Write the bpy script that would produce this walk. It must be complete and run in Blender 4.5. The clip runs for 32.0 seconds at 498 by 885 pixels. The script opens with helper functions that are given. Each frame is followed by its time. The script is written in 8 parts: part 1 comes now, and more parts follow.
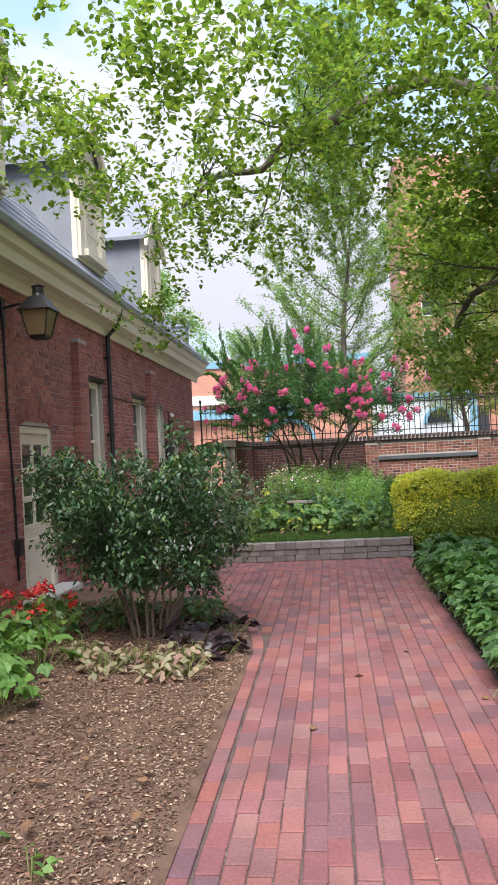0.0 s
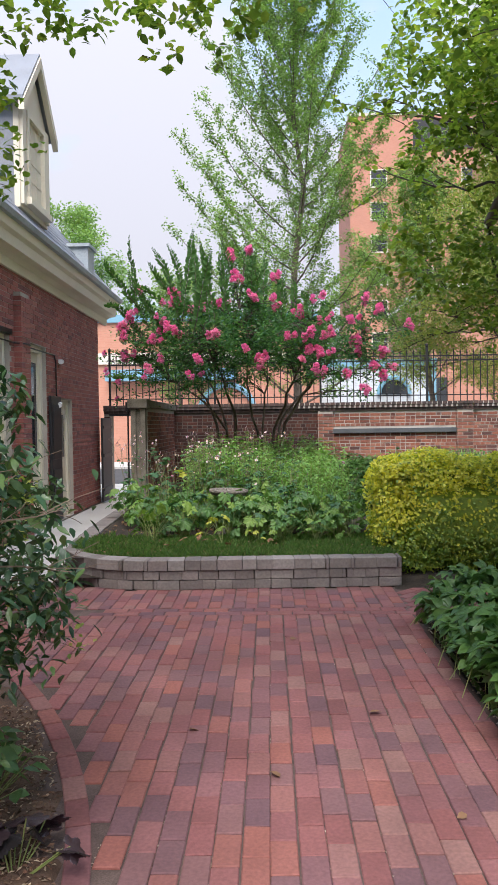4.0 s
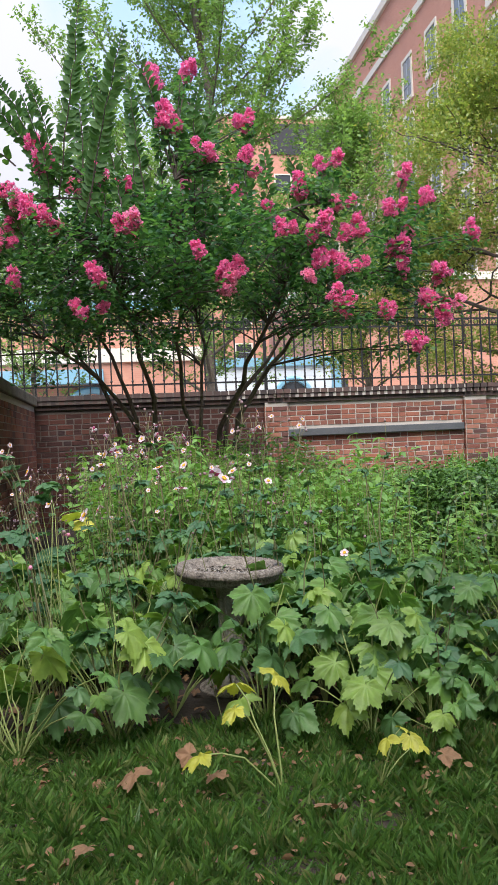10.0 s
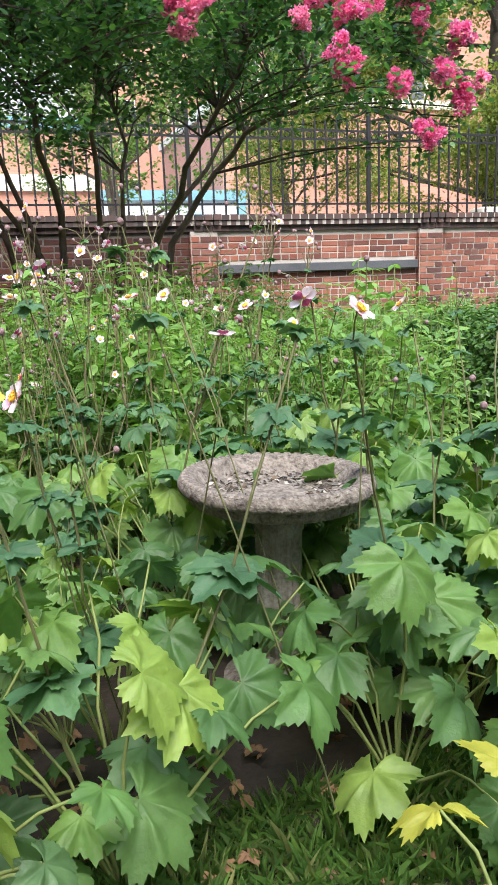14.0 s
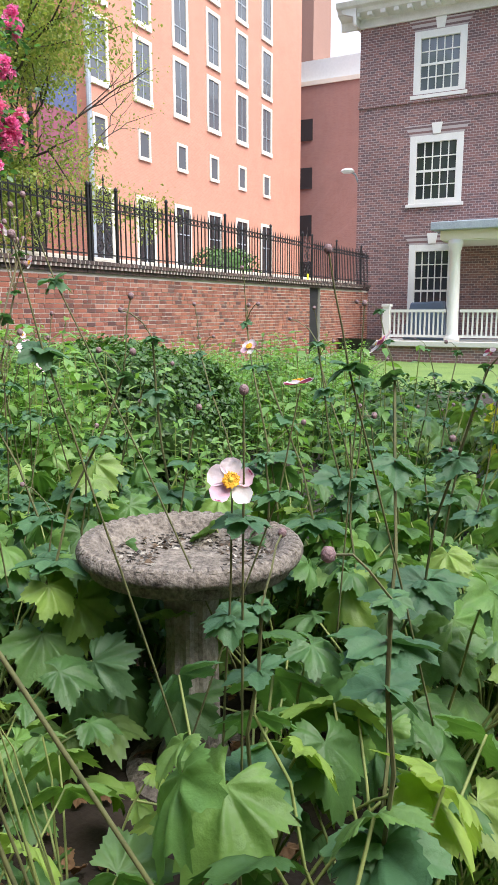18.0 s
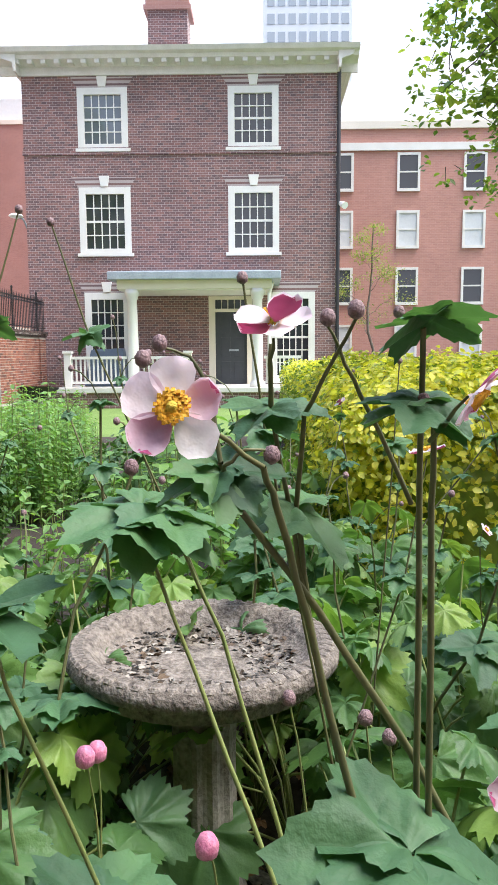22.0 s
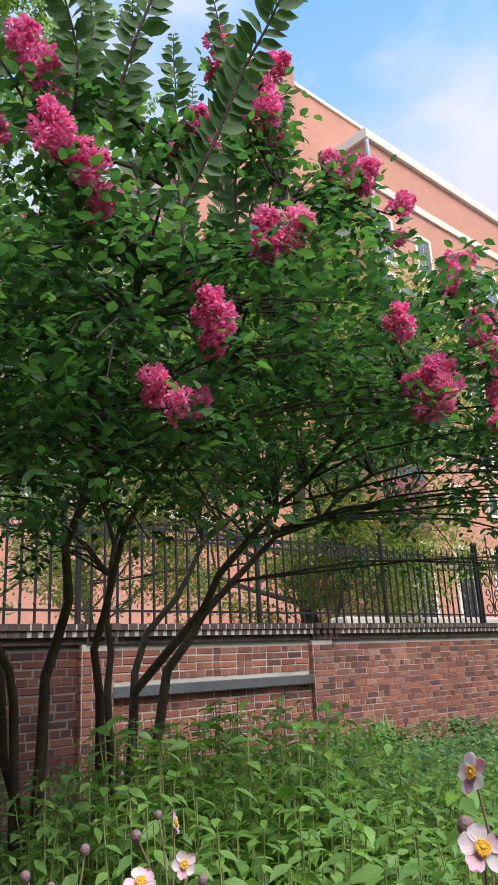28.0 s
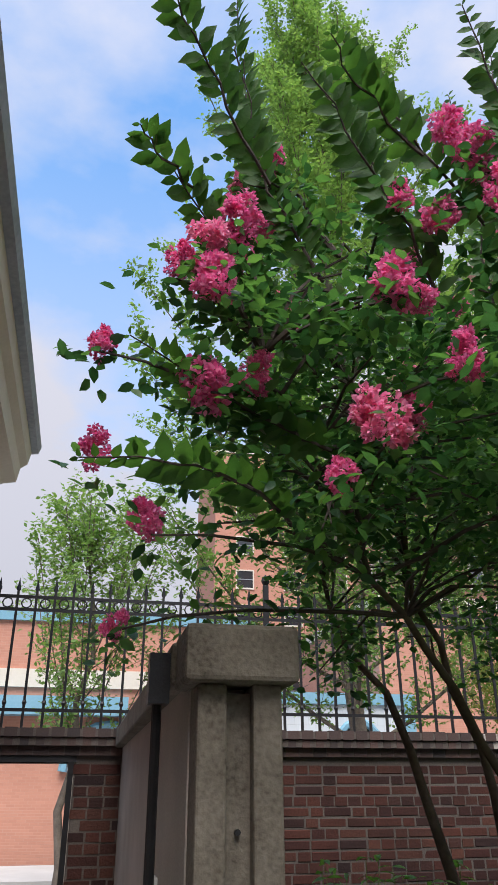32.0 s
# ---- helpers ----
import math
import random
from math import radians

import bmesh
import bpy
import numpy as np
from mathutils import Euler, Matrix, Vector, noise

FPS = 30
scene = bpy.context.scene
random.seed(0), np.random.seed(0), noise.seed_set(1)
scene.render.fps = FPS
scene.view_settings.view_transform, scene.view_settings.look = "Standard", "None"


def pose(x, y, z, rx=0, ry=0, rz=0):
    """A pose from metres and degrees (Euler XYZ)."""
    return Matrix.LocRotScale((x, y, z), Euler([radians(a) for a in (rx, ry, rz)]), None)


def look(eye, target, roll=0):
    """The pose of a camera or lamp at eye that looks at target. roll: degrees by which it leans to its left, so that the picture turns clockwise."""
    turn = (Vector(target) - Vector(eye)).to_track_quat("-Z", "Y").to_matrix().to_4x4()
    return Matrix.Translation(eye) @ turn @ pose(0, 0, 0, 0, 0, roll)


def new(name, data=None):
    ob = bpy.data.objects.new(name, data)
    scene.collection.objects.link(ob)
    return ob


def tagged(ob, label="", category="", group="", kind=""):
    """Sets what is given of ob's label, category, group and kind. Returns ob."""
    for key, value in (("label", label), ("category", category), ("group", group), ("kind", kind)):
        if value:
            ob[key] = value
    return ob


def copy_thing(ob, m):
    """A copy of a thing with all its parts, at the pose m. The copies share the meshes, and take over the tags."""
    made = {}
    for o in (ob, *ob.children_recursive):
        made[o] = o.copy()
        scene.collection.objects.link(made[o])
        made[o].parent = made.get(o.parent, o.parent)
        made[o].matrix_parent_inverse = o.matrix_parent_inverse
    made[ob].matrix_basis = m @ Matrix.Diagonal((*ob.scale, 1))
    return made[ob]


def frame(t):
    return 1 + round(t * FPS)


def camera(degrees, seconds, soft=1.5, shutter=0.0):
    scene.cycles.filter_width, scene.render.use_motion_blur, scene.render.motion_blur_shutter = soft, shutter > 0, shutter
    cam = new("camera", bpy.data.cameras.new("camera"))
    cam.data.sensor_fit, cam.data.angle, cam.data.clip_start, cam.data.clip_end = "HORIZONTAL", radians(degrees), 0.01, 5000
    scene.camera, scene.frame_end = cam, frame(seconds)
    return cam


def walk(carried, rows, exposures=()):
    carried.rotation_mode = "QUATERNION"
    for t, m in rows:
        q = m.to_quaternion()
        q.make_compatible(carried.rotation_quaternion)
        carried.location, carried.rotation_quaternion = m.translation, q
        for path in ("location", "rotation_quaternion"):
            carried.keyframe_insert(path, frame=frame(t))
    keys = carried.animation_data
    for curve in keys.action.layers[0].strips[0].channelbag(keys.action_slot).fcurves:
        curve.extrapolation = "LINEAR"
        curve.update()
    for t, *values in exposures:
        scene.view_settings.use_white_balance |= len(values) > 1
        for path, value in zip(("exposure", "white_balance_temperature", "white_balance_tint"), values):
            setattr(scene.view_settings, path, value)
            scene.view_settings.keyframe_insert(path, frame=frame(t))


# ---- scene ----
PATH = [
    (0, (0.199, -0.337, 1.591), (-0.018, 1.651, 1.624), -2.9),
    (0.5, (0.217, 0.32, 1.557), (0.153, 2.319, 1.584), -1.8),
    (1, (0.158, 1.006, 1.518), (0.303, 3.0, 1.571), -1.6),
    (1.5, (0.223, 1.447, 1.538), (0.479, 3.428, 1.63), -1.0),
    (2, (0.24, 1.901, 1.519), (0.498, 3.882, 1.61), -0.0),
    (2.5, (0.257, 2.333, 1.497), (0.441, 4.324, 1.551), -0.2),
    (3, (0.217, 2.793, 1.509), (0.275, 4.792, 1.52), -0.3),
    (3.5, (0.143, 3.283, 1.498), (0.128, 5.283, 1.474), -1.1),
    (4, (0.127, 3.788, 1.517), (0.07, 5.787, 1.465), -0.8),
    (4.5, (0.076, 4.248, 1.523), (0.089, 6.247, 1.451), -1.2),
    (6.5, (0.226, 6.183, 1.514), (0.335, 8.18, 1.49), -0.2),
    (7, (0.229, 6.649, 1.495), (0.283, 8.648, 1.465), -0.6),
    (7.5, (0.181, 7.147, 1.496), (0.255, 9.145, 1.508), -0.1),
    (8, (0.018, 7.562, 1.5), (0.136, 9.559, 1.54), -1.6),
    (8.5, (-0.169, 8.003, 1.45), (-0.001, 9.996, 1.486), -2.5),
    (9, (-0.423, 8.395, 1.404), (-0.193, 10.381, 1.454), -2.8),
    (9.5, (-0.608, 8.828, 1.322), (-0.363, 10.813, 1.33), -2.4),
    (10, (-0.79, 9.269, 1.272), (-0.445, 11.239, 1.264), -2.5),
    (10.5, (-0.903, 9.674, 1.241), (-0.465, 11.625, 1.209), -3.2),
    (11, (-0.953, 10.083, 1.218), (-0.401, 12.003, 1.121), -3.2),
    (11.5, (-0.998, 10.407, 1.203), (-0.369, 12.292, 0.977), -3.6),
    (12, (-0.945, 10.668, 1.18), (-0.346, 12.545, 0.838), -3.1),
    (12.5, (-0.932, 10.759, 1.174), (-0.302, 12.609, 0.751), -2.6),
    (13, (-0.933, 10.765, 1.168), (-0.271, 12.595, 0.706), -2.4),
    (13.5, (-0.931, 10.773, 1.178), (-0.282, 12.61, 0.723), -2.4),
    (14, (-0.932, 10.78, 1.186), (-0.325, 12.638, 0.764), -2.2),
    (14.5, (-0.951, 10.791, 1.193), (-0.425, 12.678, 0.792), -1.8),
    (16.5, (-1.317, 11.263, 1.233), (-0.058, 12.776, 0.877), -1.5),
    (17.5, (-1.536, 11.484, 1.186), (0.078, 12.607, 0.822), -1.8),
    (18, (-1.595, 11.579, 1.211), (0.162, 12.465, 0.855), -0.1),
    (18.5, (-1.693, 11.697, 1.214), (0.149, 12.386, 0.853), 0.1),
    (19, (-1.726, 11.822, 1.201), (0.169, 12.342, 0.831), 0.5),
    (19.5, (-1.695, 11.96, 1.212), (0.24, 12.353, 0.893), -0.1),
    (20, (-1.651, 12.083, 1.222), (0.304, 12.366, 0.91), 0.1),
    (20.5, (-1.658, 12.147, 1.224), (0.309, 12.285, 0.891), -0.4),
    (21, (-1.652, 12.189, 1.231), (0.324, 12.21, 0.924), -0.3),
    (21.5, (-1.595, 12.21, 1.23), (0.383, 12.211, 0.934), -0.4),
    (22, (-1.568, 12.232, 1.233), (0.418, 12.27, 0.995), -0.3),
    (22.5, (-1.573, 12.245, 1.244), (0.419, 12.326, 1.086), -0.5),
    (23, (-1.557, 12.245, 1.244), (0.434, 12.331, 1.086), 0.3),
    (23.5, (-1.572, 12.266, 1.248), (0.418, 12.416, 1.126), 1.4),
    (24, (-1.577, 12.27, 1.255), (0.413, 12.432, 1.145), 1.4),
    (24.5, (-1.595, 12.275, 1.27), (0.392, 12.476, 1.17), 0.7),
    (25, (-1.644, 12.322, 1.287), (0.324, 12.675, 1.223), 0.3),
    (25.5, (-1.72, 12.393, 1.317), (0.185, 13.001, 1.31), 0.4),
    (26, (-1.776, 12.467, 1.327), (0.022, 13.341, 1.344), 1.0),
    (26.5, (-1.836, 12.534, 1.346), (-0.217, 13.706, 1.413), 1.0),
    (28.5, (-2.195, 13.103, 1.547), (-0.936, 14.465, 2.296), -4.8),
    (29, (-2.236, 13.174, 1.557), (-0.977, 14.453, 2.441), -5.6),
    (29.5, (-2.257, 13.191, 1.559), (-1.106, 14.523, 2.508), -4.5),
    (30, (-2.273, 13.193, 1.557), (-1.288, 14.637, 2.528), -3.5),
    (30.5, (-2.291, 13.2, 1.56), (-1.465, 14.735, 2.541), -2.8),
    (31, (-2.299, 13.206, 1.56), (-1.599, 14.802, 2.54), -2.6),
    (31.5, (-2.309, 13.22, 1.556), (-1.72, 14.876, 2.511), -1.8),
    (32, (-2.339, 13.257, 1.51), (-1.961, 15.024, 2.366), -0.2),
]
cam = camera(37.2, 32.0)
walk(cam, [(t, look(eye, target, roll)) for t, eye, target, roll in PATH],
     [(t, stops, 6500, 15) for t, stops in [(0, 1.2), (2, 1.15), (4, 1.07), (7, 1.1), (9, 1.06), (12, 1.6), (14, 1.68), (16.5, 1.38), (18, 1.5), (20, 1.82), (22, 1.7), (22.6, 1.3), (23, 1.08), (26, 0.7), (28.5, 0.95), (30, 0.8), (31, 0.85), (32, 0.72)]])

# ---------------- light and sky ----------------
SUN_AZ, SUN_EL = 188.0, 58.0
world = bpy.data.worlds.new("sky")
scene.world = world
world.use_nodes = True
wn, wl = world.node_tree.nodes, world.node_tree.links
wn.clear()
w_out = wn.new("ShaderNodeOutputWorld")
w_bg = wn.new("ShaderNodeBackground")
w_bg.inputs["Strength"].default_value = 0.125
w_sky = wn.new("ShaderNodeTexSky")
w_sky.sky_type = "NISHITA"
w_sky.sun_disc = False
w_sky.sun_elevation, w_sky.sun_rotation = radians(SUN_EL), radians(SUN_AZ)
w_sky.air_density, w_sky.dust_density = 1.0, 0.4
w_co = wn.new("ShaderNodeTexCoord")
w_map = wn.new("ShaderNodeMapping")
w_map.inputs["Scale"].default_value = (1.0, 1.0, 1.9)
w_n = wn.new("ShaderNodeTexNoise")
w_n.inputs["Scale"].default_value, w_n.inputs["Detail"].default_value = 3.2, 7.0
w_n.inputs["Roughness"].default_value = 0.52
w_r = wn.new("ShaderNodeValToRGB")
w_r.color_ramp.elements[0].position, w_r.color_ramp.elements[1].position = 0.38, 0.68
w_r.color_ramp.elements[0].color = (0.06, 0.06, 0.06, 1)
w_r.color_ramp.elements[1].color = (0.97, 0.97, 0.97, 1)
w_mix = wn.new("ShaderNodeMix")
w_mix.data_type = "RGBA"
w_cloud = wn.new("ShaderNodeMix")
w_cloud.data_type, w_cloud.blend_type = "RGBA", "MULTIPLY"
w_cloud.inputs["Factor"].default_value = 1.0
w_cloud.inputs["A"].default_value = (2.95, 3.08, 3.44, 1)
w_rise = wn.new("ShaderNodeMapRange")
w_rise.inputs["From Min"].default_value, w_rise.inputs["From Max"].default_value = 0.1, 1.0
w_rise.inputs["To Min"].default_value, w_rise.inputs["To Max"].default_value = 0.95, 1.45
wl.new(w_rise.outputs["Result"], w_cloud.inputs["B"])
wl.new(w_cloud.outputs["Result"], w_mix.inputs["B"])
wl.new(w_co.outputs["Generated"], w_map.inputs["Vector"])
wl.new(w_map.outputs["Vector"], w_n.inputs["Vector"])
wl.new(w_n.outputs["Fac"], w_r.inputs["Fac"])
w_sep = wn.new("ShaderNodeSeparateXYZ")
w_haze = wn.new("ShaderNodeMapRange")
w_haze.inputs["From Min"].default_value, w_haze.inputs["From Max"].default_value = 0.25, 0.74
w_haze.inputs["To Min"].default_value, w_haze.inputs["To Max"].default_value = 0.84, 0.0
w_sum = wn.new("ShaderNodeMath")
w_sum.use_clamp = True
wl.new(w_co.outputs["Generated"], w_sep.inputs[0])
wl.new(w_sep.outputs["Z"], w_haze.inputs["Value"])
wl.new(w_sep.outputs["Z"], w_rise.inputs["Value"])
wl.new(w_haze.outputs["Result"], w_sum.inputs[0])
wl.new(w_r.outputs["Color"], w_sum.inputs[1])
wl.new(w_sum.outputs[0], w_mix.inputs["Factor"])
w_clear = wn.new("ShaderNodeMix")
w_clear.data_type, w_clear.blend_type = "RGBA", "MULTIPLY"
w_clear.inputs["Factor"].default_value = 1.0
w_clear.inputs["B"].default_value = (1.0, 1.62, 1.85, 1)
wl.new(w_sky.outputs["Color"], w_clear.inputs["A"])
wl.new(w_clear.outputs["Result"], w_mix.inputs["A"])
wl.new(w_mix.outputs["Result"], w_bg.inputs["Color"])
wl.new(w_bg.outputs["Background"], w_out.inputs["Surface"])

sun_data = bpy.data.lights.new("sun", "SUN")
sun_data.energy, sun_data.angle, sun_data.color = 2.95, radians(45), (1.0, 0.95, 0.88)
sun = new("sun", sun_data)
sun_dir = Vector((math.sin(radians(SUN_AZ)) * math.cos(radians(SUN_EL)), math.cos(radians(SUN_AZ)) * math.cos(radians(SUN_EL)), math.sin(radians(SUN_EL))))
sun.matrix_world = look(sun_dir * 40, (0, 0, 0))


# ---------------- materials ----------------
def nodes_of(name):
    m = bpy.data.materials.new(name)
    m.use_nodes = True
    n, l = m.node_tree.nodes, m.node_tree.links
    return m, n, l, n["Principled BSDF"]


def ramp(n, stops):
    r = n.new("ShaderNodeValToRGB")
    while len(r.color_ramp.elements) < len(stops):
        r.color_ramp.elements.new(0.5)
    for e, (p, c) in zip(r.color_ramp.elements, stops):
        e.position, e.color = p, (*c, 1)
    return r


def surface(name, a, b, scale=3.0, rough=0.7, bump=0.2, fine=60.0, metal=0.0, coat=0.0, dirt=None):
    """A surface of two tones, blotched at one size and grained at a finer one."""
    m, n, l, p = nodes_of(name)
    co = n.new("ShaderNodeTexCoord")
    big, small = n.new("ShaderNodeTexNoise"), n.new("ShaderNodeTexNoise")
    big.inputs["Scale"].default_value, big.inputs["Detail"].default_value = scale, 5
    small.inputs["Scale"].default_value, small.inputs["Detail"].default_value = fine, 4
    l.new(co.outputs["Object"], big.inputs["Vector"])
    l.new(co.outputs["Object"], small.inputs["Vector"])
    add = n.new("ShaderNodeMath")
    add.operation = "MULTIPLY_ADD"
    add.inputs[1].default_value = 0.45
    l.new(small.outputs["Fac"], add.inputs[0])
    half = n.new("ShaderNodeMath")
    half.operation = "MULTIPLY"
    half.inputs[1].default_value = 0.55
    l.new(big.outputs["Fac"], half.inputs[0])
    l.new(half.outputs[0], add.inputs[2])
    stops = [(0.34, a), (0.66, b)] if dirt is None else [(0.30, dirt), (0.42, a), (0.68, b)]
    r = ramp(n, stops)
    l.new(add.outputs[0], r.inputs["Fac"])
    l.new(r.outputs["Color"], p.inputs["Base Color"])
    p.inputs["Roughness"].default_value, p.inputs["Metallic"].default_value = rough, metal
    p.inputs["Coat Weight"].default_value = coat
    if bump:
        bp = n.new("ShaderNodeBump")
        bp.inputs["Strength"].default_value, bp.inputs["Distance"].default_value = bump, 0.01
        l.new(add.outputs[0], bp.inputs["Height"])
        l.new(bp.outputs["Normal"], p.inputs["Normal"])
    return m


def pieces(name, tones, rough=0.85, single=False, bump=0.35, fine=90.0, stain=0.35):
    """Bricks or blocks, each of its own tone; single: separate objects, else islands of one mesh."""
    m, n, l, p = nodes_of(name)
    if single:
        rnd = n.new("ShaderNodeObjectInfo").outputs["Random"]
    else:
        rnd = n.new("ShaderNodeNewGeometry").outputs["Random Per Island"]
    r = ramp(n, [(i / max(1, len(tones) - 1), c) for i, c in enumerate(tones)])
    l.new(rnd, r.inputs["Fac"])
    geo = n.new("ShaderNodeNewGeometry")
    small, big = n.new("ShaderNodeTexNoise"), n.new("ShaderNodeTexNoise")
    small.inputs["Scale"].default_value, small.inputs["Detail"].default_value = fine, 5
    big.inputs["Scale"].default_value, big.inputs["Detail"].default_value = 2.3, 5
    l.new(geo.outputs["Position"], small.inputs["Vector"])
    l.new(geo.outputs["Position"], big.inputs["Vector"])
    k = ramp(n, [(0.3, (0.74, 0.74, 0.74)), (0.7, (1.18, 1.18, 1.18))])
    l.new(small.outputs["Fac"], k.inputs["Fac"])
    mul = n.new("ShaderNodeMix")
    mul.data_type, mul.blend_type = "RGBA", "MULTIPLY"
    mul.inputs["Factor"].default_value = 0.7
    l.new(r.outputs["Color"], mul.inputs["A"])
    l.new(k.outputs["Color"], mul.inputs["B"])
    k2 = ramp(n, [(0.35, (0.7, 0.68, 0.68)), (0.65, (1.15, 1.15, 1.15))])
    l.new(big.outputs["Fac"], k2.inputs["Fac"])
    mul2 = n.new("ShaderNodeMix")
    mul2.data_type, mul2.blend_type = "RGBA", "MULTIPLY"
    mul2.inputs["Factor"].default_value = stain
    l.new(mul.outputs["Result"], mul2.inputs["A"])
    l.new(k2.outputs["Color"], mul2.inputs["B"])
    l.new(mul2.outputs["Result"], p.inputs["Base Color"])
    p.inputs["Roughness"].default_value = rough
    bp = n.new("ShaderNodeBump")
    bp.inputs["Strength"].default_value, bp.inputs["Distance"].default_value = bump, 0.006
    l.new(small.outputs["Fac"], bp.inputs["Height"])
    l.new(bp.outputs["Normal"], p.inputs["Normal"])
    return m


def leaf(name, tones, rough=0.45, through_light=0.3, glow=None, single=False):
    """Foliage or petals: each leaf of its own tone, with some light coming through."""
    m, n, l, p = nodes_of(name)
    geo = n.new("ShaderNodeNewGeometry")
    r = ramp(n, [(i / max(1, len(tones) - 1), c) for i, c in enumerate(tones)])
    l.new(n.new("ShaderNodeObjectInfo").outputs["Random"] if single else geo.outputs["Random Per Island"], r.inputs["Fac"])
    small = n.new("ShaderNodeTexNoise")
    small.inputs["Scale"].default_value, small.inputs["Detail"].default_value = 26, 3
    l.new(geo.outputs["Position"], small.inputs["Vector"])
    k = ramp(n, [(0.3, (0.72, 0.74, 0.7)), (0.7, (1.2, 1.18, 1.1))])
    l.new(small.outputs["Fac"], k.inputs["Fac"])
    mul = n.new("ShaderNodeMix")
    mul.data_type, mul.blend_type = "RGBA", "MULTIPLY"
    mul.inputs["Factor"].default_value = 0.8
    l.new(r.outputs["Color"], mul.inputs["A"])
    l.new(k.outputs["Color"], mul.inputs["B"])
    l.new(mul.outputs["Result"], p.inputs["Base Color"])
    p.inputs["Roughness"].default_value = rough
    fine = n.new("ShaderNodeTexNoise")
    fine.inputs["Scale"].default_value, fine.inputs["Detail"].default_value = 120, 3
    l.new(geo.outputs["Position"], fine.inputs["Vector"])
    bp = n.new("ShaderNodeBump")
    bp.inputs["Strength"].default_value, bp.inputs["Distance"].default_value = 0.45, 0.004
    l.new(fine.outputs["Fac"], bp.inputs["Height"])
    l.new(bp.outputs["Normal"], p.inputs["Normal"])
    tr = n.new("ShaderNodeBsdfTranslucent")
    br = n.new("ShaderNodeMix")
    br.data_type, br.blend_type = "RGBA", "MULTIPLY"
    br.inputs["Factor"].default_value = 1.0
    br.inputs["B"].default_value = (1.5, 1.6, 0.8, 1) if glow is None else (*glow, 1)
    l.new(mul.outputs["Result"], br.inputs["A"])
    l.new(br.outputs["Result"], tr.inputs["Color"])
    mix = n.new("ShaderNodeMixShader")
    mix.inputs["Fac"].default_value = through_light
    l.new(p.outputs["BSDF"], mix.inputs[1])
    l.new(tr.outputs["BSDF"], mix.inputs[2])
    l.new(mix.outputs["Shader"], n["Material Output"].inputs["Surface"])
    return m


def glass(name, tint, rough=0.06):
    m, n, l, p = nodes_of(name)
    p.inputs["Base Color"].default_value = (*tint, 1)
    p.inputs["Roughness"].default_value = rough
    p.inputs["Specular IOR Level"].default_value = 0.9
    tex = n.new("ShaderNodeTexNoise")
    tex.inputs["Scale"].default_value = 1.7
    bp = n.new("ShaderNodeBump")
    bp.inputs["Strength"].default_value, bp.inputs["Distance"].default_value = 0.12, 0.02
    l.new(tex.outputs["Fac"], bp.inputs["Height"])
    l.new(bp.outputs["Normal"], p.inputs["Normal"])
    return m


def coursed(name, brick, dark, mortar, wide=0.203, high=0.0675, joint=0.010, wear=0.4, axis="x"):
    """Far brickwork: courses too small to be told apart one by one."""
    m, n, l, p = nodes_of(name)
    geo = n.new("ShaderNodeNewGeometry")
    sep, comb = n.new("ShaderNodeSeparateXYZ"), n.new("ShaderNodeCombineXYZ")
    l.new(geo.outputs["Position"], sep.inputs[0])
    l.new(sep.outputs["X" if axis == "x" else "Y"], comb.inputs[0])
    l.new(sep.outputs["Z"], comb.inputs[1])
    bt = n.new("ShaderNodeTexBrick")
    bt.inputs["Color1"].default_value, bt.inputs["Color2"].default_value = (*brick, 1), (*dark, 1)
    bt.inputs["Mortar"].default_value = (*mortar, 1)
    bt.inputs["Scale"].default_value = 1.0
    bt.inputs["Brick Width"].default_value, bt.inputs["Row Height"].default_value = wide, high
    bt.inputs["Mortar Size"].default_value = joint * 0.5
    l.new(comb.outputs[0], bt.inputs["Vector"])
    big = n.new("ShaderNodeTexNoise")
    big.inputs["Scale"].default_value, big.inputs["Detail"].default_value = 0.7, 7
    l.new(geo.outputs["Position"], big.inputs["Vector"])
    k = ramp(n, [(0.3, (0.72, 0.7, 0.7)), (0.7, (1.2, 1.2, 1.2))])
    l.new(big.outputs["Fac"], k.inputs["Fac"])
    mul = n.new("ShaderNodeMix")
    mul.data_type, mul.blend_type = "RGBA", "MULTIPLY"
    mul.inputs["Factor"].default_value = wear
    l.new(bt.outputs["Color"], mul.inputs["A"])
    l.new(k.outputs["Color"], mul.inputs["B"])
    l.new(mul.outputs["Result"], p.inputs["Base Color"])
    p.inputs["Roughness"].default_value = 0.88
    bp = n.new("ShaderNodeBump")
    bp.inputs["Strength"].default_value, bp.inputs["Distance"].default_value = 0.4, 0.008
    bp.invert = True
    l.new(bt.outputs["Fac"], bp.inputs["Height"])
    l.new(bp.outputs["Normal"], p.inputs["Normal"])
    return m


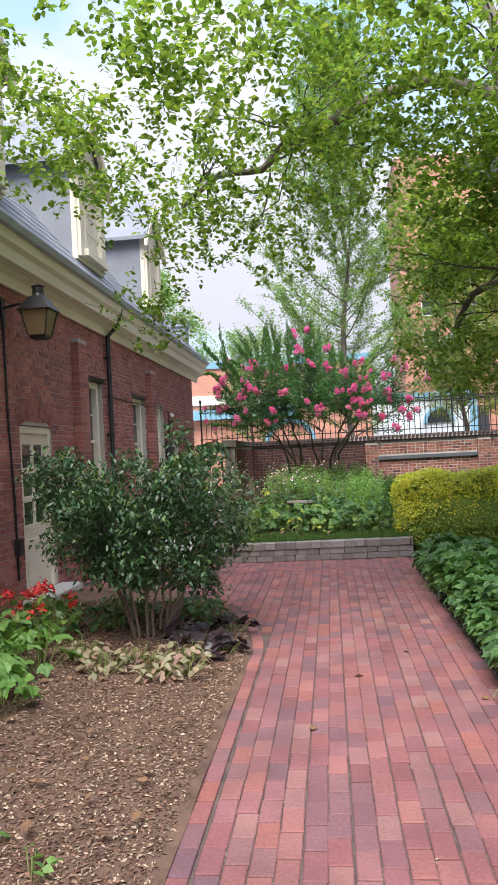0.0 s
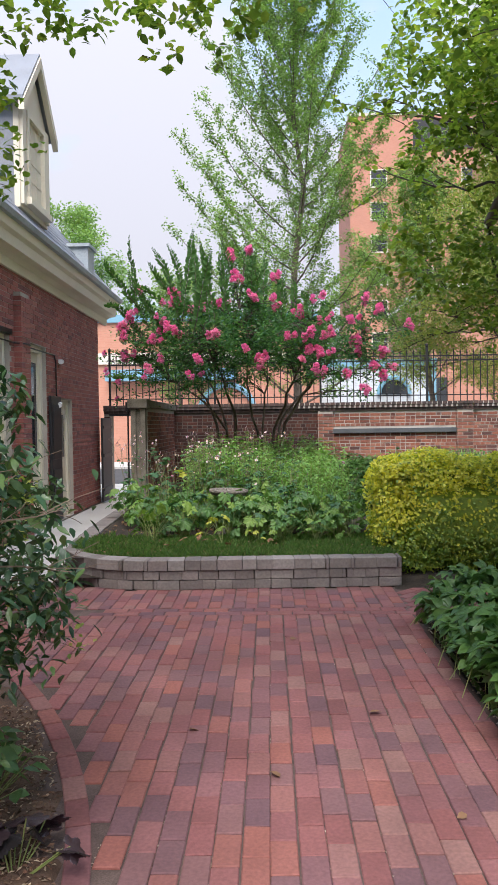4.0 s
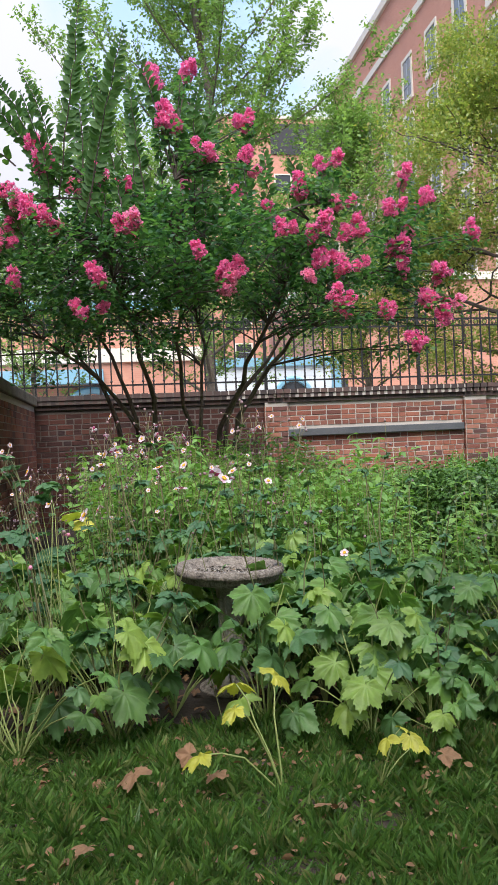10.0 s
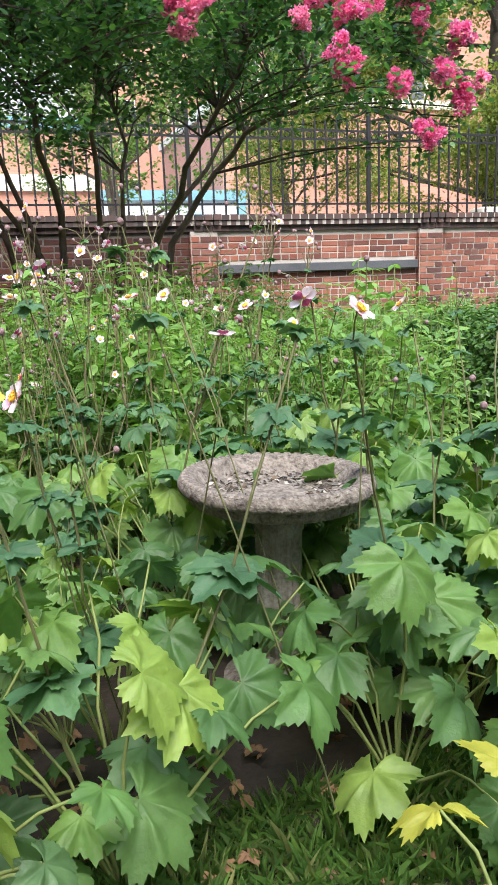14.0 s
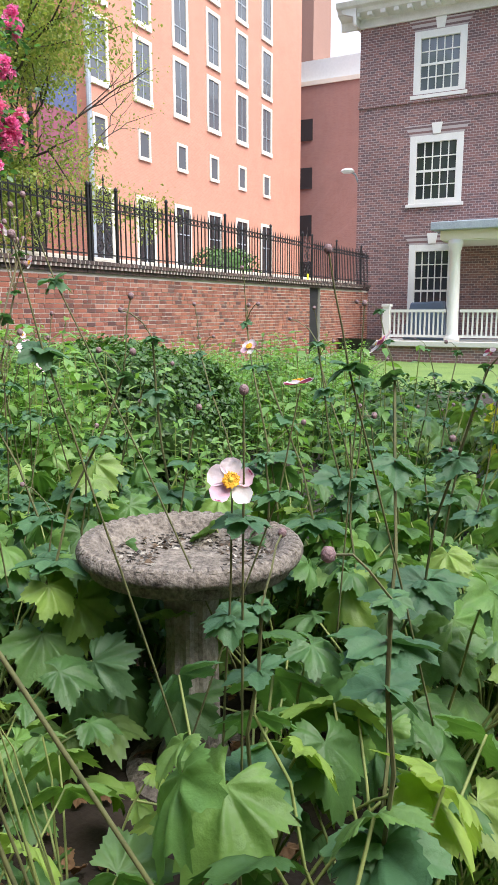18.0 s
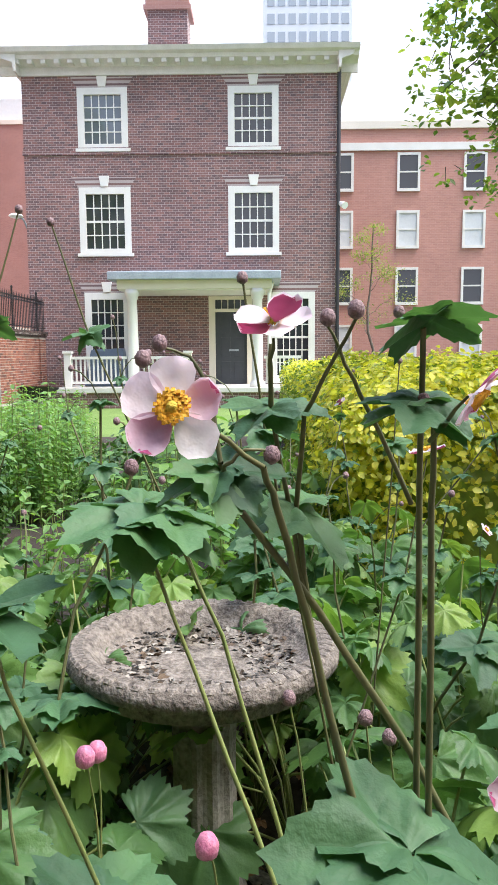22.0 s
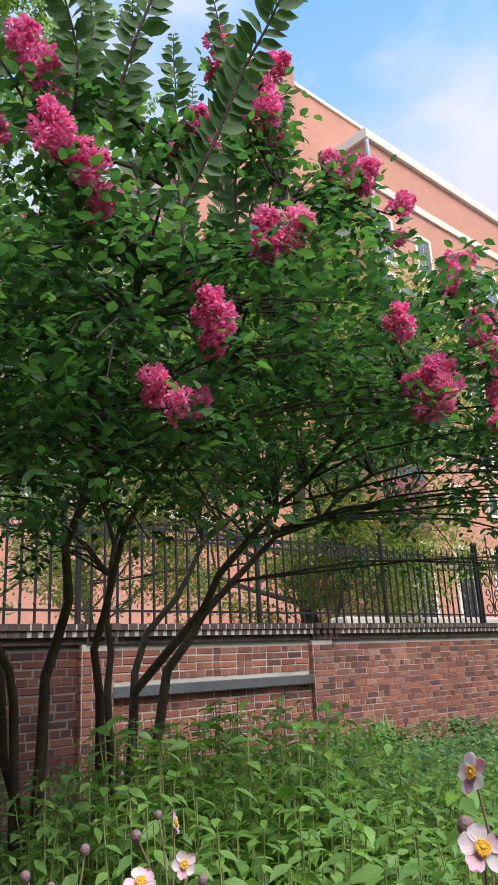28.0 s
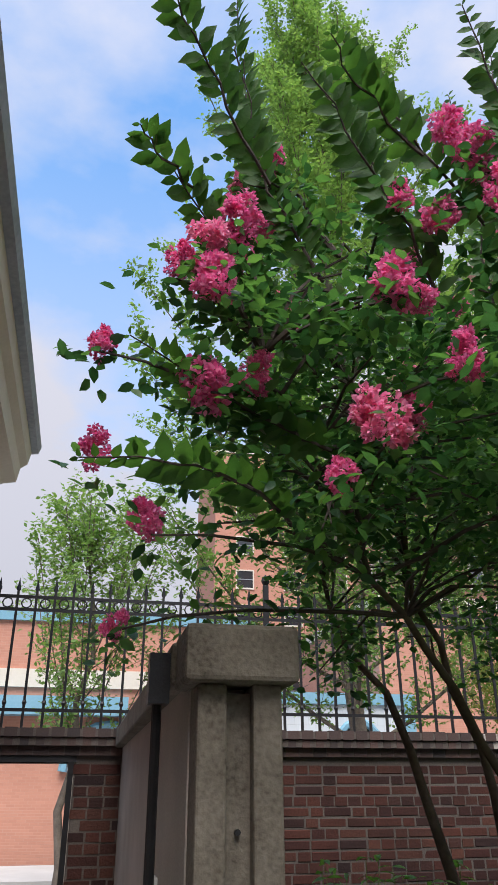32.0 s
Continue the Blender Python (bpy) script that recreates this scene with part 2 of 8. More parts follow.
PAVER = [(0.179, 0.069, 0.068), (0.235, 0.085, 0.08), (0.246, 0.103, 0.102), (0.173, 0.083, 0.091), (0.286, 0.101, 0.079), (0.216, 0.103, 0.1), (0.142, 0.073, 0.084), (0.248, 0.088, 0.084), (0.262, 0.134, 0.117), (0.211, 0.081, 0.084), (0.3, 0.123, 0.106)]
WALLB = [(0.125, 0.046, 0.033), (0.26, 0.088, 0.055), (0.32, 0.120, 0.072), (0.19, 0.067, 0.047), (0.36, 0.160, 0.106), (0.088, 0.040, 0.035), (0.28, 0.094, 0.058), (0.21, 0.082, 0.060)]
HOUSEB = [(0.225, 0.085, 0.074), (0.33, 0.115, 0.092), (0.39, 0.142, 0.115), (0.27, 0.097, 0.083), (0.43, 0.175, 0.142), (0.175, 0.074, 0.072)]
STONE = [(0.16, 0.138, 0.128), (0.225, 0.198, 0.184), (0.185, 0.162, 0.146), (0.275, 0.245, 0.228), (0.17, 0.148, 0.138), (0.25, 0.21, 0.195)]
m_paver, m_paver1 = pieces("paver_brick", PAVER, 0.9, False, 0.5, 60, 0.6), pieces("paver_brick_loose", PAVER, 0.9, True, 0.5, 60, 0.6)
m_wallb, m_wallb1 = pieces("garden_wall_brick", WALLB, 0.9, False, 0.5, 70, 0.6), pieces("garden_wall_brick_loose", WALLB, 0.9, True, 0.5, 70, 0.6)
# Old brick behind the myrtle, its tones lowered to paint in the tree's shade.
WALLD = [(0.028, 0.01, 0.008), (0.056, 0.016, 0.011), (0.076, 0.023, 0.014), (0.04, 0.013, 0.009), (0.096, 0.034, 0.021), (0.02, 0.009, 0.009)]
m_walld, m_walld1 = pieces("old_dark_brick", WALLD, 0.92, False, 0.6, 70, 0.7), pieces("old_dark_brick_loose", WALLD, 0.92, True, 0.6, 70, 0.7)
m_houseb, m_houseb1 = pieces("house_brick", HOUSEB, 0.9, False, 0.5, 70, 0.5), pieces("house_brick_loose", HOUSEB, 0.9, True, 0.5, 70, 0.5)
m_stone = pieces("retaining_block", STONE, 0.92, True, 0.7, 45, 0.5)
m_dark_cap = pieces("dark_glazed_header", [(0.035, 0.026, 0.025), (0.065, 0.042, 0.037), (0.105, 0.060, 0.050), (0.05, 0.036, 0.033)], 0.75)
m_mortar = surface("mortar", (0.33, 0.295, 0.255), (0.48, 0.44, 0.385), 3, 0.95, 0.3, 120)
# Dark mortar for coping joints; behind the myrtle it carries the tree's shade.
m_mortar_dark = surface("sooty_mortar", (0.07, 0.058, 0.05), (0.14, 0.118, 0.10), 3, 0.95, 0.3, 120)
m_sand = surface("joint_sand", (0.045, 0.03, 0.026), (0.15, 0.10, 0.085), 5, 0.95, 0.4, 160)
m_concrete = surface("concrete_walk", (0.42, 0.40, 0.37), (0.55, 0.53, 0.50), 1.2, 0.9, 0.25, 80)
m_post = surface("weathered_concrete", (0.13, 0.112, 0.085), (0.225, 0.20, 0.16), 6, 0.95, 0.8, 70, dirt=(0.055, 0.047, 0.036))
m_pedestal = surface("pale_cast_stone", (0.22, 0.20, 0.17), (0.40, 0.37, 0.32), 24, 0.97, 0.6, 120, dirt=(0.11, 0.10, 0.08))
m_bath = surface("cast_stone", (0.118, 0.100, 0.084), (0.29, 0.255, 0.215), 30, 0.97, 1.0, 120, dirt=(0.032, 0.027, 0.023))
m_cream = surface("cream_paint", (0.66, 0.60, 0.47), (0.74, 0.68, 0.55), 2, 0.6, 0.08, 40)
m_white = surface("white_paint", (0.66, 0.64, 0.58), (0.75, 0.73, 0.67), 2, 0.55, 0.06, 40)
m_offwhite = surface("aged_white_paint", (0.55, 0.525, 0.47), (0.67, 0.645, 0.59), 3, 0.6, 0.1, 30)
m_iron = surface("black_iron", (0.010, 0.010, 0.011), (0.022, 0.022, 0.024), 9, 0.45, 0.15, 150, 0.2)
m_blackpaint = surface("black_paint", (0.012, 0.012, 0.014), (0.025, 0.025, 0.028), 4, 0.5, 0.1, 60)
m_doordark = surface("dark_door_paint", (0.035, 0.038, 0.045), (0.05, 0.055, 0.06), 4, 0.45, 0.05, 40)
m_slate = pieces("slate", [(0.17, 0.185, 0.21), (0.23, 0.25, 0.28), (0.28, 0.29, 0.32)], 0.65)
m_lead = surface("lead_sheet", (0.26, 0.30, 0.33), (0.42, 0.47, 0.50), 2.5, 0.5, 0.2, 30, 0.2)
m_glass = glass("window_glass", (0.03, 0.035, 0.04))
m_tower_glass = glass("tower_glass", (0.34, 0.39, 0.42), 0.2)
m_glass_sky = glass("reflecting_glass", (0.11, 0.125, 0.14), 0.03)
m_curtain = surface("pale_blind", (0.55, 0.56, 0.55), (0.65, 0.66, 0.65), 4, 0.8, 0.05, 30)
m_amber = glass("lantern_glass", (0.20, 0.145, 0.07), 0.2)
m_orange = coursed("orange_brick", (0.565, 0.27, 0.187), (0.52, 0.24, 0.165), (0.55, 0.30, 0.22), wear=0.18, axis="x")
m_orange_y = coursed("orange_brick_side", (0.565, 0.27, 0.187), (0.52, 0.24, 0.165), (0.55, 0.30, 0.22), wear=0.18, axis="y")
m_darkred = coursed("dark_red_brick", (0.36, 0.19, 0.155), (0.32, 0.165, 0.14), (0.37, 0.22, 0.19), wear=0.25, axis="y")
m_mansion = coursed("mansion_brick", (0.25, 0.125, 0.11), (0.13, 0.083, 0.084), (0.42, 0.34, 0.32), 0.17, 0.072, 0.012, 0.5, "y")
m_mansion_x = coursed("mansion_brick_side", (0.235, 0.125, 0.112), (0.125, 0.085, 0.088), (0.42, 0.36, 0.34), 0.17, 0.072, 0.012, 0.5, "x")
m_redwing = coursed("red_wing_brick", (0.49, 0.245, 0.19), (0.43, 0.21, 0.165), (0.50, 0.30, 0.25), wear=0.25, axis="y")
m_shaft = surface("brown_shaft", (0.26, 0.15, 0.115), (0.30, 0.175, 0.135), 0.4, 0.9, 0.1, 8)
m_tower = surface("pale_tower", (0.60, 0.64, 0.64), (0.68, 0.72, 0.72), 0.1, 0.6, 0.05, 6)
m_stonetrim = surface("cream_stone_trim", (0.66, 0.60, 0.50), (0.74, 0.68, 0.58), 1, 0.8, 0.05, 20)
m_bluetrim = surface("blue_trim", (0.16, 0.36, 0.47), (0.22, 0.42, 0.53), 1, 0.6, 0.05, 20)
m_paleblock = coursed("pale_painted_block", (0.62, 0.66, 0.68), (0.58, 0.62, 0.64), (0.5, 0.54, 0.56), 0.4, 0.2, 0.012, 0.2)
m_asphalt = surface("asphalt", (0.045, 0.045, 0.048), (0.07, 0.07, 0.072), 1.5, 0.9, 0.3, 140)
m_soil = surface("dark_soil", (0.020, 0.015, 0.011), (0.048, 0.034, 0.024), 9, 0.97, 1.0, 60)
m_mulch = surface("bark_mulch", (0.065, 0.037, 0.024), (0.17, 0.10, 0.066), 7, 0.97, 1.0, 130)
m_lawn = surface("mown_lawn", (0.085, 0.15, 0.03), (0.14, 0.22, 0.05), 1.6, 0.95, 0.6, 170)
m_ledge = surface("dark_metal", (0.055, 0.06, 0.065), (0.10, 0.105, 0.11), 5, 0.55, 0.1, 60)
m_bark = surface("grey_bark", (0.10, 0.08, 0.062), (0.20, 0.165, 0.13), 9, 0.95, 0.9, 60)
m_bark_smooth = surface("smooth_tan_bark", (0.13, 0.095, 0.068), (0.24, 0.175, 0.125), 7, 0.75, 0.4, 40)
m_bark_myrtle = surface("mottled_brown_bark", (0.065, 0.048, 0.036), (0.15, 0.11, 0.08), 7, 0.8, 0.5, 40)
m_bark_dark = surface("dark_bark", (0.045, 0.036, 0.03), (0.09, 0.072, 0.058), 9, 0.95, 0.9, 60)
m_stem = surface("green_stem", (0.17, 0.23, 0.07), (0.27, 0.31, 0.10), 20, 0.6, 0.1, 60)
m_stem_red = surface("purplish_stem", (0.14, 0.12, 0.07), (0.19, 0.17, 0.08), 20, 0.6, 0.1, 60)
m_stem_tall = surface("olive_stem", (0.085, 0.095, 0.04), (0.15, 0.155, 0.06), 20, 0.6, 0.1, 60)
m_anem = leaf("anemone_leaf", [(0.064, 0.147, 0.044), (0.098, 0.21, 0.056), (0.155, 0.284, 0.068), (0.069, 0.158, 0.072), (0.239, 0.357, 0.081), (0.109, 0.231, 0.061)], 0.52, 0.34)
m_anem1 = leaf("anemone_leaf_single", [(0.06, 0.139, 0.043), (0.093, 0.202, 0.055), (0.155, 0.286, 0.065), (0.067, 0.155, 0.073), (0.25, 0.367, 0.074), (0.111, 0.236, 0.059), (0.078, 0.176, 0.06)], 0.52, 0.34, None, True)
m_anem_dark = leaf("bluish_stem_leaf", [(0.045, 0.12, 0.056), (0.06, 0.15, 0.065), (0.085, 0.19, 0.068)], 0.6, 0.25)
m_anem_y = leaf("yellowing_leaf", [(0.45, 0.42, 0.05), (0.30, 0.40, 0.06), (0.55, 0.45, 0.06)], 0.5)
m_phlox = leaf("fresh_green_leaf", [(0.115, 0.245, 0.062), (0.160, 0.315, 0.080), (0.215, 0.375, 0.098), (0.125, 0.255, 0.085)], 0.48, 0.4)
m_myrtle = leaf("myrtle_leaf", [(0.024, 0.08, 0.038), (0.04, 0.113, 0.048), (0.064, 0.16, 0.055), (0.096, 0.21, 0.067)], 0.36, 0.52)
m_myrtle_shoot = leaf("myrtle_shoot_leaf", [(0.042, 0.120, 0.030), (0.075, 0.180, 0.042), (0.058, 0.145, 0.036)], 0.6, 0.42)
m_locust = leaf("feathery_leaf", [(0.144, 0.256, 0.086), (0.19, 0.319, 0.112), (0.256, 0.383, 0.131), (0.164, 0.287, 0.106)], 0.6, 0.42)
m_elm = leaf("yellow_green_leaf", [(0.13, 0.20, 0.05), (0.20, 0.27, 0.07), (0.27, 0.32, 0.09), (0.33, 0.31, 0.10)], 0.6, 0.45)
m_magnolia = leaf("oval_tree_leaf", [(0.075, 0.136, 0.028), (0.123, 0.202, 0.04), (0.185, 0.273, 0.055), (0.264, 0.308, 0.071)], 0.42, 0.58)
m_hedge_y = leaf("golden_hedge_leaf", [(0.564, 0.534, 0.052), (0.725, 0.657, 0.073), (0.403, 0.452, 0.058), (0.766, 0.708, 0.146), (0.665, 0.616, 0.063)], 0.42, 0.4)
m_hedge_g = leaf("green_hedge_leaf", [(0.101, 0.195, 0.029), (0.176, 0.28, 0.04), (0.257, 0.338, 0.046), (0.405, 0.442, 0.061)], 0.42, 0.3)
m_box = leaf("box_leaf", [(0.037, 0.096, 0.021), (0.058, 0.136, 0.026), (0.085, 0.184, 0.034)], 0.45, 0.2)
m_creeper = leaf("creeper_leaf", [(0.048, 0.115, 0.038), (0.072, 0.16, 0.047), (0.105, 0.21, 0.056), (0.056, 0.13, 0.05)], 0.42, 0.3)
m_nandina = leaf("nandina_leaf", [(0.022, 0.062, 0.030), (0.035, 0.088, 0.040), (0.055, 0.12, 0.048), (0.10, 0.165, 0.05)], 0.36, 0.22)
m_purple = leaf("purple_leaf", [(0.030, 0.018, 0.024), (0.05, 0.03, 0.038), (0.025, 0.025, 0.025)], 0.35, 0.1, (1.2, 0.8, 0.9))
m_dusty = leaf("cream_pink_leaf", [(0.33, 0.27, 0.17), (0.30, 0.17, 0.14), (0.20, 0.20, 0.10), (0.36, 0.33, 0.22)], 0.6, 0.2, (1, 0.9, 0.7))
m_redpetal = leaf("red_petal", [(0.62, 0.035, 0.035), (0.72, 0.09, 0.07)], 0.5, 0.25, (1.2, 0.5, 0.5))
m_pinkfl = leaf("myrtle_flower", [(0.82, 0.11, 0.38), (0.88, 0.19, 0.47), (0.92, 0.32, 0.58), (0.84, 0.14, 0.42)], 0.6, 0.38, (1.05, 1.0, 1.0))
m_pinkpale = leaf("pale_myrtle_flower", [(0.84, 0.20, 0.43), (0.88, 0.30, 0.52), (0.90, 0.42, 0.60)], 0.6, 0.4, (1.1, 0.95, 1.0))
m_petal = leaf("anemone_petal", [(0.926, 0.726, 0.869), (0.946, 0.836, 0.933), (0.957, 0.913, 0.965)], 0.55, 0.5, (1.05, 1.0, 1.05))
m_petal_dark = leaf("anemone_petal_back", [(0.55, 0.10, 0.27), (0.64, 0.17, 0.36)], 0.5, 0.3, (1.1, 0.8, 0.9))
m_stamen = surface("yellow_stamen", (0.72, 0.36, 0.02), (0.85, 0.50, 0.03), 40, 0.7, 0.5, 300)
m_eye = surface("yellow_flower_eye", (0.55, 0.42, 0.04), (0.72, 0.52, 0.05), 60, 0.7, 0.5, 300)
m_bud_pink = surface("pink_bud", (0.55, 0.14, 0.26), (0.75, 0.32, 0.44), 90, 0.5, 0.3, 300)
m_bud = surface("dusky_bud", (0.16, 0.10, 0.11), (0.30, 0.20, 0.20), 160, 0.6, 0.4, 400)
m_grass = leaf("grass_blade", [(0.045, 0.115, 0.022), (0.075, 0.170, 0.032), (0.120, 0.225, 0.046), (0.05, 0.125, 0.028), (0.215, 0.235, 0.09)], 0.55, 0.35)
m_deadleaf = leaf("dead_leaf", [(0.192, 0.104, 0.051), (0.256, 0.144, 0.076), (0.144, 0.08, 0.051)], 0.8, 0.15, (1, 0.8, 0.6))
m_pale = surface("pale_plastic", (0.68, 0.68, 0.66), (0.76, 0.76, 0.74), 5, 0.4, 0.03, 60)
m_yellow = surface("yellow_tape", (0.75, 0.72, 0.03), (0.85, 0.80, 0.05), 10, 0.5, 0.02, 60)
m_banner = surface("faded_banner", (0.20, 0.055, 0.10), (0.30, 0.09, 0.14), 3, 0.7, 0.1, 40)
m_bannerblue = surface("blue_banner", (0.07, 0.09, 0.20), (0.11, 0.13, 0.27), 3, 0.7, 0.1, 40)
m_bluedoor = surface("slate_blue_door", (0.10, 0.13, 0.17), (0.13, 0.165, 0.21), 3, 0.5, 0.05, 40)


# ---------------- building helpers ----------------
class Geo:
    """Gathers faces for one mesh."""

    def __init__(self):
        self.v, self.f = [], []

    def add(self, verts, faces):
        k = len(self.v)
        self.v += [tuple(p) for p in verts]
        self.f += [tuple(i + k for i in q) for q in faces]
        return self

    def box(self, x0, y0, z0, x1, y1, z1):
        x0, x1, y0, y1, z0, z1 = min(x0, x1), max(x0, x1), min(y0, y1), max(y0, y1), min(z0, z1), max(z0, z1)
        p = [(x0, y0, z0), (x1, y0, z0), (x1, y1, z0), (x0, y1, z0), (x0, y0, z1), (x1, y0, z1), (x1, y1, z1), (x0, y1, z1)]
        return self.add(p, [(0, 3, 2, 1), (4, 5, 6, 7), (0, 1, 5, 4), (1, 2, 6, 5), (2, 3, 7, 6), (3, 0, 4, 7)])

    def tube(self, pts, radii, n=6, cap=True):
        pts = [Vector(p) for p in pts]
        rings, up = [], None
        for i, p in enumerate(pts):
            d = (pts[min(i + 1, len(pts) - 1)] - pts[max(i - 1, 0)]).normalized()
            a = d.orthogonal() if up is None else (up - d * up.dot(d))
            a = a.normalized() if a.length > 1e-6 else d.orthogonal().normalized()
            up, b = a, d.cross(a)
            r = radii[i] if isinstance(radii, (list, tuple)) else radii
            rings.append([p + (a * math.cos(6.2832 * k / n) + b * math.sin(6.2832 * k / n)) * r for k in range(n)])
        verts = [q for ring in rings for q in ring]
        faces = [(i * n + k, i * n + (k + 1) % n, (i + 1) * n + (k + 1) % n, (i + 1) * n + k) for i in range(len(pts) - 1) for k in range(n)]
        if cap:
            faces += [tuple(reversed(range(n))), tuple(range((len(pts) - 1) * n, len(pts) * n))]
        return self.add(verts, faces)

    def lathe(self, profile, n=24, at=(0, 0, 0), wob=0.0):
        m = len(profile)
        verts = []
        for k in range(n):
            c, s = math.cos(6.2832 * k / n), math.sin(6.2832 * k / n)
            for r, z in profile:
                q = 1 + wob * noise.noise((c * 2, s * 2, z * 6))
                verts.append((at[0] + r * c * q, at[1] + r * s * q, at[2] + z))
        faces = [(k * m + i, ((k + 1) % n) * m + i, ((k + 1) % n) * m + i + 1, k * m + i + 1) for k in range(n) for i in range(m - 1)]
        return self.add(verts, faces)

    def loft(self, a, b):
        """A solid between two outlines of the same count."""
        n = len(a)
        return self.add(list(a) + list(b), [tuple(reversed(range(n))), tuple(range(n, 2 * n))] + [(i, (i + 1) % n, n + (i + 1) % n, n + i) for i in range(n)])

    def mesh(self, name, smooth=False):
        me = bpy.data.meshes.new(name)
        me.from_pydata(self.v, [], self.f)
        if smooth:
            me.polygons.foreach_set("use_smooth", [True] * len(me.polygons))
        me.update()
        return me


def thing(name, at, label, category, group="", kind=""):
    ob = new(name)
    ob.empty_display_size = 0.1
    ob.matrix_basis = Matrix.Translation(at)
    return tagged(ob, label, category, group, kind)


def part(name, geo, material, parent=None, label="", smooth=False, bevel=0.0, kind=""):
    """Links one mesh, built in world coordinates, alone or under a thing or a part."""
    me = geo if isinstance(geo, bpy.types.Mesh) else geo.mesh(name, smooth)
    if not me.materials:
        me.materials.append(material)
    ob = new(name, me)
    if parent is not None:
        ob.parent = parent
        if parent.parent is None:
            ob.matrix_parent_inverse = parent.matrix_basis.inverted()
    if bevel:
        b = ob.modifiers.new("edges", "BEVEL")
        b.width, b.segments, b.limit_method = bevel, 2, "ANGLE"
    return tagged(ob, label, "", "", kind)


def piece(name, me, at, parent, turn=0.0, tilt=0.0):
    """One brick, block or picket that shares its mesh with others."""
    ob = new(name, me)
    ob.matrix_basis = pose(*at, tilt, 0, turn)
    ob.parent = parent
    if parent.parent is None:
        ob.matrix_parent_inverse = parent.matrix_basis.inverted()
    return ob


def box(x0, y0, z0, x1, y1, z1):
    return Geo().box(x0, y0, z0, x1, y1, z1)


def chamfered(dx, dy, dz, c, name, material, rough=0.0, seed=1):
    bm = bmesh.new()
    bmesh.ops.create_cube(bm, size=1.0, matrix=Matrix.Diagonal((dx, dy, dz, 1)))
    bmesh.ops.bevel(bm, geom=bm.edges[:], offset=c, segments=1, affect="EDGES")
    for v in bm.verts:
        v.co += Vector(noise.noise_vector(v.co * 9 + Vector((seed, seed * 3, 0)))) * rough
    me = bpy.data.meshes.new(name)
    bm.to_mesh(me)
    bm.free()
    me.materials.append(material)
    return me


def scatter(name, template, pos, rot, size, material, parent=None, label="", kind="", smooth=False):
    """One mesh of many leaves: a template set at each place, turned and scaled."""
    tv, tf = template
    tv = np.asarray(tv, float)
    pos, size = np.asarray(pos, float), np.asarray(size, float)
    n, k = len(pos), len(tv)
    if size.ndim == 1:
        size = np.repeat(size[:, None], 3, 1)
    v = np.einsum("nij,nkj->nki", rot, tv[None] * size[:, None, :]) + pos[:, None, :]
    tot = np.array([len(f) for f in tf])
    loops = np.concatenate([np.asarray(f) for f in tf])
    me = bpy.data.meshes.new(name)
    me.vertices.add(n * k)
    me.vertices.foreach_set("co", v.reshape(-1).astype(np.float32))
    me.loops.add(n * len(loops))
    me.loops.foreach_set("vertex_index", (loops[None] + (np.arange(n) * k)[:, None]).reshape(-1).astype(np.int32))
    me.polygons.add(n * len(tf))
    totals = np.tile(tot, n)
    me.polygons.foreach_set("loop_start", np.concatenate([[0], np.cumsum(totals)[:-1]]).astype(np.int32))
    me.polygons.foreach_set("loop_total", totals.astype(np.int32))
    if smooth:
        me.polygons.foreach_set("use_smooth", np.ones(n * len(tf), bool))
    me.update(calc_edges=True)
    me.materials.append(material)
    return part(name, me, material, parent, label, kind=kind)


RNG = np.random.default_rng(7)


def turns(n, droop=(0.0, 0.6), yaw=None, roll=0.5, rng=None):
    """n leaf poses: the leaf points along its y; droop turns the tip down from level, in radians."""
    g = rng or RNG
    a = g.uniform(0, 6.2832, n) if yaw is None else np.asarray(yaw)
    d, r = g.uniform(*droop, n), g.normal(0, roll, n)
    ca, sa, cd, sd, cr, sr = np.cos(a), np.sin(a), np.cos(-d), np.sin(-d), np.cos(r), np.sin(r)
    o, i = np.zeros(n), np.ones(n)
    rz = np.stack([ca, -sa, o, sa, ca, o, o, o, i], 1).reshape(n, 3, 3)
    rx = np.stack([i, o, o, o, cd, -sd, o, sd, cd], 1).reshape(n, 3, 3)
    ry = np.stack([cr, o, sr, o, i, o, -sr, o, cr], 1).reshape(n, 3, 3)
    return rz @ rx @ ry


OVAL = ([(0, 0, 0), (-0.30, 0.30, 0.05), (-0.27, 0.65, 0.03), (0, 1, -0.10), (0.27, 0.65, 0.03), (0.30, 0.30, 0.05), (0, 0.45, 0)],
        [(0, 6, 1), (1, 6, 2), (2, 6, 3), (3, 6, 4), (4, 6, 5), (5, 6, 0)])
LANCE = ([(0, 0, 0), (-0.10, 0.16, 0.02), (-0.16, 0.42, 0.03), (-0.09, 0.74, -0.03), (0, 1, -0.16), (0.09, 0.74, -0.03), (0.16, 0.42, 0.03), (0.10, 0.16, 0.02), (0, 0.42, -0.01), (0, 0.74, -0.07)],
         [(0, 8, 2, 1), (8, 9, 3, 2), (9, 4, 3), (0, 7, 6, 8), (8, 6, 5, 9), (9, 5, 4)])
DIAMOND = ([(0, 0, 0), (-0.28, 0.5, 0.05), (0, 1, -0.06), (0.28, 0.5, 0.05)], [(0, 2, 1), (0, 3, 2)])
BLADE = ([(-0.035, 0, 0), (0.035, 0, 0), (0.0, 0.06, 0.6), (0.02, 0.22, 1.0)], [(0, 1, 2), (2, 1, 3)])


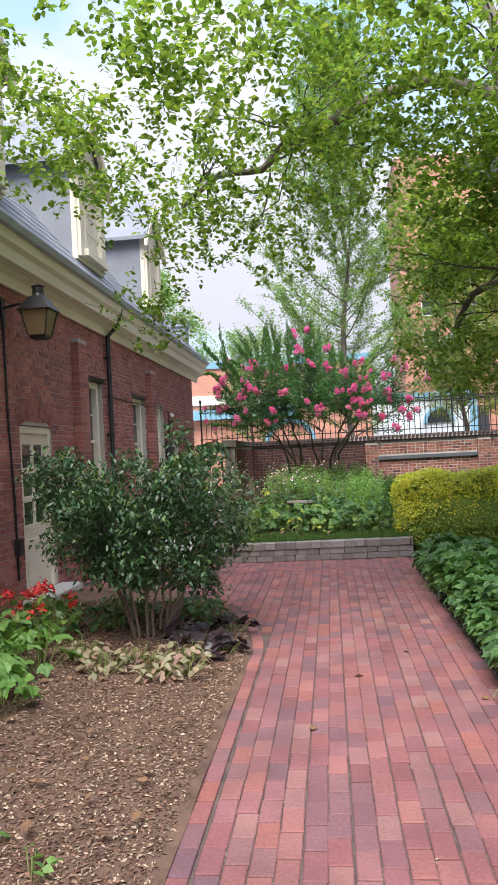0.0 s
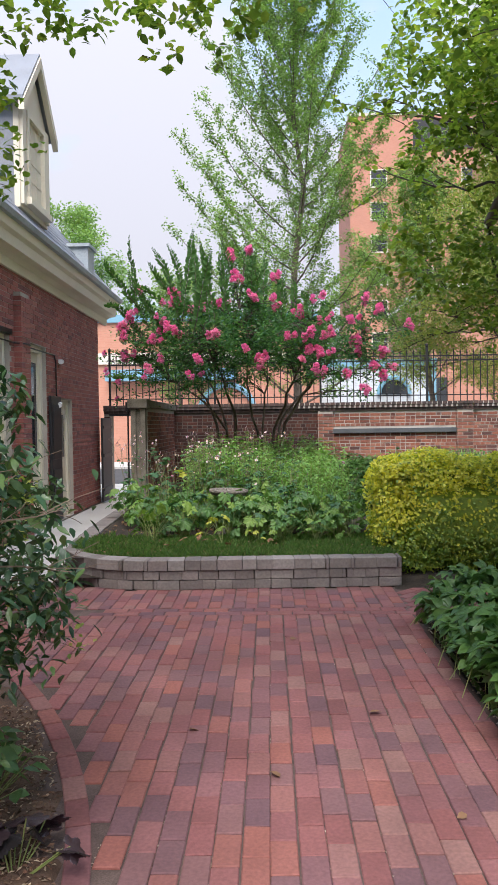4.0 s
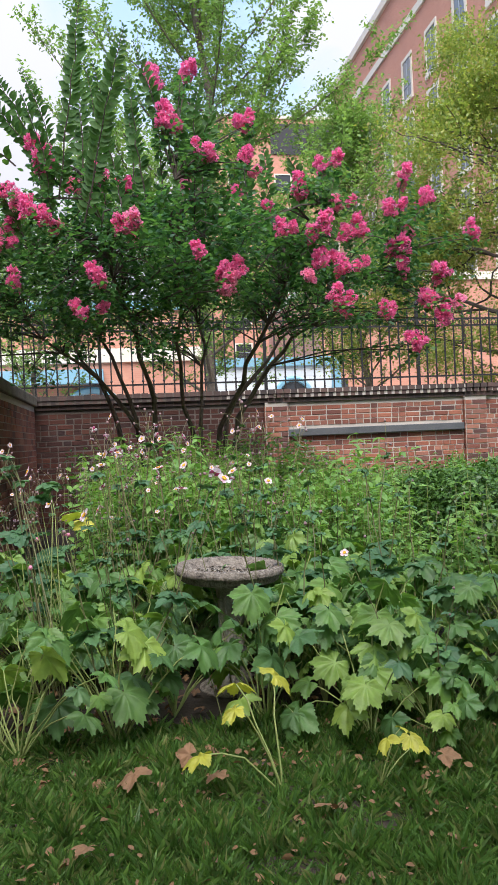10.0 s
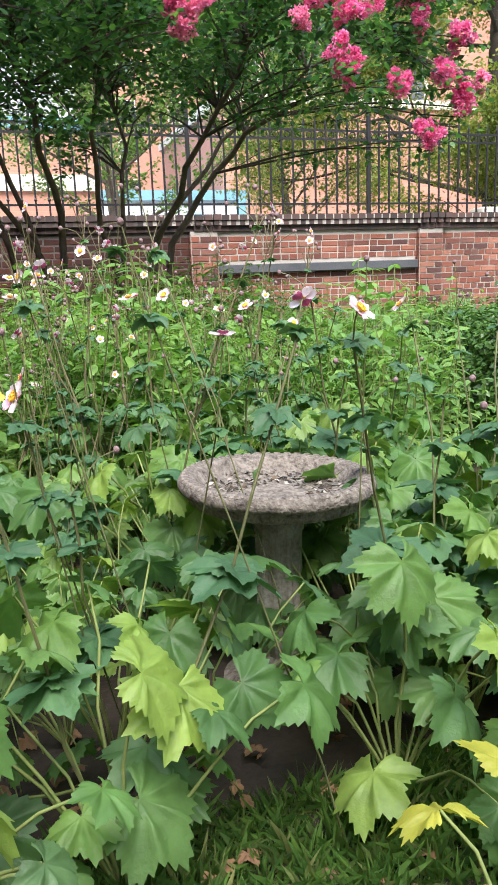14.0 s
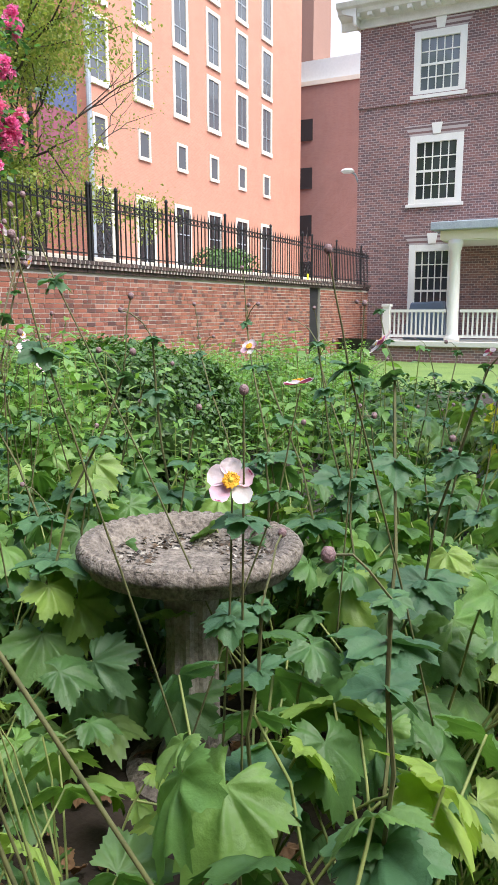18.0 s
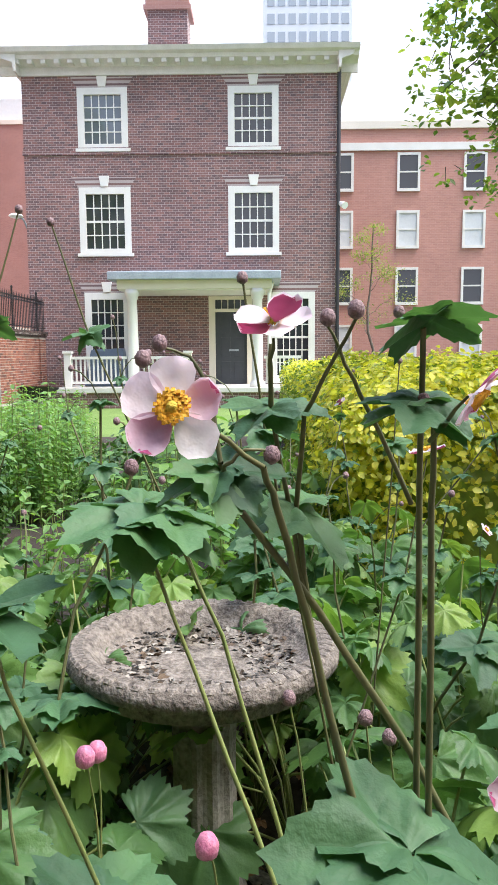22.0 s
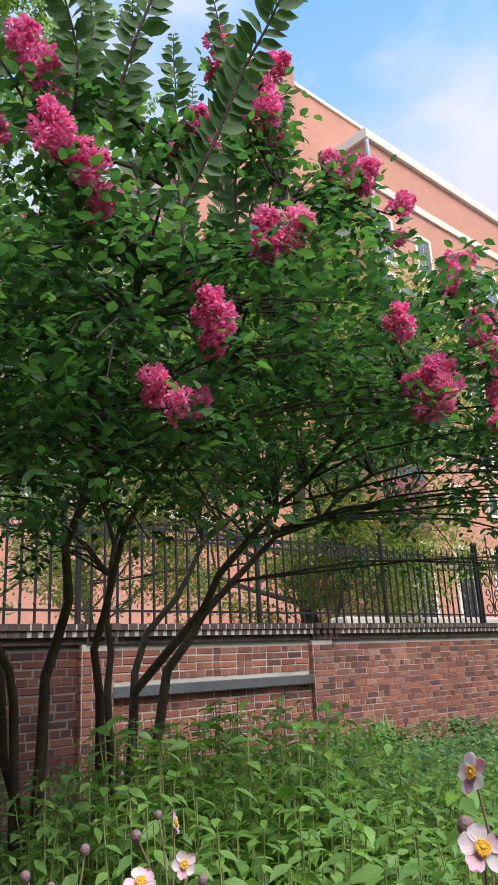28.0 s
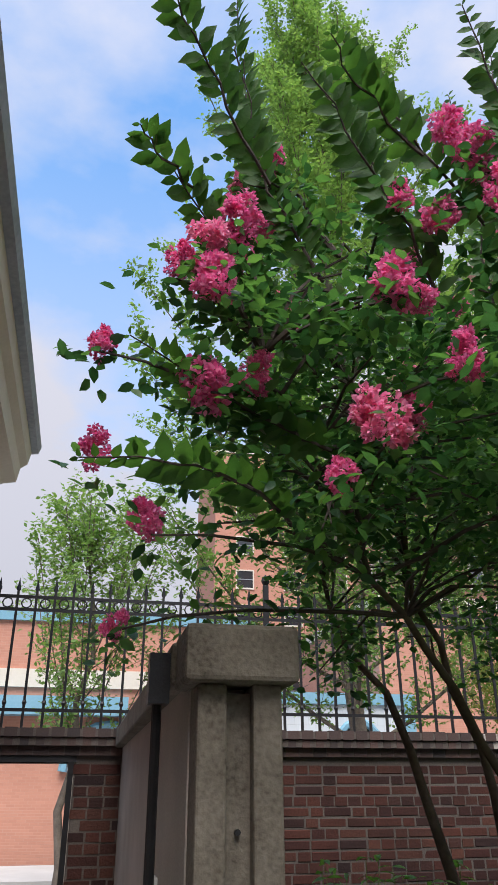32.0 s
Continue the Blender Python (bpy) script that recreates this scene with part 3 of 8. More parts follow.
def lobed(lobes, depth, teeth, n=42, cup=0.12):
    """A broad lobed, toothed leaf; its stalk joins at the origin."""
    pts = [(0, 0.02, 0)]
    for i in range(n):
        a = radians(-158 + 316 * i / (n - 1))
        near = min(abs(a - radians(q)) for q in lobes)
        r = 0.52 * (1 - depth * min(1, near / radians(30)) ** 1.4) * (1.0 - 0.22 * abs(a) / 2.75)
        r *= 1 + teeth * (1 if i % 2 else -1)
        rib = 0.035 * math.cos(near * 6) + 0.004 * math.sin(i * 1.7)
        pts.append((math.sin(a) * r, 0.06 + math.cos(a) * r, rib - cup * (r * 2) ** 2))
    return pts, [(0, i + 1, i) for i in range(1, n)]


def broad(lobes, depth, teeth, n, cup, pleat, half=30):
    """A broad leaf with pointed, toothed lobes, pleated along its veins; its stalk joins at the origin."""
    pts = [(0, 0.02, 0)]
    for f in (0.38, 0.72, 1.0):
        for i in range(n):
            a = radians(-156 + 312 * i / (n - 1))
            near = min(abs(a - radians(q)) for q in lobes) / radians(half)
            r = 0.58 * (1 - depth * min(1, near) ** 0.85) * (1.0 - 0.26 * abs(a) / 2.72)
            r *= 1 + (teeth * (1 if i % 2 else -1) if f == 1.0 else 0)
            r = r * f * (1.0 if f == 1.0 else 1 + 0.12 * (1 - f))
            z = pleat * (min(1, near) - 0.45) * f * (1.3 - f) * 2 - cup * (r * 1.7) ** 2 + (0.012 * math.sin(i * 1.3) + 0.010 * math.sin(i * 0.41 + 2)) * f
            pts.append((math.sin(a) * r, 0.05 + math.cos(a) * r, z))
    faces = [(0, i + 1, i) for i in range(1, n)]
    for k in (0, 1):
        o = 1 + k * n
        faces += [(o + i, o + i + 1, o + n + i + 1, o + n + i) for i in range(n - 1)]
    return pts, faces


BROAD = [broad([-112, -52, 0, 54, 114], 0.29, 0.055, 60, 0.22, 0.10), broad([-100, -58, 0, 50, 106], 0.27, 0.06, 62, 0.28, 0.12), broad([-92, -40, 0, 44, 98], 0.34, 0.055, 58, 0.18, 0.11, 28), broad([-68, 0, 66], 0.34, 0.06, 56, 0.26, 0.13, 36)]
PALM = lobed([-118, -58, 0, 58, 118], 0.30, 0.05, 58, 0.16)
PALM3 = broad([-72, 0, 74], 0.36, 0.05, 46, 0.13, 0.11, 38)
FIVE = ([], [])
for _q in (-100, -50, 0, 50, 100):
    _c, _s = math.cos(radians(_q)), math.sin(radians(_q))
    _k = len(FIVE[0])
    FIVE[0].extend([(x * _c + y * _s, -x * _s + y * _c, z - 0.10 * y) for x, y, z in [(a * 0.62, b * (0.62 if abs(_q) > 60 else 0.8), c) for a, b, c in OVAL[0]]])
    FIVE[1].extend([tuple(i + _k for i in f) for f in OVAL[1]])


# ---------------- ground ----------------
def sheet(name, xs, ys, height, material, label, category, thick=0.0):
    """A ground sheet over a grid, its height a function of x and y."""
    g = Geo()
    nx, ny = len(xs), len(ys)
    g.v = [(x, y, height(x, y)) for x in xs for y in ys]
    g.f = [(i * ny + j, (i + 1) * ny + j, (i + 1) * ny + j + 1, i * ny + j + 1) for i in range(nx - 1) for j in range(ny - 1)]
    return tagged(part(name, g, material, None, smooth=True), label, category, kind="structure")


def steps(a, b, n):
    return [a + (b - a) * i / n for i in range(n + 1)]


sheet("ground", [-900, -120, -40, 0, 40, 120, 900], [-900, -120, -40, 0, 40, 120, 900], lambda x, y: -0.55, m_asphalt, "grey asphalt street ground", "ground")
sheet("lawn", steps(1.3, 24, 30), steps(-8, 18.7, 30), lambda x, y: -0.04 - 0.24 * max(0.0, min(1.0, (x - 6) / 9)) + 0.02 * noise.noise((x, y, 0)), m_lawn, "mown green lawn before the brick house", "lawn")
sheet("street", steps(-60, 90, 6), [19.2, 22, 26, 90], lambda x, y: -0.02, m_asphalt, "grey asphalt street behind the garden wall", "road")
tagged(part("street_pavement", box(-60, 19.05, -0.3, 60, 22.5, 0.02), m_concrete), "pale concrete pavement along the street", "pavement", kind="structure")
tagged(part("far_pavement", box(-60, 29.5, -0.3, 60, 33.0, 0.05), m_concrete), "pale concrete pavement across the street", "pavement", kind="structure")
tagged(part("concrete_walk", box(-3.2, 10.72, -0.3, -1.95, 19.05, 0.0), m_concrete, bevel=0.01), "pale concrete walk to the gate", "path", kind="structure")

# ---------------- brick paving ----------------
EDGE_L = -0.52
SOLDIER = 9.72


def bed_edge(y):
    """The left edge of the paving: the mulch bed's rim, which swings off to the house."""
    if y < 5.6:
        return EDGE_L
    if y < 8.4:
        k = (y - 5.6) / 2.8
        return EDGE_L - 0.95 * k * k - 0.15 * k
    return -3.22


paving = thing("brick_paving", (0.3, 5, 0), "worn red brick paving laid in running bond", "paving", kind="structure")
part("bedding", box(-3.25, -3.5, -0.25, 1.26, 10.72, -0.009), m_sand, paving, "dark sandy joints")
part("bedding", box(1.262, 9.2, -0.25, 2.6, 10.9, -0.011), m_sand, paving)
pavers = [chamfered(0.098, 0.2, 0.05, 0.004, "paver", m_paver1, 0.0028, 2 + 5 * k) for k in range(6)]
joined_g = Geo()
prng = random.Random(11)


def chip(g, x, y, dx, dy, z, turn=0.0):
    """A brick of the joined rest: a low block with eased rim."""
    c, s = math.cos(turn), math.sin(turn)
    e = 0.005
    lo = [(-dx / 2, -dy / 2), (dx / 2, -dy / 2), (dx / 2, dy / 2), (-dx / 2, dy / 2)]
    hi = [(-dx / 2 + e, -dy / 2 + e), (dx / 2 - e, -dy / 2 + e), (dx / 2 - e, dy / 2 - e), (-dx / 2 + e, dy / 2 - e)]
    tx, ty = prng.gauss(0, 0.006), prng.gauss(0, 0.004)
    v = [(x + a * c - b * s, y + a * s + b * c, z - 0.022) for a, b in lo] + [(x + a * c - b * s, y + a * s + b * c, z - 0.004 + a * tx + b * ty) for a, b in lo]
    v += [(x + a * c - b * s, y + a * s + b * c, z + a * tx + b * ty) for a, b in hi]
    g.add(v, [(8, 9, 10, 11)] + [(i, (i + 1) % 4, 4 + (i + 1) % 4, 4 + i) for i in range(4)] + [(4 + i, 4 + (i + 1) % 4, 8 + (i + 1) % 4, 8 + i) for i in range(4)])


cols = int((1.24 + 3.2) / 0.102)
near_count = 0
for i in range(cols + 1):
    x = 1.24 - 0.06 - 0.102 * i + (0.0011 if i % 2 else -0.0011) + prng.uniform(-0.0008, 0.0008)
    y = -3.4 + (0.102 if i % 2 else 0.0) + prng.uniform(-0.025, 0.025)
    while y < 10.66:
        yc = y + 0.1015
        y += 0.2045 + prng.uniform(-0.002, 0.004)
        if x < bed_edge(yc) + 0.15 and yc < 8.6:
            continue
        gap = yc - SOLDIER
        if 0.108 < abs(gap) < 0.2:
            lo = 0.108 if gap > 0 else -(abs(gap) + 0.098)
            hi = gap + 0.098 if gap > 0 else -0.108
            chip(joined_g, x, SOLDIER + (lo + hi) / 2, 0.094, hi - lo, 0.0, prng.gauss(0, 0.008))
            continue
        if abs(gap) <= 0.108:
            if abs(gap) > 0.035:
                edge = gap + math.copysign(0.1045, gap)
                chip(joined_g, x, SOLDIER + (edge + math.copysign(0.108, gap)) / 2, 0.094, abs(edge) - 0.112, 0.0)
            continue
        if abs(gap) < 0.2 or (yc > 10.58 and x > -1.3):
            continue
        wob = 0.004 * noise.noise((x * 3, yc * 3, 1))
        if 3.6 < yc < 6.9 and x > -0.4 and near_count < 300:
            piece("paver", pavers[near_count % 6], (x, yc, -0.025 + wob), paving, prng.gauss(0, 0.5), prng.gauss(0, 0.35))
            near_count += 1
        else:
            chip(joined_g, x + prng.gauss(0, 0.0018), yc, 0.0975 + prng.uniform(-0.004, 0.0025), 0.1995 + prng.uniform(-0.006, 0.003), wob, prng.gauss(0, 0.013))
for r in (-0.052, 0.052):
    x = -1.35 + (0.1 if r > 0 else 0)
    while x < 1.2:
        chip(joined_g, x + 0.1, SOLDIER + r + 0.02 * noise.noise((x, 0, 3)), 0.197, 0.094, 0.0, prng.gauss(0, 0.01))
        x += 0.205
y = -3.4
while y < 8.35:
    d = (bed_edge(y + 0.1) - bed_edge(y - 0.1)) / 0.2
    chip(joined_g, bed_edge(y) + 0.055, y, 0.094, 0.197, 0.004, -math.atan(d) if y > 5.6 else 0)
    y += 0.205 / math.sqrt(1 + d * d)
for i in range(11):
    for j in range(16):
        for k in (0, 1):
            a, b = 0.205 * i + 0.1025 * (j % 2), 0.1025 * j
            x, yy = (a - b) * 0.707 + 1.9, (a + b) * 0.707 + 8.8
            if 1.32 < x < 2.5 and 9.6 < yy < 10.7 and k == 0:
                chip(joined_g, x, yy, 0.197, 0.094, -0.004, radians(45))
part("pavers", joined_g, m_paver, paving, kind="stuff")
loose = thing("loose_brick", (1.33, 9.42, 0.0), "loose red brick standing at the corner of the bed", "brick")
piece("body", chamfered(0.2, 0.11, 0.12, 0.008, "corner_brick", m_paver1, 0.003, 8), (1.33, 9.42, 0.06), loose, 24, 3)

# ---------------- planting beds ----------------
sheet("mulch_bed", steps(-3.25, -0.5, 22), steps(-3.4, 8.5, 70), lambda x, y: -0.3 if x > bed_edge(y) + 0.03 else (0.012 + 0.05 * min(1, max(0, (bed_edge(y) - x))) + 0.03 * noise.noise((x * 2, y * 2, 0))), m_mulch, "brown bark mulch over the planting bed", "mulch")
sheet("right_bed", steps(1.30, 6.2, 14), steps(-3.4, 9.35, 24), lambda x, y: 0.01 + 0.05 * noise.noise((x * 2, y * 2, 4)), m_soil, "dark soil of the planting bed", "soil")
sheet("raised_bed_soil", steps(-1.95, 9.5, 36), steps(10.72, 18.75, 30), lambda x, y: (0.25 + 0.025 * noise.noise((x * 1.5, y * 1.5, 2))) * (-0.3 if x > 1.0 and y < 12.3 else max(0.0, min(1.0, (3.5 - x) / 2.0 + 0.5))), m_soil, "dark soil in the raised flower bed", "soil")

sheet("hedge_soil", steps(1.25, 9.3, 40), steps(10.5, 12.4, 12), lambda x, y: -0.012 + 0.045 * min(1, (y - 10.5) / 0.3) + 0.015 * noise.noise((x * 4, y * 4, 7)) if x < 2.0 or y > 10.55 else -0.02, m_soil, "dark soil under the hedge", "soil")

# retaining wall of tumbled blocks
RIM = [(1.32, 10.62), (-0.85, 10.52), (-1.2, 10.54), (-1.48, 10.64), (-1.72, 10.84), (-1.9, 11.15), (-1.98, 11.6), (-2.05, 12.6), (-2.1, 14.0), (-2.12, 15.2)]


def along(line, s):
    for (ax, ay), (bx, by) in zip(line, line[1:]):
        d = math.hypot(bx - ax, by - ay)
        if s <= d:
            return ax + (bx - ax) * s / d, ay + (by - ay) * s / d, math.degrees(math.atan2(by - ay, bx - ax))
        s -= d
    return None


retaining = thing("retaining_wall", (0, 10.6, 0), "low curved retaining wall of grey tumbled blocks", "retaining wall", kind="structure")
block_me = {}
part("core", Geo().loft([(1.28, 10.6, -0.1), (1.28, 10.8, -0.1), (-1.0, 10.74, -0.1), (-1.0, 10.57, -0.1)], [(1.28, 10.62, 0.24), (1.28, 10.82, 0.24), (-1.0, 10.75, 0.24), (-1.0, 10.58, 0.24)]), m_soil, retaining)
for row, (z, h, deep) in enumerate(((0.043, 0.085, 0.17), (0.131, 0.085, 0.17), (0.225, 0.098, 0.20))):
    s = 0.0
    while True:
        w = prng.choice((0.035, 0.06, 0.12, 0.15, 0.15, 0.18, 0.21)) if row < 2 else prng.choice((0.035, 0.035, 0.13, 0.15, 0.15, 0.18, 0.20, 0.23))
        q = along(RIM, s + w / 2)
        if q is None:
            break
        key = (w, row > 1, prng.randrange(3))
        if key not in block_me:
            block_me[key] = chamfered(w - 0.003, deep, h - 0.002, 0.0045, "block", m_stone, 0.004, len(block_me) * 7 + 3)
        x, y, a = q
        piece("cap_block" if row > 1 else "block", block_me[key], (x + 0.06 * math.sin(radians(a)) + prng.uniform(-0.004, 0.004), y - 0.06 * math.cos(radians(a)) + prng.uniform(-0.004, 0.004), z), retaining, a + 180 + prng.gauss(0, 0.5))
        s += w
tagged(part("concrete_kerb", box(2.05, 10.28, -0.1, 5.5, 10.42, 0.10), m_concrete, bevel=0.012), "pale concrete kerb before the hedge", "kerb", kind="structure")


# ---------------- brickwork ----------------
def free_spans(u0, u1, z0, z1, holes):
    spans = [(u0, u1)]
    for a, b, c, d in holes:
        if z1 > c + 0.01 and z0 < d - 0.01:
            nxt = []
            for s, e in spans:
                if b <= s or a >= e:
                    nxt.append((s, e))
                else:
                    nxt += [(s, a)] if a - s > 0.03 else []
                    nxt += [(b, e)] if e - b > 0.03 else []
            spans = nxt
    return spans


def wall_body(g, put, u0, u1, z0, z1, holes, d0, d1):
    us = sorted({u0, u1, *[h[0] for h in holes], *[h[1] for h in holes]})
    zs = sorted({z0, z1, *[h[2] for h in holes], *[h[3] for h in holes]})
    for a, b in zip(us, us[1:]):
        for c, d in zip(zs, zs[1:]):
            if not any(h[0] <= a and b <= h[1] and h[2] <= c and d <= h[3] for h in holes):
                p, q = put(a, c, d0), put(b, d, d1)
                g.box(*p, *q)


def lay_bricks(parent, put, u0, u1, z0, z1, holes, near, joined_mat, loose_mat, deep=0.03, turn=0.0, seed=3, name="brick", joint=0.009, flemish=False):
    """Courses of bricks on a wall face; those in the near stretch are loose parts, the rest one mesh."""
    rng, g, count = random.Random(seed), Geo(), 0
    full = chamfered(0.205 - joint, deep * 2, 0.067 - joint, 0.005, name, loose_mat, 0.0015, seed)
    rows = int((z1 - z0) / 0.0677)
    for r in range(rows):
        z = z0 + r * 0.0677
        header = r % 6 == 3
        w = 0.1 if header else 0.205
        for s, e in free_spans(u0, u1, z, z + 0.0677, holes):
            u = math.floor(s / w) * w + (0.05 if header else (0.1025 if r % 2 else 0))
            while u < e:
                if flemish:
                    w = rng.choice((0.205, 0.205, 0.205, 0.1, 0.1)) if not header else 0.1
                a, b = max(u, s), min(u + w, e)
                u += w
                if b - a < 0.025:
                    continue
                out = rng.uniform(-0.002, 0.003)
                jt = joint / 2 + (rng.uniform(-0.0015, 0.0025) if flemish else 0)
                zj, zk = z + jt + rng.uniform(-0.001, 0.001), z + 0.0677 - jt
                if near[0] < a < near[1] and near[2] < z < near[3] and b - a > 0.2 and count < 300:
                    m = put((a + b) / 2, (zj + zk) / 2, out - deep + 0.006)
                    piece(name, full, m, parent, turn + rng.gauss(0, 0.3))
                    count += 1
                else:
                    p, q = put(a + jt, zj, -0.012), put(b - jt, zk, 0.006 + out)
                    g.box(*p, *q)
    part("brickwork", g, joined_mat, parent, kind="stuff")


# ---------------- garden wall ----------------
WY, WTOP = 18.80, 1.74


def on_wall(u, z, d):
    return (u, WY - d, z)


gwall = thing("garden_wall", (8, WY, 0), "old red brick garden wall with dark dentil coping", "wall", kind="structure")
gate_hole = (-3.12, -2.37, -0.1, 1.70)
niche_hole = (16.15, 16.88, 0.0, 1.74)
PIERS = [(1.10, 1.40), (3.89, 4.20), (20.2, 20.5)]
body = Geo()
wall_body(body, on_wall, -3.25, 20.9, -0.1, WTOP, [gate_hole, niche_hole], 0.0, -0.30)
part("wall_core", body, m_mortar, gwall, "pale mortar")
# Thin dark sheet over the pale mortar, painting the myrtle's shade into the joints.
part("old_mortar", box(-2.36, WY - 0.003, 0.0, 1.10, WY - 0.0005, WTOP), m_mortar_dark, gwall, "old mortar darkened for the tree's shade")
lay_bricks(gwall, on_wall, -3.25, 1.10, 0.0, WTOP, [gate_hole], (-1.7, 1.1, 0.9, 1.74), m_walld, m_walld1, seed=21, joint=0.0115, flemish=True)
lay_bricks(gwall, on_wall, 1.10, 20.9, 0.0, WTOP, [niche_hole, (1.42, 3.86, 1.29, 1.38)], (1.4, 3.8, 0.9, 1.74), m_wallb, m_wallb1, seed=22, joint=0.0125, flemish=True)
for a, b in PIERS:
    pier = part("pier", box(a, WY - 0.065, 0.0, b, WY + 0.002, WTOP), m_mortar, gwall)
    g = Geo()
    for r in range(int(WTOP / 0.0677)):
        z = r * 0.0677
        cut = (a, a + 0.2, b) if r % 2 else (a, a + 0.1, b)
        for p, q in zip(cut, cut[1:]):
            g.box(p + 0.008, WY - 0.074 - prng.uniform(0, 0.003), z + 0.0085, q - 0.008, WY - 0.03, z + 0.0595)
        g.box(a - 0.008, WY - 0.062, z + 0.007, a + 0.03, WY - 0.012, z + 0.061)
        g.box(b - 0.03, WY - 0.062, z + 0.007, b + 0.008, WY - 0.012, z + 0.061)
    part("pier_brickwork", g, m_wallb, pier, kind="stuff")
# coping: a plain course, a dentil course of headers, a dark cap on edge
cop = Geo()
u = -3.25
while u < 20.9:
    lift = 0.045 if any(a - 0.06 < u < b + 0.02 for a, b in PIERS) else 0.0
    cop.box(u + 0.004, WY - 0.035 - lift, WTOP + 0.002, u + 0.098, WY + 0.30, WTOP + 0.058)
    cop.box(u + 0.014, WY - 0.075 - lift, WTOP + 0.060, u + 0.070, WY + 0.28, WTOP + 0.112)
    cop.box(u + 0.009, WY - 0.088 - lift, WTOP + 0.114, u + 0.093, WY + 0.32, WTOP + 0.172 + prng.uniform(-0.003, 0.003))
    u += 0.102
part("coping", cop, m_dark_cap, gwall, "dark glazed header coping", kind="stuff")
for a, b, m in ((-3.25, 0.6, m_mortar_dark), (0.6, 20.9, m_mortar)):
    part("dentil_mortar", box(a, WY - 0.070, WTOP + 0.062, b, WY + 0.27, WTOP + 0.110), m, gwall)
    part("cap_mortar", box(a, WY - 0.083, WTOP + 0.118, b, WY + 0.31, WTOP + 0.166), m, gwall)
part("coping_mortar", box(-3.25, WY - 0.03, WTOP, 20.9, WY + 0.28, WTOP + 0.165), m_mortar_dark, gwall)
part("ledge", box(1.40, WY - 0.07, 1.29, 3.87, WY + 0.05, 1.383), m_ledge, gwall, "dark grey metal ledge", bevel=0.006)
part("lintel", box(-3.14, WY - 0.02, 1.70, -2.35, WY + 0.28, 1.75), m_blackpaint, gwall, "black steel lintel")
nd = thing("wall_door", (16.5, WY, 0), "narrow black door in the garden wall", "door")
part("door_leaf", box(16.17, WY + 0.06, -0.1, 16.86, WY + 0.12, 1.72), m_blackpaint, nd, bevel=0.006)
part("rail", box(16.25, WY + 0.045, 0.8, 16.78, WY + 0.06, 0.9), m_blackpaint, nd)

# wing wall with its concrete post
wing = thing("wing_wall", (-1.93, 17, 0), "short brick wing wall with a concrete coping", "wall", kind="structure")
part("wall_core", box(-2.05, 15.42, 0.0, -1.81, WY - 0.04, 1.79), m_mortar, wing)


def wing_face(u, z, d):
    return (-1.81 + d, u, z)


lay_bricks(wing, wing_face, 15.45, WY - 0.06, 0.1, 1.78, [], (99, 100, 0, 1), m_wallb, m_wallb1, seed=31, turn=90)
part("coping", box(-2.10, 15.46, 1.79, -1.77, WY - 0.03, 1.91), m_post, wing, "weathered concrete coping", bevel=0.012)
post = thing("gate_post", (-1.93, 15.33, 0), "weathered fluted concrete gate post with a square cap", "post")
pz = 1.775
g = Geo()
for a, b in ((-2.045, -1.975), (-1.885, -1.815)):
    g.box(a, 15.29, 0.0, b, 15.43, pz)
part("flange", box(-2.045, 15.29, 0.0, -1.965, 15.43, pz), m_post, post, bevel=0.008)
part("flange", box(-1.895, 15.29, 0.0, -1.815, 15.43, pz), m_post, post, bevel=0.008)
part("web", box(-1.967, 15.335, 0.0, -1.893, 15.43, pz - 0.02), m_post, post)
cap = part("cap", box(-2.085, 15.24, pz, -1.775, 15.50, 1.925), m_post, post, "rough concrete cap", bevel=0.014)
for zz in (0.95, 1.28, 1.42):
    part("bolt", Geo().tube([(-1.93, 15.335, zz), (-1.93, 15.318, zz)], 0.008, 8), m_iron, post, "rusted bolt")

# ---------------- iron fence on the wall ----------------
fence = thing("iron_fence", (8, 18.95, 1.91), "black wrought iron fence with spear points", "fence")
FY, FZ = 18.95, 1.91
picket_me = Geo()
picket_me.box(-0.009, -0.009, 0.0, 0.009, 0.009, 0.98)
picket_me.add([(-0.017, 0, 0.98), (0, -0.012, 0.98), (0.017, 0, 0.98), (0, 0.012, 0.98), (0, 0, 1.07), (0, 0, 0.955)],
              [(0, 1, 4), (1, 2, 4), (2, 3, 4), (3, 0, 4), (1, 0, 5), (2, 1, 5), (3, 2, 5), (0, 3, 5)])
picket_me.lathe([(0.009, 0.16), (0.017, 0.18), (0.009, 0.2)], 6)
picket_me = picket_me.mesh("picket")
picket_me.materials.append(m_iron)
post_me = Geo().box(-0.02, -0.02, -0.03, 0.02, 0.02, 1.10)
post_me.lathe([(0.0, 1.19), (0.03, 1.16), (0.034, 1.13), (0.02, 1.10), (0.024, 1.09)], 8)
post_me = post_me.mesh("fence_post")
post_me.materials.append(m_iron)
for z in (0.12, 0.82, 0.915):
    part("rail", box(-3.2, FY - 0.008, FZ + z, 21.4, FY + 0.008, FZ + z + 0.022), m_iron, fence)
PANELS = (7.72, 16.0)
u, i = -3.15, 0
rings = Geo()
while u < 21.4:
    if not any(p - 0.05 < u < p + 0.72 for p in PANELS):
        if i % 16 == 0:
            piece("fence_post", post_me, (u, FY, FZ), fence)
        else:
            piece("picket", picket_me, (u, FY, FZ), fence)
        a = [(u + 0.0675 + 0.036 * math.cos(k * 0.785), FY, FZ + 0.879 + 0.036 * math.sin(k * 0.785)) for k in range(9)]
        rings.tube(a, 0.006, 4, False)
    u += 0.135
    i += 1
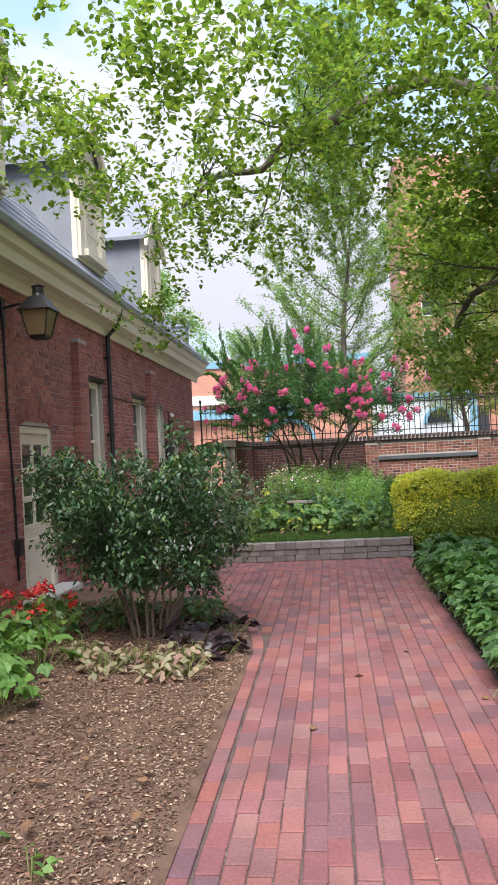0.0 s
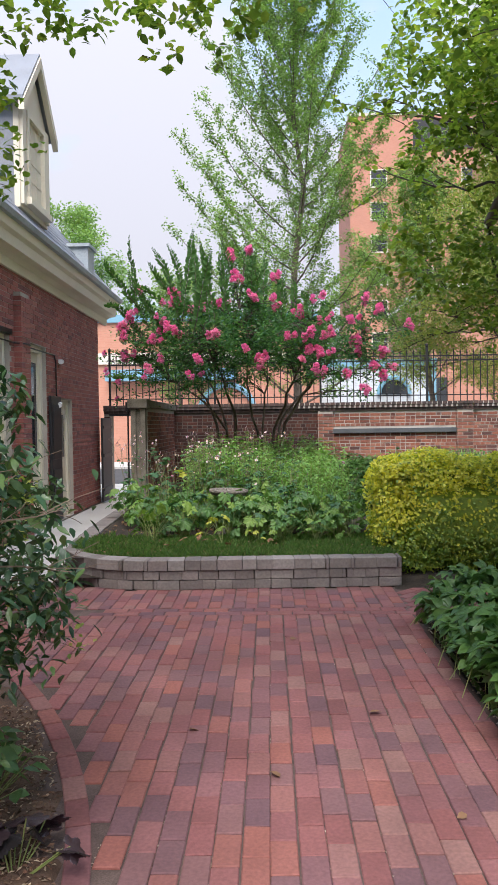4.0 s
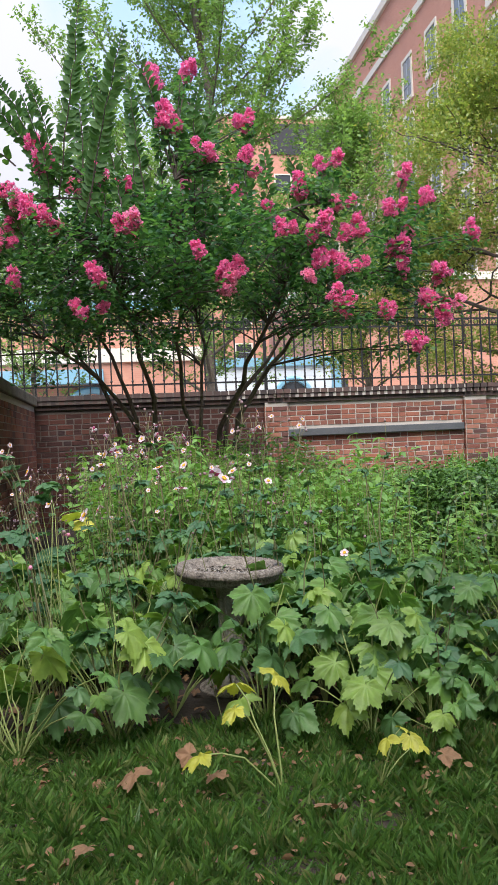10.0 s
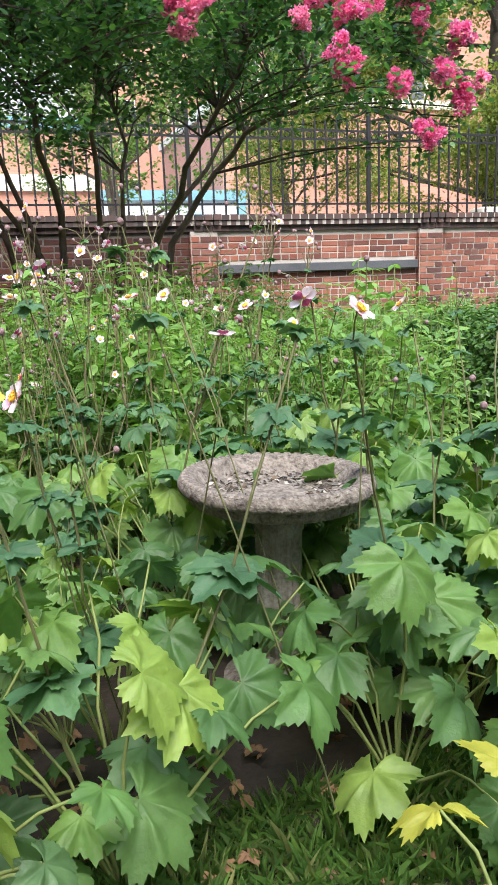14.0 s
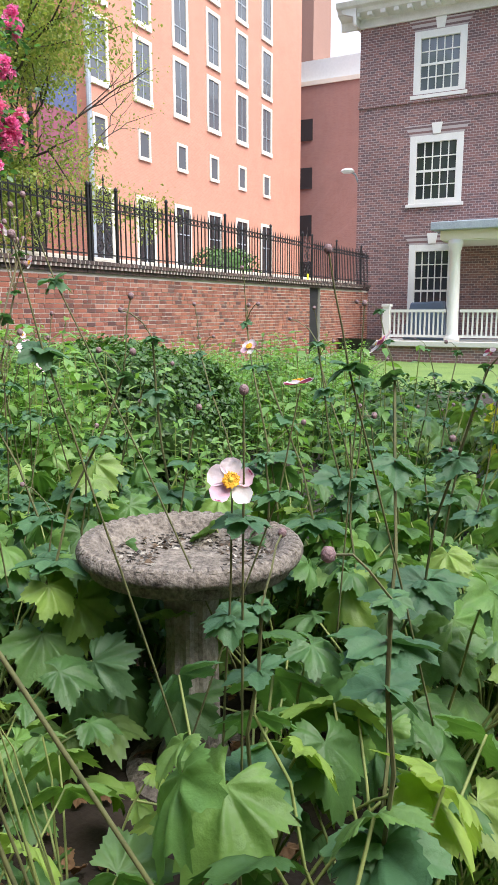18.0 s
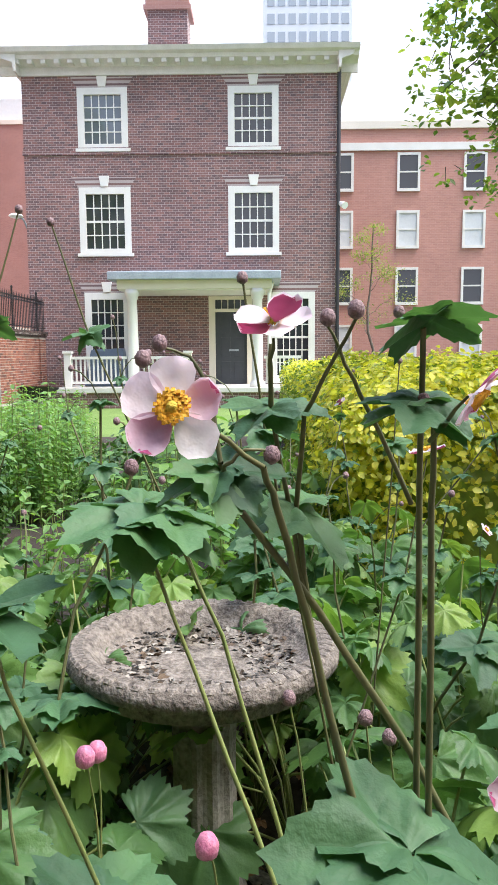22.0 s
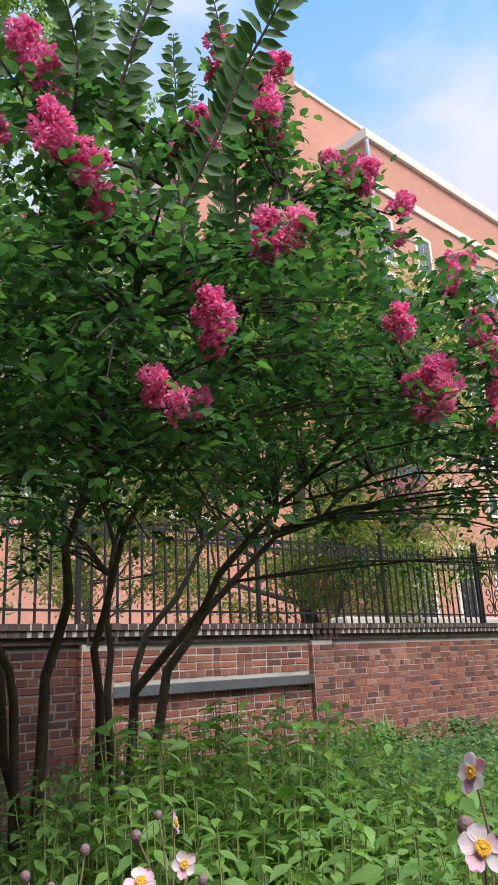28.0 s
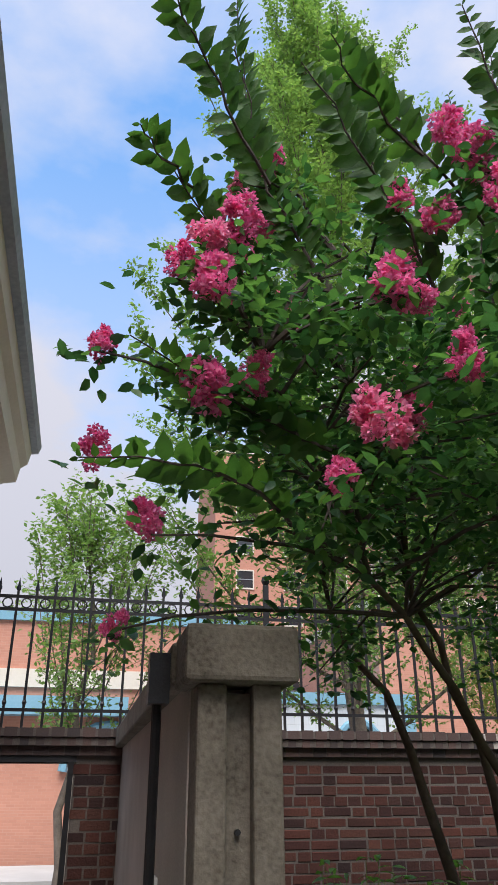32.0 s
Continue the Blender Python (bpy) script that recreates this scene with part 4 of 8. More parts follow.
part("ring_frieze", rings, m_iron, fence, "row of small iron rings", kind="stuff")


def spiral(cx, cz, r, turn, a0, way):
    return [(cx + r * (1 - 0.8 * k / 16) * math.cos(a0 + way * turn * k / 16), FY, cz + r * (1 - 0.8 * k / 16) * math.sin(a0 + way * turn * k / 16)) for k in range(17)]


for p in PANELS:
    for e in (p, p + 0.64):
        piece("fence_post", post_me, (e, FY, FZ), fence)
    sc = Geo()
    c = p + 0.32
    for z0 in (0.24, 0.62):
        for w in (-1, 1):
            sc.tube(spiral(c + w * 0.13, FZ + z0, 0.12, 7.5, 1.57, w), 0.009, 5)
            sc.tube(spiral(c + w * 0.13, FZ + z0 + 0.2, 0.09, 7.0, -1.57, -w), 0.009, 5)
    sc.tube([(c, FY, FZ + 0.1), (c, FY, FZ + 1.2)], 0.010, 6)
    sc.tube([(c - 0.16, FY, FZ + 0.94), (c - 0.06, FY, FZ + 1.12), (c, FY, FZ + 1.16), (c + 0.06, FY, FZ + 1.12), (c + 0.16, FY, FZ + 0.94)], 0.009, 5)
    sc.lathe([(0.0, 1.34), (0.02, 1.26), (0.008, 1.2)], 8, (c, FY, FZ))
    part("scroll_panel", sc, m_iron, fence, "ornate scrolled panel")
tagged(part("stone_kerb", box(5.2, 19.35, 0, 21.4, 19.65, 2.04), m_stonetrim, bevel=0.02), "pale stone kerb wall behind the fence", "kerb wall", kind="structure")
tagged(part("yellow_marker", box(16.28, FY - 0.03, FZ + 0.03, 16.36, FY - 0.012, FZ + 0.17), m_yellow), "small bright yellow tag tied to the iron fence", "tag")

# ---------------- gate ----------------
gate = thing("gate", (-3.1, 18.6, 0), "black iron gate leaf standing open by the wall", "gate")
part("leaf", box(-3.13, 17.95, 0.04, -3.09, 18.74, 1.66), m_blackpaint, gate, bevel=0.004)
for z in (0.25, 0.9, 1.45):
    part("rail", box(-3.09, 17.97, z, -3.07, 18.72, z + 0.06), m_iron, gate)
jamb = tagged(part("gate_jamb", box(-2.40, 18.72, 0, -2.365, 19.0, 1.70), m_iron), "thin black steel gate jamb", "gate jamb", kind="structure")
gf = thing("side_gate", (-2.3, 15.9, 0), "slim black iron gate frame beside the post", "gate")
part("upright", Geo().tube([(-2.13, 15.52, 0.0), (-2.13, 15.52, 1.86)], 0.014, 8), m_iron, gf)
part("latch_box", box(-2.16, 15.47, 1.74, -2.10, 15.53, 1.88), m_iron, gf)
part("bell_box", box(-2.12, 15.62, 1.18, -2.095, 15.72, 1.30), m_pale, gf, "pale grey box", bevel=0.005)


# ---------------- windows ----------------
def sash(name, y0, y1, z0, z1, x, face, cols_n, rows_n, mats, frame_w=0.11, sill=True, bar=0.022, deep=0.1, parent=None, key=False):
    """A sash window in a wall that faces along x (face 1 or -1). x is the wall's face."""
    w = thing(name, (x, (y0 + y1) / 2, z0), "", "") if parent is None else None
    host = w if w is not None else parent
    fr = Geo()
    a, b = x + face * 0.035, x - face * deep
    fr.box(a, y0, z0, b, y0 + frame_w, z1)
    fr.box(a, y1 - frame_w, z0, b, y1, z1)
    fr.box(a - face * 0.001, y0 + frame_w, z1 - frame_w, b, y1 - frame_w, z1)
    fr.box(a - face * 0.001, y0 + frame_w, z0, b, y1 - frame_w, z0 + frame_w * 0.7)
    win = part("window", fr, mats[0], host, bevel=0.006)
    iy0, iy1, iz0, iz1 = y0 + frame_w, y1 - frame_w, z0 + frame_w * 0.7, z1 - frame_w
    gx = x - face * 0.05
    mb = Geo()
    for i in range(1, cols_n):
        yy = iy0 + (iy1 - iy0) * i / cols_n
        mb.box(gx + face * 0.025, yy - bar / 2, iz0, gx, yy + bar / 2, iz1)
    for j in range(1, rows_n):
        zz = iz0 + (iz1 - iz0) * j / rows_n
        t = bar * 1.1 if j * 2 == rows_n else bar / 2
        mb.box(gx + face * 0.028, iy0, zz - t, gx, iy1, zz + t)
    part("muntins", mb, mats[0], win)
    part("pane", box(gx, iy0, iz0, gx - face * 0.01, iy1, iz1), mats[1], win)
    if sill:
        part("sill", box(x + face * 0.09, y0 - 0.07, z0 - 0.10, x - face * 0.05, y1 + 0.07, z0), mats[0], win, bevel=0.006)
    if key:
        ym = (y0 + y1) / 2
        part("keystone", Geo().loft([(x + face * 0.06, ym - 0.11, z1 + 0.02), (x - 0.0 * face, ym - 0.11, z1 + 0.02), (x, ym + 0.11, z1 + 0.02), (x + face * 0.06, ym + 0.11, z1 + 0.02)],
                                    [(x + face * 0.06, ym - 0.16, z1 + 0.33), (x, ym - 0.16, z1 + 0.33), (x, ym + 0.16, z1 + 0.33), (x + face * 0.06, ym + 0.16, z1 + 0.33)]), mats[0], win, bevel=0.006)
    return win


# ---------------- brick carriage house beside the path ----------------
HX = -3.25


def on_house(u, z, d):
    return (HX + d, u, z)


house = thing("carriage_house", (HX - 2, 8, 0), "dark red brick house with cream cornice and slate roof", "house", kind="structure")
HOLES = [(7.62, 8.58, 0.12, 2.06), (9.95, 10.75, 1.05, 2.80), (12.5, 13.36, 1.1, 2.72), (14.18, 14.92, 0.0, 2.70), (15.55, 16.35, 0.0, 1.95)]
body = Geo()
wall_body(body, on_house, -3.0, 18.35, -0.1, 3.62, HOLES, 0.0, -0.30)
part("wall_core", body, m_mortar, house, "dark mortar")
lay_bricks(house, on_house, -3.0, 18.35, 0.0, 3.60, HOLES, (8.6, 12.4, 1.8, 3.1), m_houseb, m_houseb1, seed=41, turn=90)
part("end_wall", box(HX - 6.0, 18.05, 0, HX - 0.001, 18.34, 3.62), m_mansion_x, house)
for a, b in ((9.42, 9.80), (13.52, 13.88)):
    g = Geo()
    for r in range(int(3.3 / 0.0677)):
        z = r * 0.0677
        for p, q in (((a, a + 0.19), (a + 0.19, b)) if r % 2 else ((a, a + 0.1), (a + 0.1, b))):
            g.box(HX - 0.01, p + 0.004, z + 0.004, HX + 0.11, q - 0.004, z + 0.063)
    pl = part("pilaster", box(HX - 0.01, a + 0.012, 0, HX + 0.102, b - 0.012, 3.3), m_mortar, house)
    part("pilaster_brickwork", g, m_houseb, pl, kind="stuff")
# cornice, gutter and roof
prof = [(0.0, 3.56), (0.05, 3.56), (0.06, 3.68), (0.14, 3.72), (0.24, 3.74), (0.26, 3.86), (0.31, 3.90), (0.33, 4.00), (0.0, 4.00)]
part("cornice", Geo().loft([(HX + a, -3.0, z) for a, z in prof], [(HX + a, 18.95, z) for a, z in prof]), m_cream, house, "cream painted moulded cornice")
RUN = [(0.33, 4.002), (0.38, 4.01), (0.40, 4.07), (0.36, 4.07), (0.20, 4.04)]
part("gutter", Geo().loft([(HX + a, -3.0, z) for a, z in RUN], [(HX + a, 18.98, z) for a, z in RUN]), m_lead, house, "grey metal gutter")
rf = Geo()
SL = math.tan(radians(50))
rows_n = 17
for r in range(rows_n):
    x = HX + 0.34 - r * 0.16
    z = 4.06 + (HX + 0.34 - x) * SL
    y = -3.0 + (0.1 if r % 2 else 0)
    while y < 18.7:
        x2, z2 = x - 0.19, z + 0.19 * SL
        rf.add([(x, y, z + 0.012), (x, y + 0.235, z + 0.012), (x2, y + 0.235, z2 - 0.004), (x2, y, z2 - 0.004), (x, y, z), (x, y + 0.235, z)], [(0, 1, 2, 3), (4, 5, 1, 0)])
        y += 0.24
part("roof_slates", rf, m_slate, house, "grey slate roof", kind="stuff")
part("roof_deck", Geo().loft([(HX + 0.28, -3, 4.02), (HX + 0.28, 18.9, 4.02), (HX + 0.28, 18.9, 3.94), (HX + 0.28, -3, 3.94)], [(HX - 2.42, -3, 4.02 + 2.70 * SL), (HX - 2.42, 18.9, 4.02 + 2.70 * SL), (HX - 2.42, 18.9, 3.94 + 2.70 * SL), (HX - 2.42, -3, 3.94 + 2.70 * SL)]), m_lead, house)
part("back_wall", box(HX - 6.3, -3.0, 0, HX - 6.0, 18.34, 7), m_mansion, house)
part("near_wall", box(HX - 6.0, -3.3, 0, HX - 0.001, -3.0, 6), m_mansion_x, house)
for yc in (6.9, 10.6, 14.6):
    d = thing("dormer", (HX - 0.3, yc, 4.5), "cream painted gabled dormer with a sash window", "dormer", "dormers on the slate roof")
    xf = HX - 0.02
    part("front", Geo().loft([(xf, yc - 0.62, 4.55), (xf, yc + 0.62, 4.55), (xf, yc + 0.62, 6.05), (xf, yc, 6.75), (xf, yc - 0.62, 6.05)], [(xf - 0.08, yc - 0.62, 4.55), (xf - 0.08, yc + 0.62, 4.55), (xf - 0.08, yc + 0.62, 6.05), (xf - 0.08, yc, 6.75), (xf - 0.08, yc - 0.62, 6.05)]), m_cream, d)
    for s in (-1, 1):
        part("cheek", box(xf - 1.5, yc + s * 0.62, 4.4, xf - 0.08, yc + s * 0.56, 6.03), m_slate, d, "slate clad cheek")
        a, b = Vector((xf + 0.12, yc + s * 0.80, 5.93)), Vector((xf + 0.12, yc, 6.86))
        part("gable_roof", Geo().loft([a, b, b + Vector((0, 0, 0.07)), a + Vector((0, 0, 0.07))], [q + Vector((-2.3, 0, 0)) for q in (a, b, b + Vector((0, 0, 0.07)), a + Vector((0, 0, 0.07)))]), m_slate, d, "slate gable roof")
        part("raking_trim", Geo().loft([q + Vector((0.02, 0, -0.13)) for q in (a, b)] + [q + Vector((0.02, 0, 0.02)) for q in (b, a)], [q + Vector((-0.06, 0, -0.13)) for q in (a, b)] + [q + Vector((-0.06, 0, 0.02)) for q in (b, a)]), m_cream, d)
        part("pilaster", box(xf, yc + s * 0.60, 4.6, xf + 0.05, yc + s * 0.46, 5.98), m_cream, d)
    sash("window", yc - 0.42, yc + 0.42, 4.72, 5.95, xf + 0.03, 1, 3, 4, (m_cream, m_glass_sky), 0.08, True, 0.02, 0.05, d)
ch = thing("chimney_stub", (HX - 0.25, 17.6, 4.3), "short grey lead-capped roof vent", "vent")
part("body", box(HX - 0.25, 17.3, 4.2, HX + 0.1, 17.75, 4.78), m_lead, ch)
part("cap", box(HX - 0.29, 17.25, 4.78, HX + 0.14, 17.80, 4.84), m_lead, ch)
# door with an arched brick head
door = thing("house_door", (HX, 8.1, 0.12), "cream painted door with six glass panes under a brick arch", "door")
part("frame", Geo().box(HX - 0.12, 7.62, 0.12, HX - 0.02, 7.70, 2.05).box(HX - 0.12, 8.50, 0.12, HX - 0.02, 8.58, 2.05).box(HX - 0.12, 7.70, 1.97, HX - 0.022, 8.50, 2.05), m_cream, door)
lf = Geo().box(HX - 0.10, 7.70, 0.14, HX - 0.055, 8.50, 0.84)
for y0, y1 in ((7.70, 7.80), (8.40, 8.50), (8.07, 8.13)):
    lf.box(HX - 0.10, y0, 0.84, HX - 0.055, y1, 1.97)
for z0 in (0.84, 1.17, 1.50, 1.84):
    lf.box(HX - 0.10, 7.80, z0, HX - 0.056, 8.40, z0 + (0.07 if z0 < 1.8 else 0.13))
part("leaf", lf, m_cream, door, bevel=0.005)
part("lower_panel", box(HX - 0.056, 7.82, 0.26, HX - 0.045, 8.38, 0.74), m_cream, door, bevel=0.008)
part("pane", box(HX - 0.085, 7.78, 0.9, HX - 0.075, 8.42, 1.86), m_glass, door, "dark glass")
part("knob", Geo().lathe([(0.0, 0.03), (0.025, 0.02), (0.025, -0.02), (0.0, -0.03)], 10, (HX - 0.02, 7.76, 1.02)), m_iron, door, "dark metal knob")
arch = Geo()
for k in range(15):
    a = radians(62 + 56 * k / 14)
    for r0, r1 in ((0.97, 1.07), (1.08, 1.18)):
        cy, cz = 8.1, 2.06 - 0.86
        p = [(HX + 0.012, cy - math.cos(a + e) * r, cz + math.sin(a + e) * r) for e, r in ((-0.031, r0), (0.031, r0), (0.031, r1), (-0.031, r1))]
        arch.loft([(x - 0.05, y, z) for x, y, z in p], p)
part("brick_arch", arch, m_houseb, door, "arch of red bricks", kind="stuff")
tagged(part("door_step", box(HX - 0.3, 7.5, -0.05, HX + 0.28, 8.7, 0.11), m_concrete, bevel=0.015), "pale stone door step", "step", kind="structure")
for i, (a, b, c, d) in enumerate(HOLES[1:3]):
    w = thing("house_window", (HX, (a + b) / 2, c), "cream painted sash window in the brick wall", "window", "windows of the carriage house")
    sash("window", a, b, c, d, HX - 0.10, 1, 2, 4, (m_cream, m_glass), 0.09, True, 0.02, 0.08, w)
    part("lintel", box(HX - 0.04, a - 0.08, d, HX + 0.016, b + 0.08, d + 0.07), m_iron, w, "dark steel lintel")
for a, b, c, d in HOLES[3:]:
    w = thing("side_door", (HX, (a + b) / 2, c), "cream framed side door in the brick wall", "door", "side doors of the carriage house")
    part("frame", Geo().box(HX - 0.15, a, c, HX - 0.06, a + 0.1, d).box(HX - 0.15, b - 0.1, c, HX - 0.06, b, d).box(HX - 0.15, a + 0.1, d - 0.1, HX - 0.061, b - 0.1, d), m_cream, w)
    part("leaf", box(HX - 0.14, a + 0.1, c, HX - 0.10, b - 0.1, d - 0.1), m_cream, w)
    part("pane", box(HX - 0.10, a + 0.2, c + 1.0, HX - 0.092, b - 0.2, d - 0.25), m_glass, w, "dark glass")
shut = thing("open_shutter", (HX + 0.2, 15.1, 0), "black panelled door leaf standing open", "door")
part("leaf", box(HX + 0.02, 14.96, 0.03, HX + 0.06, 15.5, 1.98), m_blackpaint, shut, bevel=0.005)
for z0, z1 in ((0.15, 0.85), (1.0, 1.85)):
    part("panel", box(HX + 0.06, 15.02, z0, HX + 0.072, 15.44, z1), m_blackpaint, shut, bevel=0.006)
# lantern on its bracket
lx, ly, lz = HX + 0.42, 7.30, 2.98
lan = thing("wall_lantern", (HX, ly, 3.2), "black iron gas lantern with amber panes on the wall", "lantern")
part("bracket", Geo().tube([(HX, ly, 3.30), (HX + 0.2, ly, 3.34), (lx - 0.1, ly, 3.28), (lx - 0.1, ly, 3.15)], 0.016, 8).box(HX, ly - 0.05, 3.1, HX + 0.02, ly + 0.05, 3.42), m_iron, lan)
sq = lambda h, z: [(lx - h, ly - h, z), (lx + h, ly - h, z), (lx + h, ly + h, z), (lx - h, ly + h, z)]
part("base", Geo().loft(sq(0.075, lz - 0.04), sq(0.095, lz)), m_iron, lan)
part("glazing", Geo().loft(sq(0.088, lz), sq(0.142, lz + 0.26)), m_amber, lan, "amber glass panes")
ribs = Geo()
for p, q in zip(sq(0.092, lz), sq(0.148, lz + 0.26)):
    ribs.tube([p, q], 0.009, 4)
part("ribs", ribs, m_iron, lan)
part("hood", Geo().loft(sq(0.185, lz + 0.26), sq(0.075, lz + 0.42)), m_iron, lan, bevel=0.008)
part("chimney", Geo().lathe([(0.075, 0.42), (0.06, 0.45), (0.06, 0.52), (0.075, 0.53), (0.0, 0.56)], 12, (lx, ly, lz)), m_iron, lan)
cond = thing("conduit", (HX, 7.2, 0.4), "thin black cable pipe fixed to the brick wall", "pipe")
part("pipe", Geo().tube([(HX + 0.02, 7.28, 3.3), (HX + 0.02, 7.30, 2.2), (HX + 0.02, 7.38, 1.2), (HX + 0.02, 7.40, 0.35)], 0.014, 6), m_iron, cond)
part("junction_box", box(HX + 0.006, 7.34, 0.62, HX + 0.07, 7.46, 0.80), m_iron, cond)
ds = thing("downspout", (HX, 10.95, 0), "black round downspout on the brick wall", "downspout")
part("pipe", Geo().tube([(HX + 0.30, 10.95, 3.98), (HX + 0.24, 10.95, 3.72), (HX + 0.07, 10.95, 3.55), (HX + 0.07, 10.95, 0.1)], 0.038, 8), m_blackpaint, ds)
for z in (0.8, 2.0, 3.2):
    part("strap", box(HX + 0.006, 10.89, z, HX + 0.11, 11.01, z + 0.03), m_iron, ds)
for (yy, zz), lab in (((15.6, 2.55), "small white security camera on the brick wall"), ((15.45, 1.86), "white security camera on the brick wall")):
    c = thing("security_camera", (HX, yy, zz), lab, "camera", "cameras on the brick wall")
    part("mount", box(HX, yy - 0.03, zz - 0.03, HX + 0.06, yy + 0.03, zz + 0.03), m_pale, c)
    part("housing", Geo().tube([(HX + 0.04, yy + 0.05, zz), (HX + 0.08, yy - 0.13, zz - 0.02)], 0.04, 10), m_pale, c)
cab = thing("cable_run", (HX, 14, 2.6), "black cable along the brick wall", "cable")
part("cable", Geo().tube([(HX + 0.02, 10.9, 2.62), (HX + 0.02, 13.45, 2.62), (HX + 0.13, 13.6, 2.62), (HX + 0.13, 13.8, 2.62), (HX + 0.02, 13.95, 2.62), (HX + 0.02, 15.3, 2.62), (HX + 0.02, 15.38, 2.5), (HX + 0.02, 15.38, 1.9)], 0.011, 5), m_iron, cab)
note = thing("notice_sign", (HX, 9.1, 1.5), "small blue and white notice on the brick wall", "sign")
part("plate", box(HX + 0.008, 9.02, 1.42, HX + 0.014, 9.22, 1.68), m_pale, note)
part("blue_field", box(HX + 0.014, 9.03, 1.53, HX + 0.017, 9.21, 1.67), m_bluetrim, note, "blue upper field")
part("red_bar", box(HX + 0.014, 9.04, 1.44, HX + 0.017, 9.20, 1.48), m_redpetal, note, "red bar")


# ---------------- brick mansion across the lawn ----------------
MX = 21.6
ZG = -0.30
mansion = thing("brick_mansion", (MX + 4, 14.7, ZG), "three storey dark brick house with white trim", "house", kind="structure")
M_WIN = [(16.27, 17.79, 7.41, 9.17), (11.74, 13.26, 7.41, 9.17), (16.24, 17.82, 4.32, 6.28), (11.72, 13.27, 4.32, 6.28), (16.34, 17.74, 0.42, 3.12), (10.62, 11.98, 0.42, 3.12)]
M_DOOR = (12.55, 13.90, 0.30, 3.0)


def on_mansion(u, z, d):
    return (MX - d, u, z)


body = Geo()
wall_body(body, on_mansion, 10.0, 19.45, ZG, 9.5, [*M_WIN, M_DOOR], 0.0, -0.35)
part("front_wall", body, m_mansion, mansion, "dark flemish bond brick")
part("side_wall", box(MX + 0.351, 19.1, ZG, MX + 9, 19.45, 9.5), m_mansion_x, mansion)
part("side_wall", box(MX + 0.351, 10.0, ZG, MX + 9, 10.35, 9.5), m_mansion_x, mansion)
part("belt_course", box(MX - 0.05, 9.97, 7.22, MX + 0.01, 19.48, 7.34), m_mansion, mansion, bevel=0.01)
part("belt_course", box(MX - 0.03, 9.98, 7.34, MX + 0.01, 19.47, 7.44), m_mansion, mansion)
part("interior_back", box(MX + 5, 10.36, ZG, MX + 5.1, 19.09, 9.4), m_doordark, mansion)
part("roof_deck", box(MX - 0.4, 9.6, 10.0, MX + 9.3, 19.9, 10.14), m_lead, mansion, "grey flat roof")
prof = [(0.0, 9.5), (0.07, 9.5), (0.09, 9.73), (0.14, 9.76), (0.42, 9.85), (0.46, 9.95), (0.58, 10.0), (0.64, 10.12), (0.0, 10.12)]
part("cornice", Geo().loft([(MX - a, 9.40, z) for a, z in prof], [(MX - a, 20.05, z) for a, z in prof]), m_offwhite, mansion, "white moulded cornice")
part("side_cornice", Geo().loft([(MX - 0.5, 19.45 + a, z) for a, z in prof], [(MX + 9.3, 19.45 + a, z) for a, z in prof]), m_offwhite, mansion)
part("side_cornice", Geo().loft([(MX - 0.5, 10.0 - a, z) for a, z in prof], [(MX + 9.3, 10.0 - a, z) for a, z in prof]), m_offwhite, mansion)
mod_me = chamfered(0.30, 0.16, 0.13, 0.02, "modillion", m_offwhite)
for i in range(25):
    piece("modillion", mod_me, (MX - 0.27, 9.95 + i * 0.396, 9.785), mansion)
part("downpipe", Geo().tube([(MX - 0.06, 9.94, 9.7), (MX - 0.06, 9.94, ZG)], 0.06, 8), m_blackpaint, mansion, "dark downpipe")
for i, (a, b, c, d) in enumerate(M_WIN):
    w = thing("mansion_window", (MX, (a + b) / 2, c), "white framed multi-pane sash window in dark brick", "window", "windows of the brick mansion")
    sash("window", a, b, c, d, MX + 0.02, -1, 5 if i else 5, 4 if i < 4 else 6, (m_white, m_glass_sky if i == 0 else m_glass), 0.2, i < 6, 0.03, 0.12, w, i not in (5,))
    part("brick_jack_arch", Geo().loft([(MX - 0.012, a, d), (MX - 0.012, b, d), (MX - 0.012, b + 0.18, d + 0.3), (MX - 0.012, a - 0.18, d + 0.3)], [(MX + 0.05, a, d), (MX + 0.05, b, d), (MX + 0.05, b + 0.18, d + 0.3), (MX + 0.05, a - 0.18, d + 0.3)]), m_mansion_x, w)
md = thing("mansion_door", (MX, 13.2, 0.3), "dark panelled front door with a transom window", "door")
a, b, c, d = M_DOOR
part("frame", Geo().box(MX - 0.03, a, c, MX + 0.15, a + 0.17, d).box(MX - 0.03, b - 0.2, c, MX + 0.15, b, d).box(MX - 0.03, a + 0.17, d - 0.1, MX + 0.15, b - 0.2, d).box(MX - 0.02, a + 0.17, 2.52, MX + 0.15, b - 0.2, 2.62), m_cream, md)
part("leaf", box(MX + 0.06, a + 0.17, c, MX + 0.11, b - 0.2, 2.52), m_doordark, md, bevel=0.006)
for y0 in (a + 0.27, a + 0.68):
    for z0, z1 in ((0.45, 1.0), (1.15, 1.75), (1.9, 2.4)):
        part("panel", box(MX + 0.045, y0, z0, MX + 0.062, y0 + 0.3, z1), m_doordark, md, bevel=0.006)
part("transom", box(MX + 0.08, a + 0.17, 2.62, MX + 0.09, b - 0.2, d - 0.1), m_glass, md)
for i in range(1, 5):
    part("transom_bar", box(MX + 0.06, a + 0.17 + i * 0.196 - 0.012, 2.62, MX + 0.08, a + 0.17 + i * 0.196 + 0.012, d - 0.1), m_cream, md)
